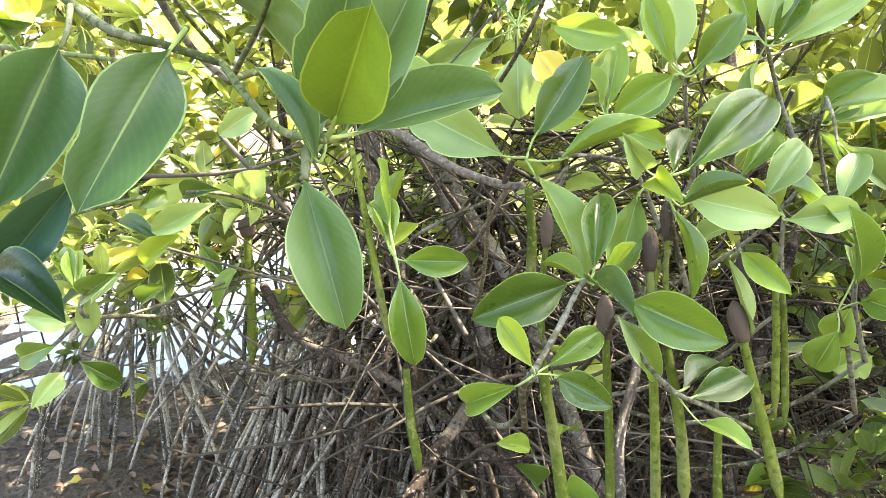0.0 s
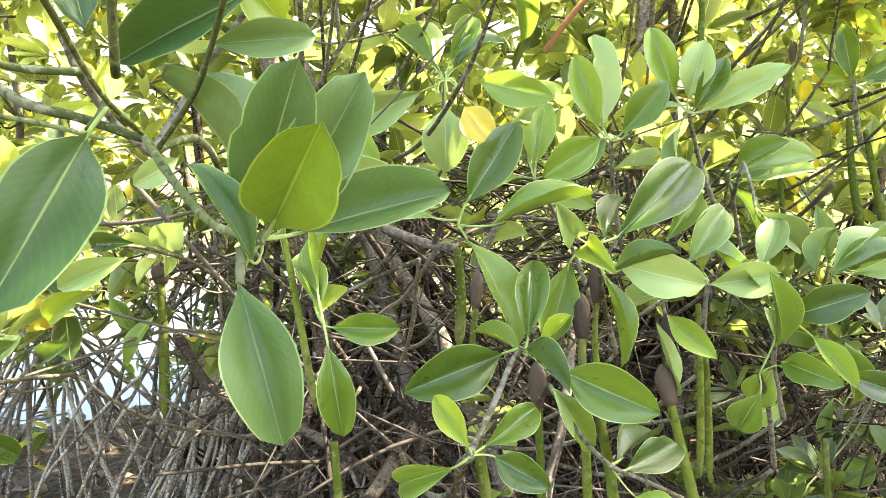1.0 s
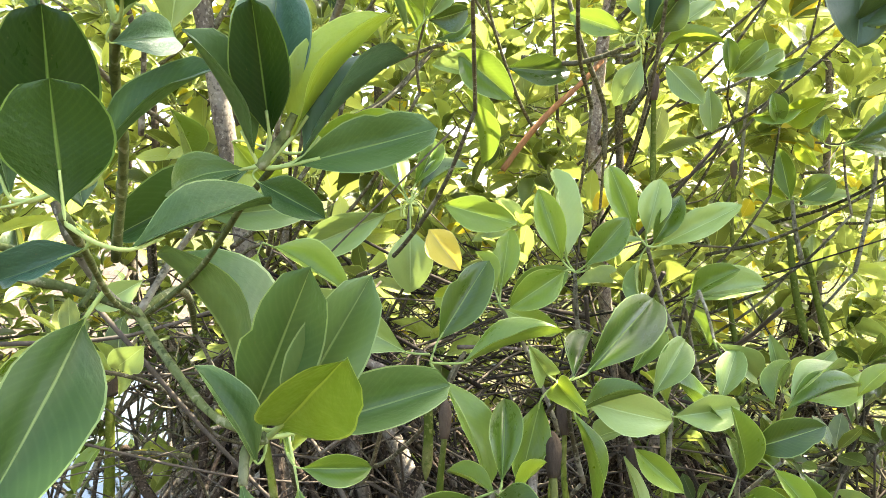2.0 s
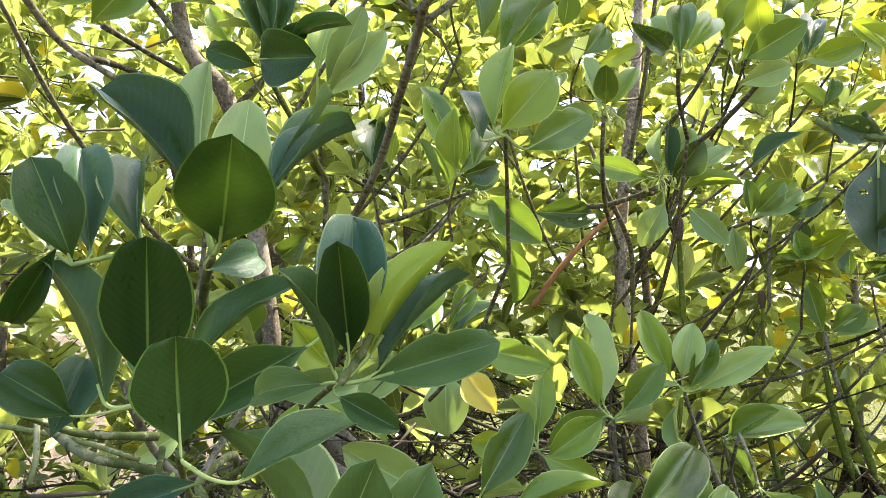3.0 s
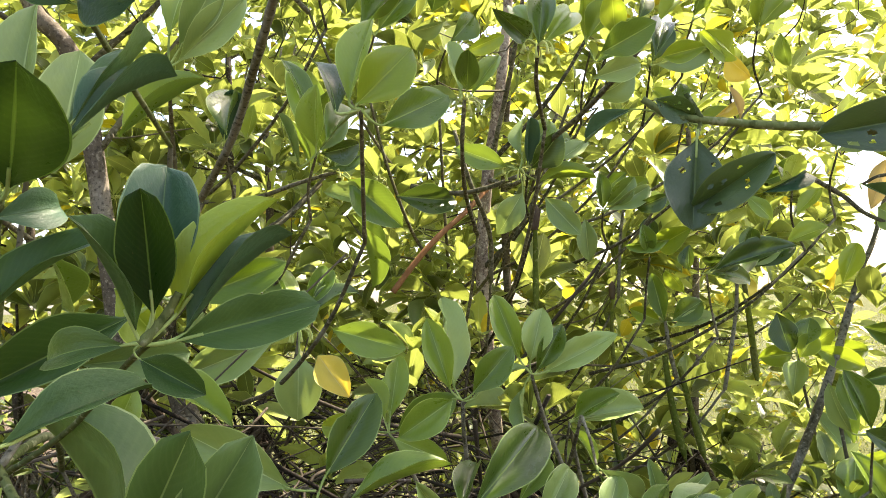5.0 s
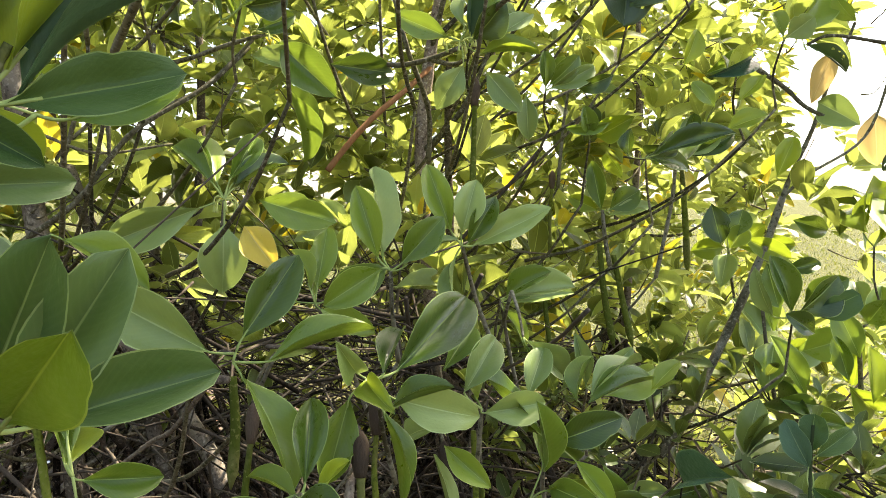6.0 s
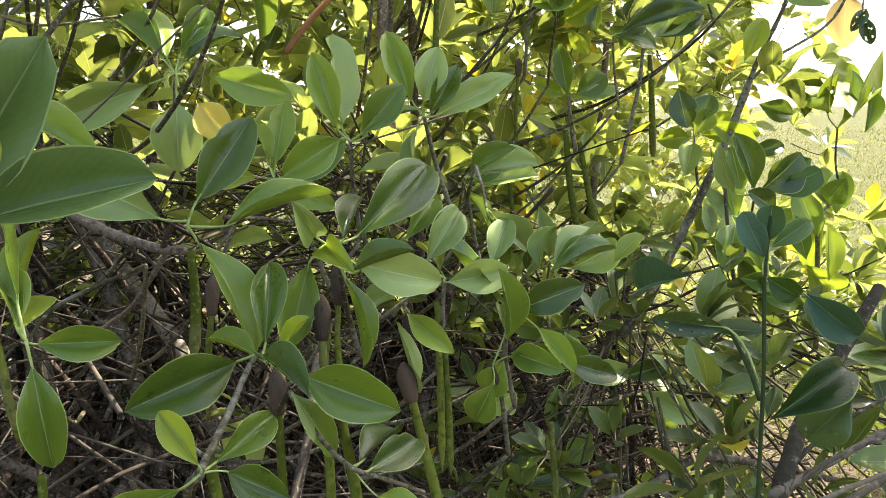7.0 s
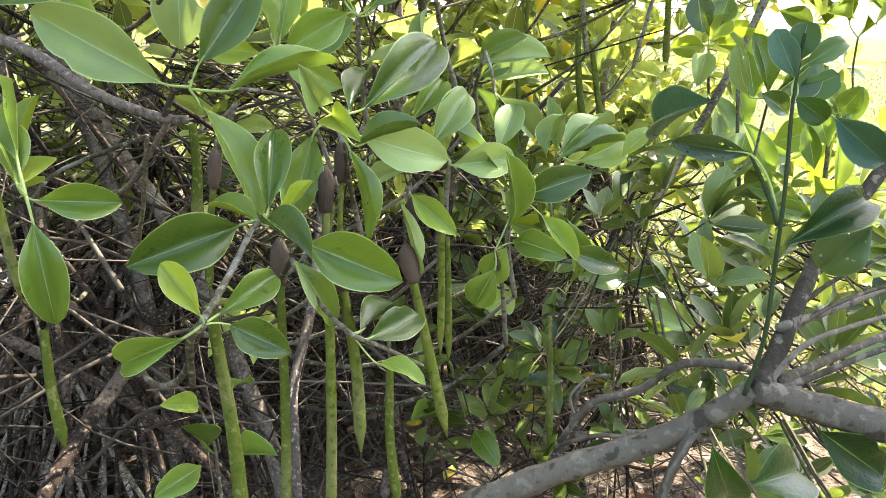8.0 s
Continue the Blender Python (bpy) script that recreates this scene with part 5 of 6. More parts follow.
twig(b, 0.0019, (0.319, 0.357, 1.204), (0.345, 0.359, 1.207), (0.375, 0.360, 1.213), (0.408, 0.360, 1.218))
twig(b, 0.0013, (0.333, 0.377, 1.216), (0.368, 0.389, 1.224), (0.400, 0.390, 1.233), (0.438, 0.389, 1.239))
twig(b, 0.0014, (0.289, 0.373, 1.184), (0.280, 0.372, 1.169), (0.271, 0.371, 1.155), (0.268, 0.368, 1.142))
twig(b, 0.0013, (0.346, 0.386, 1.227), (0.394, 0.404, 1.236), (0.439, 0.412, 1.245), (0.483, 0.419, 1.249))

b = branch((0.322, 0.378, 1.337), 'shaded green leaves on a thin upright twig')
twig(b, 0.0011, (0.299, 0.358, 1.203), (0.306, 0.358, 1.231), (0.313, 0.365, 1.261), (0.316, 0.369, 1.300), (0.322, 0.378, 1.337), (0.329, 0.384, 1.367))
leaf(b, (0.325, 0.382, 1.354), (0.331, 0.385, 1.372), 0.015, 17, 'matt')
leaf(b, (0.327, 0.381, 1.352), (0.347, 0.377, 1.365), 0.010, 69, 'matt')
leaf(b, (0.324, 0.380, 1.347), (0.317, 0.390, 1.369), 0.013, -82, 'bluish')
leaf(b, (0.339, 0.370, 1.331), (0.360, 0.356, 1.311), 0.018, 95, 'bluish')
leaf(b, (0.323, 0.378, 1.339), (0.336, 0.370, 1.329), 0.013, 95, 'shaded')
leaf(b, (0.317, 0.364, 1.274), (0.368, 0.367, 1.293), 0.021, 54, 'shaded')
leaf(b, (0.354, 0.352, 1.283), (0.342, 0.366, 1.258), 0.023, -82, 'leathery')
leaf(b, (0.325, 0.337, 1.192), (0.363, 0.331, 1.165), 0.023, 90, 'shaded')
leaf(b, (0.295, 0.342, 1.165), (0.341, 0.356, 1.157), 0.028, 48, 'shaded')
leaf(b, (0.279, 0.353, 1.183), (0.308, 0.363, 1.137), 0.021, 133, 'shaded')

b = branch((0.660, 1.575, 1.283), 'leafy mangrove branch with glossy green leaves')
limb(b, (0.772, 1.722, 1.019), '')
twig(b, 0.0050, (0.772, 1.722, 1.019), (0.712, 1.651, 1.157), (0.660, 1.575, 1.283))
leaf(b, (0.676, 1.569, 1.279), (0.806, 1.524, 1.303), 0.051, 57, 'pale')
leaf(b, (0.670, 1.572, 1.287), (0.739, 1.552, 1.343), 0.055, 81, 'green')
leaf(b, (0.662, 1.573, 1.269), (0.707, 1.549, 1.186), 0.035, 46, 'green')
leaf(b, (0.621, 1.635, 1.732), (0.548, 1.664, 1.756), 0.029, -64, 'green')
propagule(b, (0.872, 1.824, 1.341), (0.888, 1.795, 1.108), 0.0071, False)

b = branch((1.048, 1.827, 1.477), 'leafy mangrove branch with glossy green leaves')
limb(b, (1.060, 1.808, 1.332), '')
twig(b, 0.0060, (1.060, 1.808, 1.332), (1.051, 1.818, 1.404), (1.048, 1.827, 1.477))
leaf(b, (1.045, 1.828, 1.477), (1.027, 1.847, 1.604), 0.052, -74, 'green')
leaf(b, (1.064, 1.821, 1.477), (1.141, 1.798, 1.528), 0.067, 83, 'dark')
leaf(b, (1.064, 1.820, 1.462), (1.174, 1.782, 1.492), 0.043, 58, 'pale')
leaf(b, (1.037, 1.831, 1.477), (0.967, 1.860, 1.512), 0.044, -94, 'young')
propagule(b, (1.037, 1.822, 1.390), (1.061, 1.786, 1.122), 0.0102, False)
propagule(b, (1.080, 1.825, 1.360), (1.117, 1.787, 1.119), 0.0096, False)
propagule(b, (1.336, 1.893, 1.589), (1.337, 1.863, 1.292), 0.0102, False)
propagule(b, (1.041, 2.104, 1.544), (1.028, 2.087, 1.332), 0.0066, True)

b = branch((1.141, 1.645, 1.603), 'leafy mangrove branch with glossy green leaves')
limb(b, (1.140, 1.723, 1.307), '')
twig(b, 0.0050, (1.140, 1.723, 1.307), (1.155, 1.682, 1.490), (1.141, 1.645, 1.603))
leaf(b, (1.129, 1.628, 1.621), (1.038, 1.487, 1.576), 0.062, -26, 'dark')
leaf(b, (1.117, 1.656, 1.629), (1.116, 1.726, 1.608), 0.059, -120, 'dark')
leaf(b, (1.161, 1.640, 1.630), (1.182, 1.640, 1.703), 0.043, 57, 'dark')
leaf(b, (1.164, 1.637, 1.607), (1.241, 1.613, 1.650), 0.040, 85, 'pale')
leaf(b, (1.177, 1.632, 1.603), (1.275, 1.601, 1.657), 0.048, 85, 'dark')

b = branch((1.358, 1.315, 1.237), 'leafy mangrove branch with glossy green leaves')
limb(b, (1.431, 1.361, 0.896), '')
twig(b, 0.0060, (1.431, 1.361, 0.896), (1.395, 1.337, 1.059), (1.358, 1.315, 1.237))
leaf(b, (1.357, 1.308, 1.166), (1.315, 1.334, 1.273), 0.060, -100, 'green')
leaf(b, (1.375, 1.308, 1.238), (1.370, 1.261, 1.291), 0.055, 126, 'dark')
leaf(b, (1.248, 1.340, 1.088), (1.190, 1.374, 1.213), 0.051, -76, 'green')
leaf(b, (1.197, 1.358, 1.082), (1.270, 1.330, 1.065), 0.043, 82, 'green')
leaf(b, (1.230, 1.343, 1.047), (1.330, 1.303, 1.023), 0.043, 81, 'green')
leaf(b, (1.333, 1.312, 1.118), (1.311, 1.330, 1.213), 0.043, -95, 'green')
leaf(b, (1.376, 1.291, 1.071), (1.380, 1.302, 1.190), 0.043, -14, 'young')
leaf(b, (1.418, 1.353, 1.427), (1.682, 1.567, 1.523), 0.127, -56, 'young')
leaf(b, (1.464, 1.335, 1.415), (1.762, 1.533, 1.481), 0.131, -23, 'young')
leaf(b, (1.340, 1.318, 1.104), (1.454, 1.344, 1.027), 0.084, 122, 'young')

b = branch((0.467, 1.011, 1.084), 'leafy mangrove branch with glossy green leaves')
limb(b, (0.548, 1.128, 0.891), '')
twig(b, 0.0040, (0.548, 1.128, 0.891), (0.499, 1.049, 1.018), (0.467, 1.011, 1.084))
leaf(b, (0.466, 1.004, 1.060), (0.445, 1.025, 1.001), 0.046, -98, 'green')
leaf(b, (0.490, 1.010, 1.094), (0.572, 1.000, 1.081), 0.040, 73, 'young')
leaf(b, (0.571, 1.000, 1.081), (0.651, 0.988, 1.052), 0.039, 77, 'dark')
leaf(b, (0.488, 1.015, 1.128), (0.513, 1.084, 1.153), 0.028, 15, 'green')
leaf(b, (0.576, 1.012, 1.123), (0.619, 1.037, 1.015), 0.043, 98, 'dark')

b = branch((-0.624, 1.987, 1.089), 'mangrove propagule hanging under two leaves')
limb(b, (-0.670, 2.213, 1.211), '')
twig(b, 0.0060, (-0.670, 2.213, 1.211), (-0.651, 2.101, 1.159), (-0.624, 1.987, 1.089))
leaf(b, (-0.632, 1.994, 1.127), (-0.696, 2.002, 1.189), 0.060, -66, 'dark')
leaf(b, (-0.618, 1.992, 1.111), (-0.554, 1.951, 1.158), 0.060, 116, 'green')
propagule(b, (-0.624, 1.980, 1.056), (-0.628, 1.911, 0.719), 0.0149, True)

b = branch((-0.488, 1.315, 1.253), 'leafy mangrove branch with glossy green leaves')
limb(b, (-0.344, 1.605, 1.110), '')
twig(b, 0.0040, (-0.344, 1.605, 1.110), (-0.390, 1.465, 1.194), (-0.438, 1.367, 1.238), (-0.488, 1.315, 1.253))
leaf(b, (-0.440, 1.314, 1.230), (-0.554, 1.296, 1.189), 0.044, -80, 'pale')
leaf(b, (-0.429, 1.320, 1.253), (-0.520, 1.352, 1.245), 0.035, -70, 'dark')
leaf(b, (-0.350, 1.332, 1.281), (-0.412, 1.383, 1.239), 0.058, -120, 'pale')
leaf(b, (-0.504, 1.307, 1.181), (-0.603, 1.345, 1.122), 0.043, -80, 'young')
leaf(b, (-0.354, 1.354, 1.386), (-0.429, 1.339, 1.344), 0.045, -93, 'pale')

b = branch((-0.557, 1.089, 1.179), 'leafy mangrove branch with glossy green leaves')
limb(b, (-0.617, 1.456, 0.993), '')
twig(b, 0.0040, (-0.617, 1.456, 0.993), (-0.605, 1.264, 1.051), (-0.572, 1.093, 1.102), (-0.563, 1.081, 1.139))
twig(b, 0.0040, (-0.793, 1.129, 0.970), (-0.669, 1.101, 1.032), (-0.572, 1.093, 1.102))
leaf(b, (-0.575, 1.081, 1.148), (-0.629, 1.142, 1.193), 0.033, -5, 'dark')
leaf(b, (-0.568, 1.080, 1.139), (-0.595, 1.139, 1.196), 0.031, -11, 'green')
leaf(b, (-0.560, 1.080, 1.135), (-0.487, 1.028, 1.174), 0.035, 94, 'dark')
leaf(b, (-0.578, 1.071, 1.100), (-0.628, 1.035, 1.122), 0.041, -79, 'pale')
leaf(b, (-0.559, 1.083, 1.147), (-0.581, 1.114, 1.069), 0.036, -175, 'pale')
leaf(b, (-0.552, 1.078, 1.122), (-0.535, 1.139, 1.157), 0.026, 34, 'pale')
leaf(b, (-0.604, 1.063, 1.069), (-0.698, 1.091, 1.037), 0.041, -89, 'green')
leaf(b, (-0.573, 1.060, 1.043), (-0.536, 1.098, 0.991), 0.038, 88, 'dark')
leaf(b, (-0.598, 1.055, 1.029), (-0.611, 0.999, 1.001), 0.033, -52, 'pale')

b = branch((-0.148, 1.287, 1.170), 'leafy mangrove branch with glossy green leaves')
limb(b, (-0.109, 1.151, 1.135), '')
twig(b, 0.0030, (-0.109, 1.151, 1.135), (-0.123, 1.214, 1.144), (-0.148, 1.287, 1.170))
leaf(b, (-0.138, 1.276, 1.148), (-0.111, 1.303, 1.273), 0.047, 5, 'young')
leaf(b, (-0.146, 1.288, 1.154), (-0.165, 1.367, 1.224), 0.047, -5, 'pale')
leaf(b, (-0.130, 1.266, 1.145), (-0.120, 1.160, 1.190), 0.041, -135, 'young')

b = branch((0.051, 1.023, 0.907), 'leafy mangrove branch with glossy green leaves')
limb(b, (0.095, 1.005, 0.712), '')
twig(b, 0.0022, (0.095, 1.005, 0.712), (0.090, 1.006, 0.822), (0.085, 1.001, 0.874), (0.072, 1.016, 0.908))
leaf(b, (0.072, 1.016, 0.908), (0.031, 0.968, 0.940), 0.026, -63, 'green')
leaf(b, (0.109, 1.007, 0.924), (0.141, 1.074, 0.912), 0.027, -14, 'green')
leaf(b, (0.113, 0.983, 0.851), (0.151, 0.907, 0.889), 0.034, 38, 'green')
leaf(b, (0.071, 0.995, 0.836), (0.015, 0.965, 0.822), 0.035, -52, 'green')
leaf(b, (0.077, 0.998, 0.853), (0.056, 0.948, 0.918), 0.030, -88, 'dark')

b = branch((0.902, 1.559, 0.802), 'leafy mangrove branch with glossy green leaves')
limb(b, (0.873, 1.561, 0.396), '')
twig(b, 0.0050, (0.873, 1.561, 0.396), (0.879, 1.553, 0.565), (0.886, 1.555, 0.693), (0.902, 1.559, 0.802))
twig(b, 0.0040, (0.886, 1.555, 0.693), (0.961, 1.527, 0.766), (1.061, 1.499, 0.800))
leaf(b, (0.929, 1.560, 0.840), (1.048, 1.517, 0.844), 0.060, 72, 'pale')
leaf(b, (0.790, 1.590, 0.802), (0.689, 1.540, 0.795), 0.076, -58, 'green')
leaf(b, (0.944, 1.516, 0.709), (0.889, 1.518, 0.644), 0.060, -54, 'green')
leaf(b, (0.884, 1.569, 0.814), (0.864, 1.542, 0.694), 0.045, 34, 'green')
leaf(b, (1.006, 1.532, 0.801), (1.048, 1.570, 0.698), 0.047, 161, 'dark')
leaf(b, (1.061, 1.499, 0.800), (1.185, 1.433, 0.735), 0.065, 77, 'pale')
leaf(b, (1.076, 1.491, 0.753), (1.169, 1.518, 0.675), 0.052, 111, 'green')
leaf(b, (0.909, 1.590, 0.929), (0.782, 1.614, 0.964), 0.078, -81, 'young')
leaf(b, (1.026, 1.521, 0.831), (1.138, 1.487, 0.859), 0.052, 69, 'dark')
leaf(b, (0.753, 1.555, 0.596), (0.799, 1.581, 0.519), 0.034, 127, 'dark')
leaf(b, (0.681, 1.541, 0.499), (0.695, 1.441, 0.467), 0.057, 34, 'dark')
leaf(b, (0.612, 1.564, 0.527), (0.502, 1.456, 0.600), 0.061, -21, 'green')
leaf(b, (1.037, 1.587, 0.989), (1.195, 1.710, 1.028), 0.073, -5, 'green')

b = branch((1.483, 1.688, 1.228), 'leafy mangrove branch with glossy green leaves')
limb(b, (1.479, 1.651, 0.719), '')
twig(b, 0.0060, (1.479, 1.651, 0.719), (1.486, 1.657, 0.937), (1.468, 1.657, 1.102))
leaf(b, (1.516, 1.643, 1.117), (1.428, 1.610, 1.138), 0.067, -101, 'young')
leaf(b, (1.465, 1.675, 1.157), (1.448, 1.724, 1.304), 0.056, -40, 'green')
leaf(b, (1.480, 1.683, 1.164), (1.575, 1.786, 1.310), 0.073, -43, 'pale')
leaf(b, (1.476, 1.662, 1.130), (1.569, 1.616, 1.091), 0.067, 90, 'green')
leaf(b, (1.448, 1.668, 1.115), (1.389, 1.731, 1.253), 0.059, -40, 'pale')
leaf(b, (1.710, 1.584, 1.165), (1.746, 1.604, 1.278), 0.067, 12, 'green')
leaf(b, (1.708, 1.602, 1.177), (1.760, 1.710, 1.286), 0.064, -29, 'pale')
leaf(b, (1.692, 1.599, 1.149), (1.697, 1.650, 1.005), 0.055, -118, 'young')
leaf(b, (1.469, 1.669, 1.100), (1.564, 1.682, 0.942), 0.066, 95, 'green')

b = branch((0.088, 1.058, 1.298), 'broad pale green leaf beside a mangrove whorl')
leaf(b, (0.056, 1.068, 1.301), (-0.079, 1.115, 1.377), 0.072, -78, 'pale')

b = branch((0.111, 1.141, 1.193), 'brown-capped green mangrove propagules hanging on thin twigs')
limb(b, (0.153, 1.203, 1.269), '')
twig(b, 0.0030, (0.153, 1.203, 1.269), (0.126, 1.172, 1.242), (0.113, 1.141, 1.197))
twig(b, 0.0030, (0.276, 1.115, 1.239), (0.274, 1.087, 1.220), (0.273, 1.084, 1.205))
twig(b, 0.0030, (0.381, 1.139, 1.153), (0.385, 1.130, 1.129), (0.386, 1.126, 1.118))
twig(b, 0.0030, (0.331, 1.053, 0.988), (0.328, 1.045, 0.958), (0.327, 1.035, 0.920))
twig(b, 0.0030, (0.451, 1.160, 1.129), (0.448, 1.144, 1.071))
propagule(b, (0.111, 1.132, 1.165), (0.097, 1.097, 1.028), 0.0060, True)
propagule(b, (0.092, 1.216, 1.237), (0.085, 1.174, 1.086), 0.0086, False)
propagule(b, (0.271, 1.076, 1.177), (0.267, 1.043, 1.062), 0.0049, True)
propagule(b, (0.268, 1.121, 1.137), (0.256, 1.089, 1.016), 0.0047, False)
propagule(b, (0.384, 1.119, 1.090), (0.382, 1.094, 1.003), 0.0049, True)
propagule(b, (0.448, 1.144, 1.071), (0.437, 1.095, 0.889), 0.0060, False)
propagule(b, (0.327, 1.035, 0.920), (0.325, 0.979, 0.732), 0.0078, False)
propagule(b, (0.655, 1.184, 0.907), (0.640, 1.127, 0.692), 0.0068, False)

b = branch((-0.180, 0.793, 1.680), 'pale upright mangrove leaves on a thin twig')
twig(b, 0.0030, (-0.209, 0.865, 1.572), (-0.195, 0.834, 1.629), (-0.180, 0.793, 1.680))
leaf(b, (-0.190, 0.798, 1.687), (-0.183, 0.809, 1.822), 0.049, -15, 'pale')
leaf(b, (-0.159, 0.795, 1.657), (-0.135, 0.775, 1.766), 0.060, 141, 'pale')

b = branch((-0.153, 1.301, 1.442), 'leafy mangrove branch with glossy green leaves')
limb(b, (-0.244, 1.486, 1.355), '')
twig(b, 0.0040, (-0.244, 1.486, 1.355), (-0.195, 1.368, 1.420), (-0.153, 1.301, 1.442))
leaf(b, (-0.137, 1.295, 1.436), (-0.018, 1.244, 1.364), 0.053, 41, 'green')
leaf(b, (-0.161, 1.303, 1.426), (-0.193, 1.307, 1.352), 0.047, -106, 'green')

b = branch((0.642, 0.721, 1.636), 'shrivelled black leaf on a thin twig')
twig(b, 0.0020, (0.769, 0.735, 1.654), (0.668, 0.713, 1.651), (0.643, 0.721, 1.642))
leaf(b, (0.643, 0.721, 1.642), (0.685, 0.709, 1.615), 0.019, 79, 'leathery')

b = branch((1.001, 1.278, 0.727), 'grey branch low down with bare side twigs')
limb(b, (0.797, 1.464, 0.347), '')
twig(b, 0.0100, (0.797, 1.464, 0.347), (0.845, 1.394, 0.543), (0.869, 1.354, 0.627), (0.950, 1.313, 0.667), (1.001, 1.278, 0.727), (1.067, 1.257, 0.740), (1.188, 1.257, 0.705), (1.411, 1.261, 0.626))
twig(b, 0.0060, (0.845, 1.395, 0.549), (0.858, 1.395, 0.642), (0.884, 1.384, 0.672), (0.918, 1.372, 0.677))
twig(b, 0.0060, (0.972, 1.305, 0.668), (1.036, 1.287, 0.615), (1.097, 1.292, 0.521))
twig(b, 0.0070, (0.856, 1.435, 0.512), (1.035, 1.371, 0.523), (1.213, 1.301, 0.510), (1.495, 1.256, 0.530))

b = branch((-0.089, 0.340, 1.490), 'near mangrove shoot with one round dark leaf')
twig(b, 0.0018, (-0.090, 0.340, 1.493), (-0.109, 0.412, 1.477), (-0.125, 0.492, 1.448), (-0.142, 0.594, 1.426))
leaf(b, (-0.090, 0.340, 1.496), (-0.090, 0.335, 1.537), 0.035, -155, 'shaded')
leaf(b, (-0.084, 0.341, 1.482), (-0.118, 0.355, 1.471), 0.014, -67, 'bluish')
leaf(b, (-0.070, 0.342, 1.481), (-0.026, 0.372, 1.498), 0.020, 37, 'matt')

b = branch((1.576, 1.996, 1.363), 'mangrove whorl of sunlit yellow-green leaves')
limb(b, (1.672, 2.034, 1.021), '')
twig(b, 0.0050, (1.672, 2.034, 1.021), (1.618, 2.020, 1.222), (1.576, 1.996, 1.363))
leaf(b, (1.589, 1.993, 1.381), (1.667, 1.973, 1.463), 0.086, 71, 'young')
leaf(b, (1.597, 1.989, 1.367), (1.769, 1.926, 1.368), 0.069, 88, 'young')
leaf(b, (1.565, 2.000, 1.363), (1.474, 2.033, 1.354), 0.069, -86, 'young')
leaf(b, (1.568, 1.988, 1.347), (1.505, 1.937, 1.255), 0.069, -16, 'pale')
leaf(b, (1.582, 2.006, 1.394), (1.588, 2.078, 1.484), 0.058, -40, 'dark')
leaf(b, (1.592, 1.983, 1.372), (1.638, 1.906, 1.433), 0.062, 99, 'young')

b = branch((1.048, 2.020, 1.806), 'mangrove whorl of dark and pale leaves')
limb(b, (1.057, 2.098, 1.544), '')
twig(b, 0.0050, (1.057, 2.098, 1.544), (1.053, 2.061, 1.702), (1.048, 2.020, 1.806))
leaf(b, (1.065, 2.024, 1.907), (0.997, 2.043, 1.852), 0.053, -92, 'dark')
leaf(b, (1.001, 2.031, 1.820), (1.084, 1.946, 1.871), 0.069, 107, 'green')
leaf(b, (1.064, 2.001, 1.801), (1.127, 1.877, 1.789), 0.050, 57, 'pale')
leaf(b, (1.113, 1.993, 1.775), (1.103, 1.988, 1.689), 0.056, -34, 'dark')
leaf(b, (1.112, 1.971, 1.680), (1.157, 1.860, 1.722), 0.069, 111, 'young')
leaf(b, (1.410, 1.892, 1.855), (1.551, 1.846, 1.910), 0.078, 93, 'green')

b = branch((1.251, 1.483, 1.307), 'mangrove branch of green leaves beside the open field')
limb(b, (1.347, 1.511, 0.935), '')
twig(b, 0.0050, (1.347, 1.511, 0.935), (1.274, 1.478, 1.129), (1.251, 1.483, 1.307))
leaf(b, (1.264, 1.478, 1.357), (1.293, 1.471, 1.256), 0.056, 115, 'green')
leaf(b, (1.300, 1.468, 1.338), (1.385, 1.442, 1.356), 0.038, 79, 'dark')
leaf(b, (1.340, 1.446, 1.269), (1.369, 1.358, 1.326), 0.063, 99, 'dark')
leaf(b, (1.339, 1.447, 1.156), (1.397, 1.351, 1.205), 0.076, 87, 'green')
leaf(b, (1.279, 1.465, 1.181), (1.212, 1.409, 1.087), 0.076, -10, 'green')
leaf(b, (1.283, 1.455, 1.058), (1.225, 1.316, 1.062), 0.071, 58, 'dark')
leaf(b, (1.330, 1.441, 1.007), (1.322, 1.288, 1.027), 0.076, 76, 'green')

b = branch((0.323, 0.379, 1.286), 'shaded leathery leaf with small holes on a thin twig')
twig(b, 0.0012, (0.317, 0.371, 1.281), (0.320, 0.382, 1.292), (0.317, 0.394, 1.310))
leaf(b, (0.314, 0.391, 1.311), (0.283, 0.411, 1.315), 0.013, -84, 'leathery')
leaf(b, (0.304, 0.410, 1.335), (0.314, 0.470, 1.312), 0.023, -61, 'bluish')

b = branch((-0.502, 1.478, 1.052), 'mangrove branch with small dark leaves over the roots')
limb(b, (-0.349, 1.586, 1.016), '')
twig(b, 0.0040, (-0.349, 1.586, 1.016), (-0.439, 1.533, 1.046), (-0.502, 1.478, 1.052), (-0.593, 1.415, 1.033), (-0.656, 1.357, 1.025))
leaf(b, (-0.472, 1.487, 1.088), (-0.533, 1.465, 1.001), 0.039, -46, 'green')
leaf(b, (-0.551, 1.489, 1.130), (-0.510, 1.480, 1.066), 0.034, 55, 'dark')
leaf(b, (-0.667, 1.448, 1.021), (-0.596, 1.397, 1.071), 0.036, 82, 'dark')
leaf(b, (-0.709, 1.477, 1.177), (-0.602, 1.414, 1.155), 0.045, 24, 'dark')
leaf(b, (-0.610, 1.506, 1.235), (-0.634, 1.441, 1.217), 0.038, -70, 'dark')

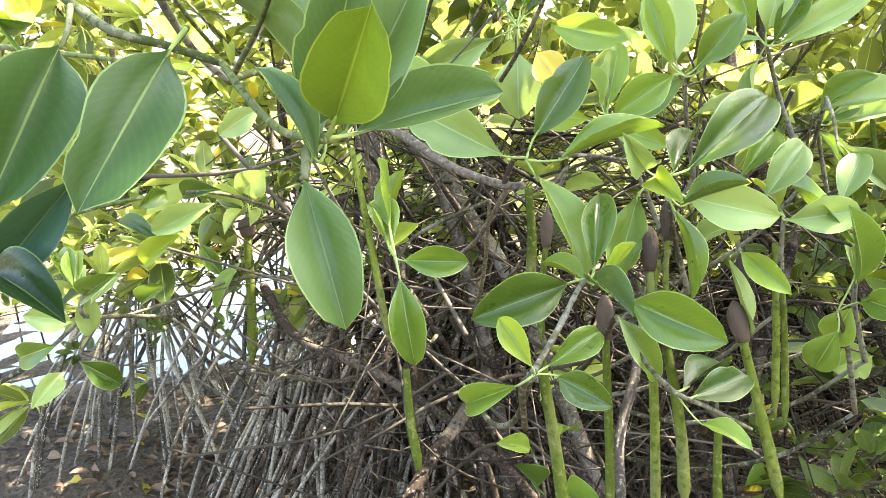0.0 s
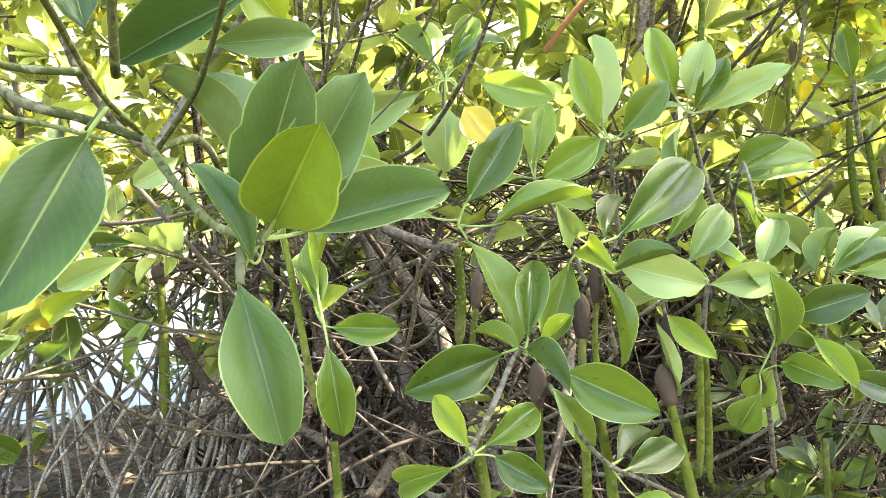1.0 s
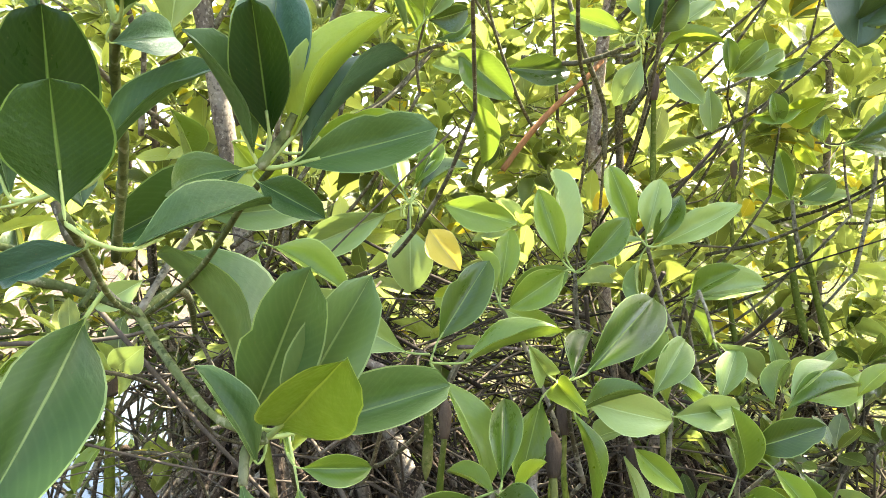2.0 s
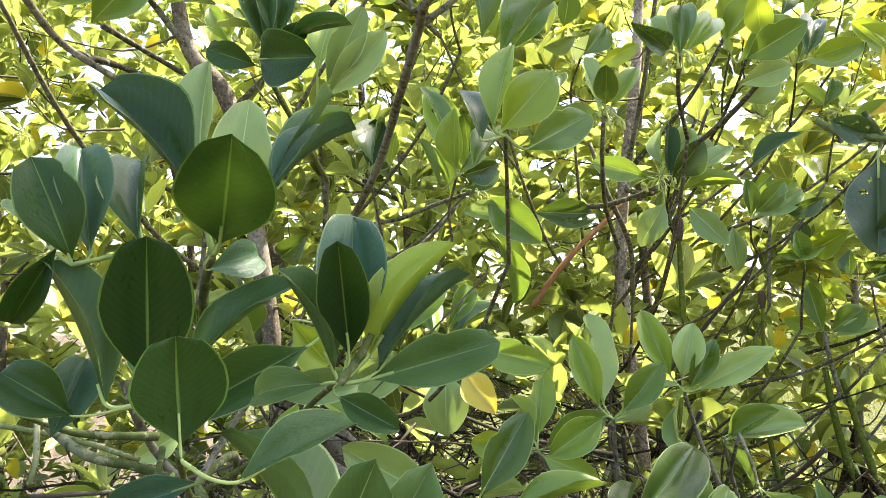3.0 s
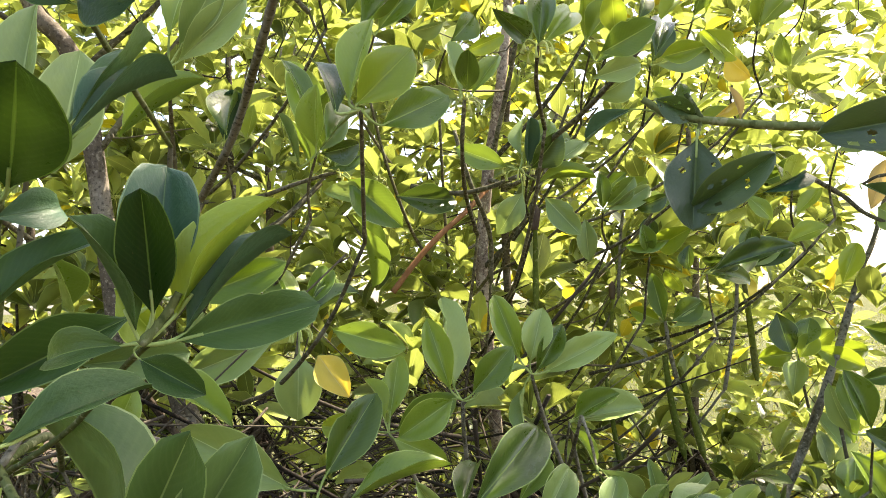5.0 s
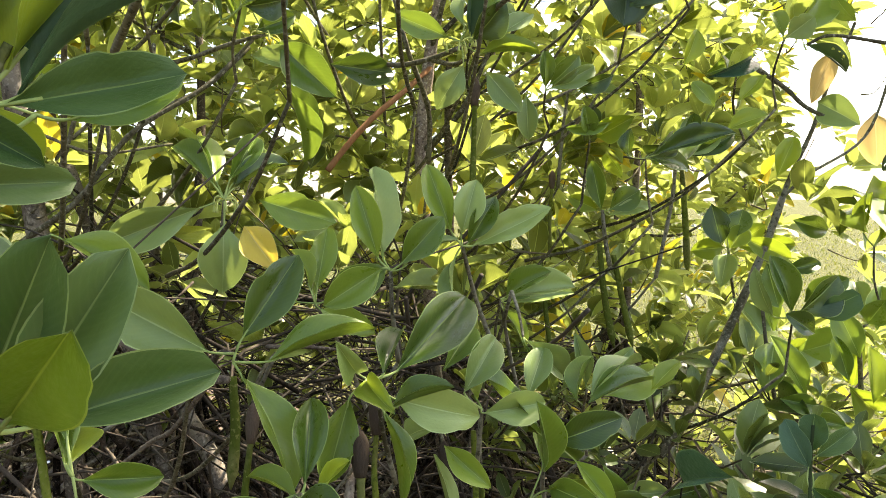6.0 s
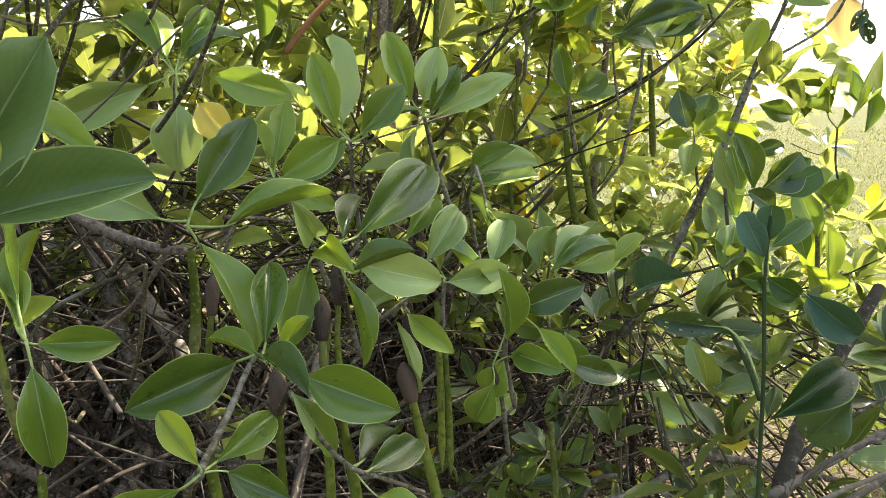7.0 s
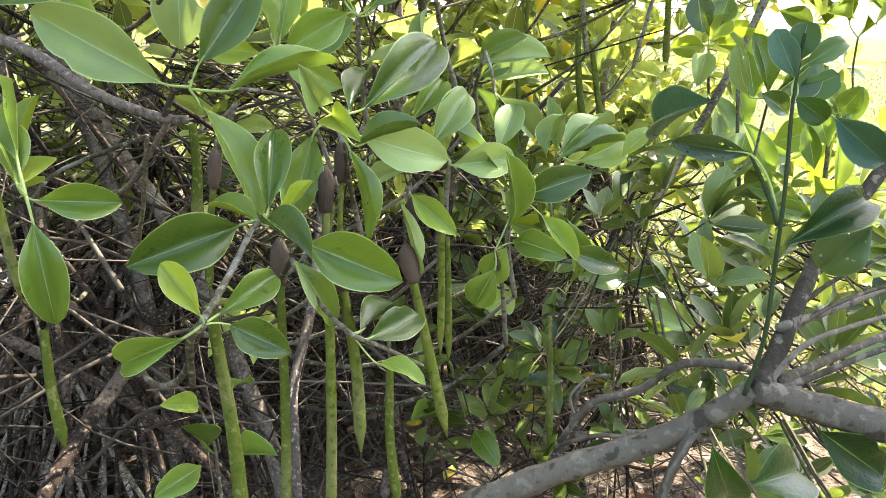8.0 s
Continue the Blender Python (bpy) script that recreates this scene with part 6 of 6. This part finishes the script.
b = branch((-0.040, 1.743, 2.325), 'high mangrove branch with one yellow leaf')
limb(b, (0.151, 1.840, 2.246), '')
twig(b, 0.0060, (0.151, 1.840, 2.246), (0.067, 1.788, 2.300), (-0.040, 1.743, 2.325), (-0.228, 1.762, 2.316), (-0.373, 1.828, 2.311))
leaf(b, (-0.193, 1.753, 2.354), (-0.093, 1.746, 2.339), 0.048, 114, 'yellow')
leaf(b, (-0.118, 1.740, 2.390), (-0.199, 1.741, 2.427), 0.056, -113, 'dark')
leaf(b, (-0.046, 1.740, 2.346), (0.032, 1.726, 2.388), 0.062, 117, 'young')
leaf(b, (0.057, 1.730, 2.346), (-0.015, 1.745, 2.297), 0.067, -116, 'young')
leaf(b, (-0.335, 1.770, 2.329), (-0.277, 1.748, 2.432), 0.059, 129, 'green')
leaf(b, (-0.347, 1.790, 2.217), (-0.392, 1.779, 2.308), 0.056, -102, 'green')
leaf(b, (-0.490, 1.786, 2.318), (-0.426, 1.769, 2.387), 0.054, 128, 'dark')
leaf(b, (-0.010, 1.727, 2.403), (0.071, 1.716, 2.425), 0.059, 118, 'green')
leaf(b, (-0.438, 1.764, 2.428), (-0.530, 1.765, 2.473), 0.067, -109, 'young')
leaf(b, (-0.546, 1.777, 2.407), (-0.624, 1.774, 2.472), 0.067, -102, 'green')

b = branch((0.930, 0.867, 1.608), 'dry shrivelled black leaves dangling from a thread-thin twig')
twig(b, 0.0016, (0.929, 0.880, 1.735), (0.930, 0.872, 1.660), (0.930, 0.867, 1.608), (0.924, 0.863, 1.545))
leaf(b, (0.924, 0.863, 1.545), (0.936, 0.855, 1.508), 0.019, 105, 'leathery')
leaf(b, (0.930, 0.861, 1.553), (0.911, 0.865, 1.525), 0.018, -61, 'leathery')
leaf(b, (0.929, 0.865, 1.586), (0.946, 0.857, 1.564), 0.016, 112, 'leathery')

b = branch((-0.097, 1.561, 1.570), 'dark bare forked mangrove branch with thin twigs')
limb(b, (-0.272, 1.717, 1.417), '')
twig(b, 0.0055, (-0.272, 1.717, 1.417), (-0.164, 1.631, 1.492), (-0.097, 1.561, 1.570), (-0.043, 1.547, 1.628), (0.069, 1.567, 1.706), (0.150, 1.599, 1.789))
twig(b, 0.0045, (-0.102, 1.577, 1.715), (-0.099, 1.568, 1.638), (-0.097, 1.561, 1.570))
twig(b, 0.0030, (-0.216, 1.609, 1.615), (-0.117, 1.569, 1.580), (0.009, 1.578, 1.600))
twig(b, 0.0038, (-0.020, 1.586, 1.781), (-0.028, 1.557, 1.678), (-0.050, 1.549, 1.623))
twig(b, 0.0045, (-0.144, 1.646, 1.710), (-0.164, 1.647, 1.644), (-0.196, 1.681, 1.556), (-0.251, 1.715, 1.474))
leaf(b, (-0.223, 1.620, 1.695), (-0.168, 1.550, 1.723), 0.058, 132, 'dark')

# -- thicket whorls --
b = branch((0.769, 1.472, 2.229), 'mangrove whorl of dark and yellow-green leaves')
limb(b, (0.829, 1.600, 2.147), '')
twig(b, 0.0028, (0.829, 1.600, 2.147), (0.791, 1.546, 2.188), (0.769, 1.472, 2.229))
leaf(b, (0.762, 1.470, 2.233), (0.689, 1.477, 2.287), 0.058, -142, 'dark')
leaf(b, (0.766, 1.462, 2.232), (0.794, 1.478, 2.334), 0.050, 53, 'dark')
leaf(b, (0.774, 1.470, 2.235), (0.844, 1.469, 2.323), 0.066, 119, 'green')

b = branch((0.736, 1.542, 2.081), 'mangrove whorl of upright green leaves in the sunlit thicket')
limb(b, (0.771, 1.683, 1.952), '')
twig(b, 0.0028, (0.771, 1.683, 1.952), (0.750, 1.623, 2.016), (0.736, 1.542, 2.081))
leaf(b, (0.723, 1.531, 2.099), (0.787, 1.493, 2.182), 0.068, 76, 'young')
leaf(b, (0.748, 1.541, 2.055), (0.894, 1.540, 2.138), 0.074, 73, 'green')
leaf(b, (0.724, 1.541, 2.100), (0.718, 1.528, 2.202), 0.045, 214, 'young')
leaf(b, (0.745, 1.553, 1.981), (0.829, 1.514, 2.022), 0.063, 138, 'pale')

b = branch((0.883, 1.547, 2.055), 'mangrove whorl of dark and yellow-green leaves')
limb(b, (0.930, 1.681, 1.952), '')
twig(b, 0.0028, (0.930, 1.681, 1.952), (0.913, 1.624, 2.003), (0.883, 1.547, 2.055))
leaf(b, (0.895, 1.546, 2.058), (1.030, 1.544, 2.098), 0.058, 124, 'pale')
leaf(b, (0.891, 1.553, 2.065), (0.928, 1.541, 2.158), 0.055, 101, 'dark')
leaf(b, (0.849, 1.529, 2.153), (0.891, 1.554, 2.241), 0.046, 75, 'dark')
leaf(b, (0.812, 1.536, 2.163), (0.827, 1.561, 2.248), 0.035, -15, 'dark')

b = branch((0.988, 1.534, 2.162), 'mangrove whorl of upright green leaves in the sunlit thicket')
limb(b, (1.036, 1.665, 2.075), '')
twig(b, 0.0028, (1.036, 1.665, 2.075), (1.011, 1.610, 2.118), (0.988, 1.534, 2.162))
leaf(b, (0.994, 1.538, 2.174), (1.006, 1.488, 2.277), 0.051, 162, 'green')
leaf(b, (1.020, 1.530, 2.180), (1.075, 1.533, 2.290), 0.043, 44, 'young')
leaf(b, (0.911, 1.549, 2.155), (0.979, 1.553, 2.231), 0.044, 46, 'young')
leaf(b, (1.099, 1.542, 2.063), (1.002, 1.534, 2.135), 0.059, -94, 'young')

b = branch((1.129, 1.499, 2.133), 'mangrove whorl of upright green leaves in the sunlit thicket')
limb(b, (1.229, 1.626, 2.027), '')
twig(b, 0.0028, (1.229, 1.626, 2.027), (1.169, 1.572, 2.080), (1.129, 1.499, 2.133))
leaf(b, (1.130, 1.501, 2.139), (1.147, 1.525, 2.218), 0.034, 12, 'dark')
leaf(b, (1.132, 1.493, 2.138), (1.222, 1.490, 2.233), 0.064, 56, 'young')
leaf(b, (1.130, 1.497, 2.140), (1.131, 1.458, 2.221), 0.035, 113, 'young')
leaf(b, (1.184, 1.491, 2.129), (1.211, 1.507, 2.056), 0.039, 175, 'green')

b = branch((0.405, 1.510, 2.065), 'mangrove whorl of dark and yellow-green leaves')
limb(b, (0.415, 1.644, 1.988), '')
twig(b, 0.0028, (0.415, 1.644, 1.988), (0.401, 1.587, 2.027), (0.405, 1.510, 2.065))
leaf(b, (0.412, 1.517, 2.073), (0.471, 1.527, 2.136), 0.055, 100, 'dark')
leaf(b, (0.331, 1.519, 2.091), (0.388, 1.480, 2.093), 0.036, 147, 'pale')
leaf(b, (0.436, 1.517, 2.049), (0.521, 1.501, 2.088), 0.037, 130, 'young')
leaf(b, (0.374, 1.512, 2.131), (0.381, 1.471, 2.188), 0.050, 182, 'green')

b = branch((0.241, 1.434, 2.045), 'mangrove whorl of upright green leaves in the sunlit thicket')
limb(b, (0.248, 1.569, 1.969), '')
twig(b, 0.0028, (0.248, 1.569, 1.969), (0.235, 1.511, 2.007), (0.241, 1.434, 2.045))
leaf(b, (0.249, 1.439, 2.056), (0.327, 1.409, 2.154), 0.065, 91, 'green')
leaf(b, (0.216, 1.428, 2.064), (0.273, 1.398, 2.156), 0.067, 152, 'young')
leaf(b, (0.226, 1.440, 2.080), (0.212, 1.439, 2.162), 0.040, -127, 'young')

b = branch((0.553, 1.473, 1.797), 'mangrove whorl of dark and yellow-green leaves')
limb(b, (0.609, 1.607, 1.690), '')
twig(b, 0.0028, (0.609, 1.607, 1.690), (0.574, 1.550, 1.743), (0.553, 1.473, 1.797))
leaf(b, (0.556, 1.466, 1.802), (0.607, 1.422, 1.865), 0.062, 135, 'dark')
leaf(b, (0.554, 1.474, 1.806), (0.546, 1.443, 1.900), 0.036, 207, 'bluish')
leaf(b, (0.609, 1.454, 1.815), (0.681, 1.471, 1.859), 0.041, 59, 'pale')

b = branch((0.955, 1.536, 1.940), 'mangrove shoot with a few oval green leaves')
limb(b, (0.999, 1.673, 1.819), '')
twig(b, 0.0028, (0.999, 1.673, 1.819), (0.981, 1.615, 1.879), (0.955, 1.536, 1.940))
leaf(b, (0.937, 1.534, 1.949), (0.895, 1.564, 2.010), 0.030, -70, 'young')
leaf(b, (0.977, 1.546, 1.907), (1.076, 1.529, 1.967), 0.037, 58, 'young')
leaf(b, (0.921, 1.531, 1.952), (0.962, 1.551, 2.022), 0.035, 68, 'dark')
leaf(b, (1.085, 1.542, 1.797), (1.117, 1.531, 1.877), 0.047, 101, 'young')

b = branch((0.122, 1.314, 2.127), 'mangrove shoot with a few oval green leaves')
limb(b, (0.152, 1.444, 2.057), '')
twig(b, 0.0028, (0.152, 1.444, 2.057), (0.134, 1.389, 2.092), (0.122, 1.314, 2.127))
leaf(b, (0.122, 1.321, 2.137), (0.105, 1.294, 2.208), 0.041, -131, 'dark')
leaf(b, (0.176, 1.317, 2.036), (0.164, 1.303, 2.169), 0.062, -113, 'dark')
leaf(b, (-0.107, 1.356, 2.062), (-0.096, 1.360, 2.119), 0.053, 47, 'young')

b = branch((0.118, 1.311, 1.789), 'mangrove whorl of dark and yellow-green leaves')
limb(b, (0.117, 1.449, 1.696), '')
twig(b, 0.0028, (0.117, 1.449, 1.696), (0.109, 1.390, 1.742), (0.118, 1.311, 1.789))
leaf(b, (0.118, 1.314, 1.799), (0.114, 1.269, 1.895), 0.054, 150, 'green')
leaf(b, (0.107, 1.301, 1.842), (0.070, 1.323, 1.961), 0.041, -34, 'dark')
leaf(b, (0.090, 1.313, 1.768), (0.058, 1.339, 1.865), 0.018, -45, 'pale')
leaf(b, (0.122, 1.307, 1.793), (0.172, 1.308, 1.854), 0.028, 107, 'pale')
leaf(b, (0.124, 1.308, 1.790), (0.193, 1.320, 1.808), 0.043, 122, 'dark')

b = branch((-0.032, 1.349, 1.807), 'mangrove shoot with a few oval green leaves')
limb(b, (-0.013, 1.487, 1.705), '')
twig(b, 0.0028, (-0.013, 1.487, 1.705), (-0.021, 1.428, 1.756), (-0.032, 1.349, 1.807))
leaf(b, (-0.031, 1.339, 1.813), (-0.021, 1.307, 1.893), 0.050, 198, 'bluish')
leaf(b, (0.005, 1.336, 1.815), (0.019, 1.334, 1.875), 0.034, 69, 'young')

b = branch((0.730, 1.508, 1.719), 'mangrove whorl of dark and yellow-green leaves')
limb(b, (0.792, 1.616, 1.655), '')
twig(b, 0.0028, (0.792, 1.616, 1.655), (0.758, 1.572, 1.687), (0.730, 1.508, 1.719))
leaf(b, (0.735, 1.500, 1.722), (0.841, 1.498, 1.774), 0.039, 101, 'pale')
leaf(b, (0.739, 1.507, 1.732), (0.790, 1.472, 1.786), 0.049, 117, 'dark')
leaf(b, (0.730, 1.508, 1.726), (0.726, 1.505, 1.801), 0.034, -11, 'dark')
leaf(b, (0.866, 1.468, 1.753), (0.804, 1.500, 1.725), 0.038, -117, 'dark')

b = branch((0.941, 1.468, 1.583), 'mangrove whorl of dark and yellow-green leaves')
limb(b, (1.027, 1.569, 1.445), '')
twig(b, 0.0028, (1.027, 1.569, 1.445), (0.986, 1.528, 1.514), (0.941, 1.468, 1.583))
leaf(b, (0.949, 1.471, 1.588), (1.028, 1.488, 1.640), 0.050, 99, 'dark')
leaf(b, (0.905, 1.474, 1.589), (0.907, 1.477, 1.646), 0.041, -62, 'dark')
leaf(b, (1.022, 1.434, 1.615), (1.017, 1.413, 1.674), 0.034, 181, 'dark')
leaf(b, (0.952, 1.458, 1.588), (1.105, 1.388, 1.638), 0.055, 60, 'dark')
leaf(b, (0.950, 1.468, 1.582), (1.056, 1.468, 1.569), 0.047, 68, 'dark')

b = branch((0.829, 1.501, 1.623), 'mangrove shoot with a few oval green leaves')
limb(b, (0.872, 1.615, 1.490), '')
twig(b, 0.0028, (0.872, 1.615, 1.490), (0.854, 1.568, 1.557), (0.829, 1.501, 1.623))
leaf(b, (0.827, 1.499, 1.628), (0.809, 1.487, 1.690), 0.037, -138, 'dark')
leaf(b, (0.872, 1.485, 1.658), (0.784, 1.520, 1.645), 0.025, -114, 'green')
leaf(b, (0.890, 1.474, 1.542), (0.848, 1.469, 1.595), 0.033, -153, 'young')

b = branch((1.230, 1.399, 1.833), 'mangrove whorl of upright green leaves in the sunlit thicket')
limb(b, (1.305, 1.503, 1.705), '')
twig(b, 0.0028, (1.305, 1.503, 1.705), (1.258, 1.461, 1.769), (1.230, 1.399, 1.833))
leaf(b, (1.241, 1.401, 1.843), (1.359, 1.409, 1.963), 0.067, 96, 'green')
leaf(b, (1.235, 1.398, 1.837), (1.272, 1.361, 1.875), 0.056, 115, 'pale')
leaf(b, (1.227, 1.398, 1.837), (1.240, 1.442, 1.905), 0.035, -9, 'young')
leaf(b, (1.376, 1.353, 1.870), (1.325, 1.368, 1.921), 0.042, -150, 'green')

b = branch((1.037, 1.475, 1.995), 'thin twig with ageing yellow and orange leaves')
limb(b, (1.123, 1.576, 1.933), '')
twig(b, 0.0028, (1.123, 1.576, 1.933), (1.075, 1.536, 1.964), (1.037, 1.475, 1.995))
leaf(b, (1.030, 1.478, 2.063), (1.060, 1.444, 2.003), 0.060, 125, 'yellow')
leaf(b, (0.989, 1.489, 1.918), (1.087, 1.510, 1.978), 0.033, 92, 'yellow')
leaf(b, (1.048, 1.469, 1.914), (1.020, 1.460, 1.989), 0.018, -120, 'orange')

b = branch((1.120, 1.412, 1.755), 'mangrove shoot with a few oval green leaves')
limb(b, (1.223, 1.508, 1.631), '')
twig(b, 0.0028, (1.223, 1.508, 1.631), (1.162, 1.470, 1.693), (1.120, 1.412, 1.755))
leaf(b, (1.064, 1.432, 1.750), (1.192, 1.434, 1.798), 0.030, 99, 'bluish')
leaf(b, (1.122, 1.407, 1.700), (1.191, 1.412, 1.757), 0.038, 45, 'young')
leaf(b, (1.101, 1.418, 1.641), (1.170, 1.372, 1.673), 0.047, 63, 'young')
leaf(b, (1.078, 1.424, 1.689), (1.037, 1.443, 1.744), 0.037, -89, 'green')

b = branch((0.499, 1.103, 1.288), 'mangrove whorl of upright green leaves in the sunlit thicket')
limb(b, (0.530, 1.218, 1.344), '')
twig(b, 0.0028, (0.530, 1.218, 1.344), (0.521, 1.170, 1.316), (0.499, 1.103, 1.288))
leaf(b, (0.500, 1.095, 1.285), (0.576, 1.121, 1.223), 0.042, 91, 'pale')
leaf(b, (0.496, 1.093, 1.283), (0.540, 1.133, 1.195), 0.019, 130, 'green')

b = branch((0.629, 1.148, 1.193), 'mangrove whorl of dark and yellow-green leaves')
limb(b, (0.690, 1.257, 1.046), '')
twig(b, 0.0028, (0.690, 1.257, 1.046), (0.656, 1.213, 1.120), (0.629, 1.148, 1.193))
leaf(b, (0.636, 1.149, 1.198), (0.710, 1.141, 1.254), 0.037, 80, 'pale')
leaf(b, (0.629, 1.152, 1.199), (0.610, 1.147, 1.281), 0.026, -117, 'pale')
leaf(b, (0.626, 1.146, 1.198), (0.646, 1.191, 1.232), 0.020, 7, 'dark')
leaf(b, (0.664, 1.148, 1.179), (0.768, 1.162, 1.213), 0.052, 86, 'green')
leaf(b, (0.723, 1.113, 1.189), (0.778, 1.116, 1.237), 0.032, 34, 'young')

b = branch((0.555, 1.326, 1.318), 'mangrove shoot with a few oval green leaves')
limb(b, (0.603, 1.438, 1.168), '')
twig(b, 0.0028, (0.603, 1.438, 1.168), (0.572, 1.392, 1.243), (0.555, 1.326, 1.318))
leaf(b, (0.569, 1.330, 1.319), (0.704, 1.327, 1.338), 0.056, 49, 'pale')
leaf(b, (0.563, 1.326, 1.322), (0.629, 1.283, 1.372), 0.044, 59, 'dark')

b = branch((1.111, 1.233, 1.273), 'mangrove whorl of dark and yellow-green leaves')
limb(b, (1.190, 1.336, 1.141), '')
twig(b, 0.0028, (1.190, 1.336, 1.141), (1.159, 1.294, 1.207), (1.111, 1.233, 1.273))
leaf(b, (1.113, 1.226, 1.280), (1.190, 1.199, 1.348), 0.071, 103, 'dark')
leaf(b, (1.107, 1.233, 1.283), (1.079, 1.252, 1.390), 0.049, -72, 'dark')
leaf(b, (1.148, 1.217, 1.274), (1.206, 1.173, 1.320), 0.058, 114, 'bluish')
leaf(b, (1.145, 1.215, 1.242), (1.084, 1.218, 1.282), 0.044, -82, 'dark')
leaf(b, (1.076, 1.245, 1.274), (1.020, 1.237, 1.361), 0.034, -161, 'pale')

b = branch((1.534, 1.440, 1.390), 'mangrove whorl of upright green leaves in the sunlit thicket')
limb(b, (1.634, 1.503, 1.224), '')
twig(b, 0.0028, (1.634, 1.503, 1.224), (1.582, 1.481, 1.307), (1.534, 1.440, 1.390))
leaf(b, (1.512, 1.449, 1.420), (1.519, 1.437, 1.515), 0.042, 72, 'young')
leaf(b, (1.561, 1.445, 1.426), (1.563, 1.432, 1.525), 0.045, 158, 'green')
leaf(b, (1.548, 1.444, 1.398), (1.677, 1.459, 1.489), 0.053, 30, 'young')
leaf(b, (1.584, 1.409, 1.380), (1.619, 1.421, 1.477), 0.037, 48, 'green')

# ==== end of branches ====

# ==== leaf litter and grass ====
rng = random.Random(5)
litter = Crown()
for n in range(700):
    x, y = rng.uniform(-2.2, 2.2), rng.uniform(1.2, 4.0)
    a = rng.uniform(0, 6.283)
    p = Vector((x, y, ground_height(x, y) + 0.008))
    d = Vector((math.cos(a), math.sin(a), rng.uniform(-0.05, 0.25))) * rng.uniform(0.05, 0.1)
    litter.blade(p, p + d, d.length * 0.42, rng.uniform(-40, 40), rng.choice((0,) * 11 + (1,)), rng.uniform(-0.2, 0.3), 0.3)
for n in range(900):
    x, y = rng.uniform(-1.7, 0.3), rng.uniform(1.5, 2.9)
    a = rng.uniform(0, 6.283)
    p = Vector((x, y, ground_height(x, y) + rng.uniform(0.004, 0.016)))
    d = Vector((math.cos(a), math.sin(a), rng.uniform(-0.05, 0.35))) * rng.uniform(0.025, 0.08)
    litter.blade(p, p + d, d.length * rng.uniform(0.2, 0.5), rng.uniform(-60, 60), 0, rng.uniform(-0.3, 0.4), 0.3)
BROWN_LEAF = leaf_material("dead_leaf", (0.06, 0.035, 0.020), (0.20, 0.12, 0.07), (0.30, 0.20, 0.12), 0.7, 0.1, (0.3, 0.15, 0.05), 0.3, True)
tagged(litter.put("leaf_litter", None, (BROWN_LEAF, CROWN_YELLOW)), "brown and yellow fallen leaves on the mud", "leaf litter")

field = Crown()
for n in range(36000):
    far = 3.0 + 30 * rng.random() ** 2
    a = radians(rng.uniform(-4, 62))
    x, y = far * math.sin(a), far * math.cos(a)
    if x + 0.45 * y < 3.4 + rng.uniform(-0.6, 0.8):
        continue
    p = Vector((x, y, ground_height(x, y)))
    tall = rng.uniform(0.02, 0.06) * (1 + 0.03 * far)
    d = Vector((rng.gauss(0, 0.4), rng.gauss(0, 0.4), 1)).normalized() * tall
    field.blade(p, p + d, rng.uniform(0.005, 0.010) * (1 + 0.12 * far), rng.uniform(-90, 90), 0, 0.3, 0.1)
GRASS = leaf_material("grass_blade", (0.012, 0.022, 0.003), (0.165, 0.160, 0.042), (0.30, 0.28, 0.12), 0.5, 0.35, (0.3, 0.34, 0.05), 0.1, True)
tagged(field.put("grass", None, (GRASS,)), "sunlit rough yellow-green grass on open ground", "grass")
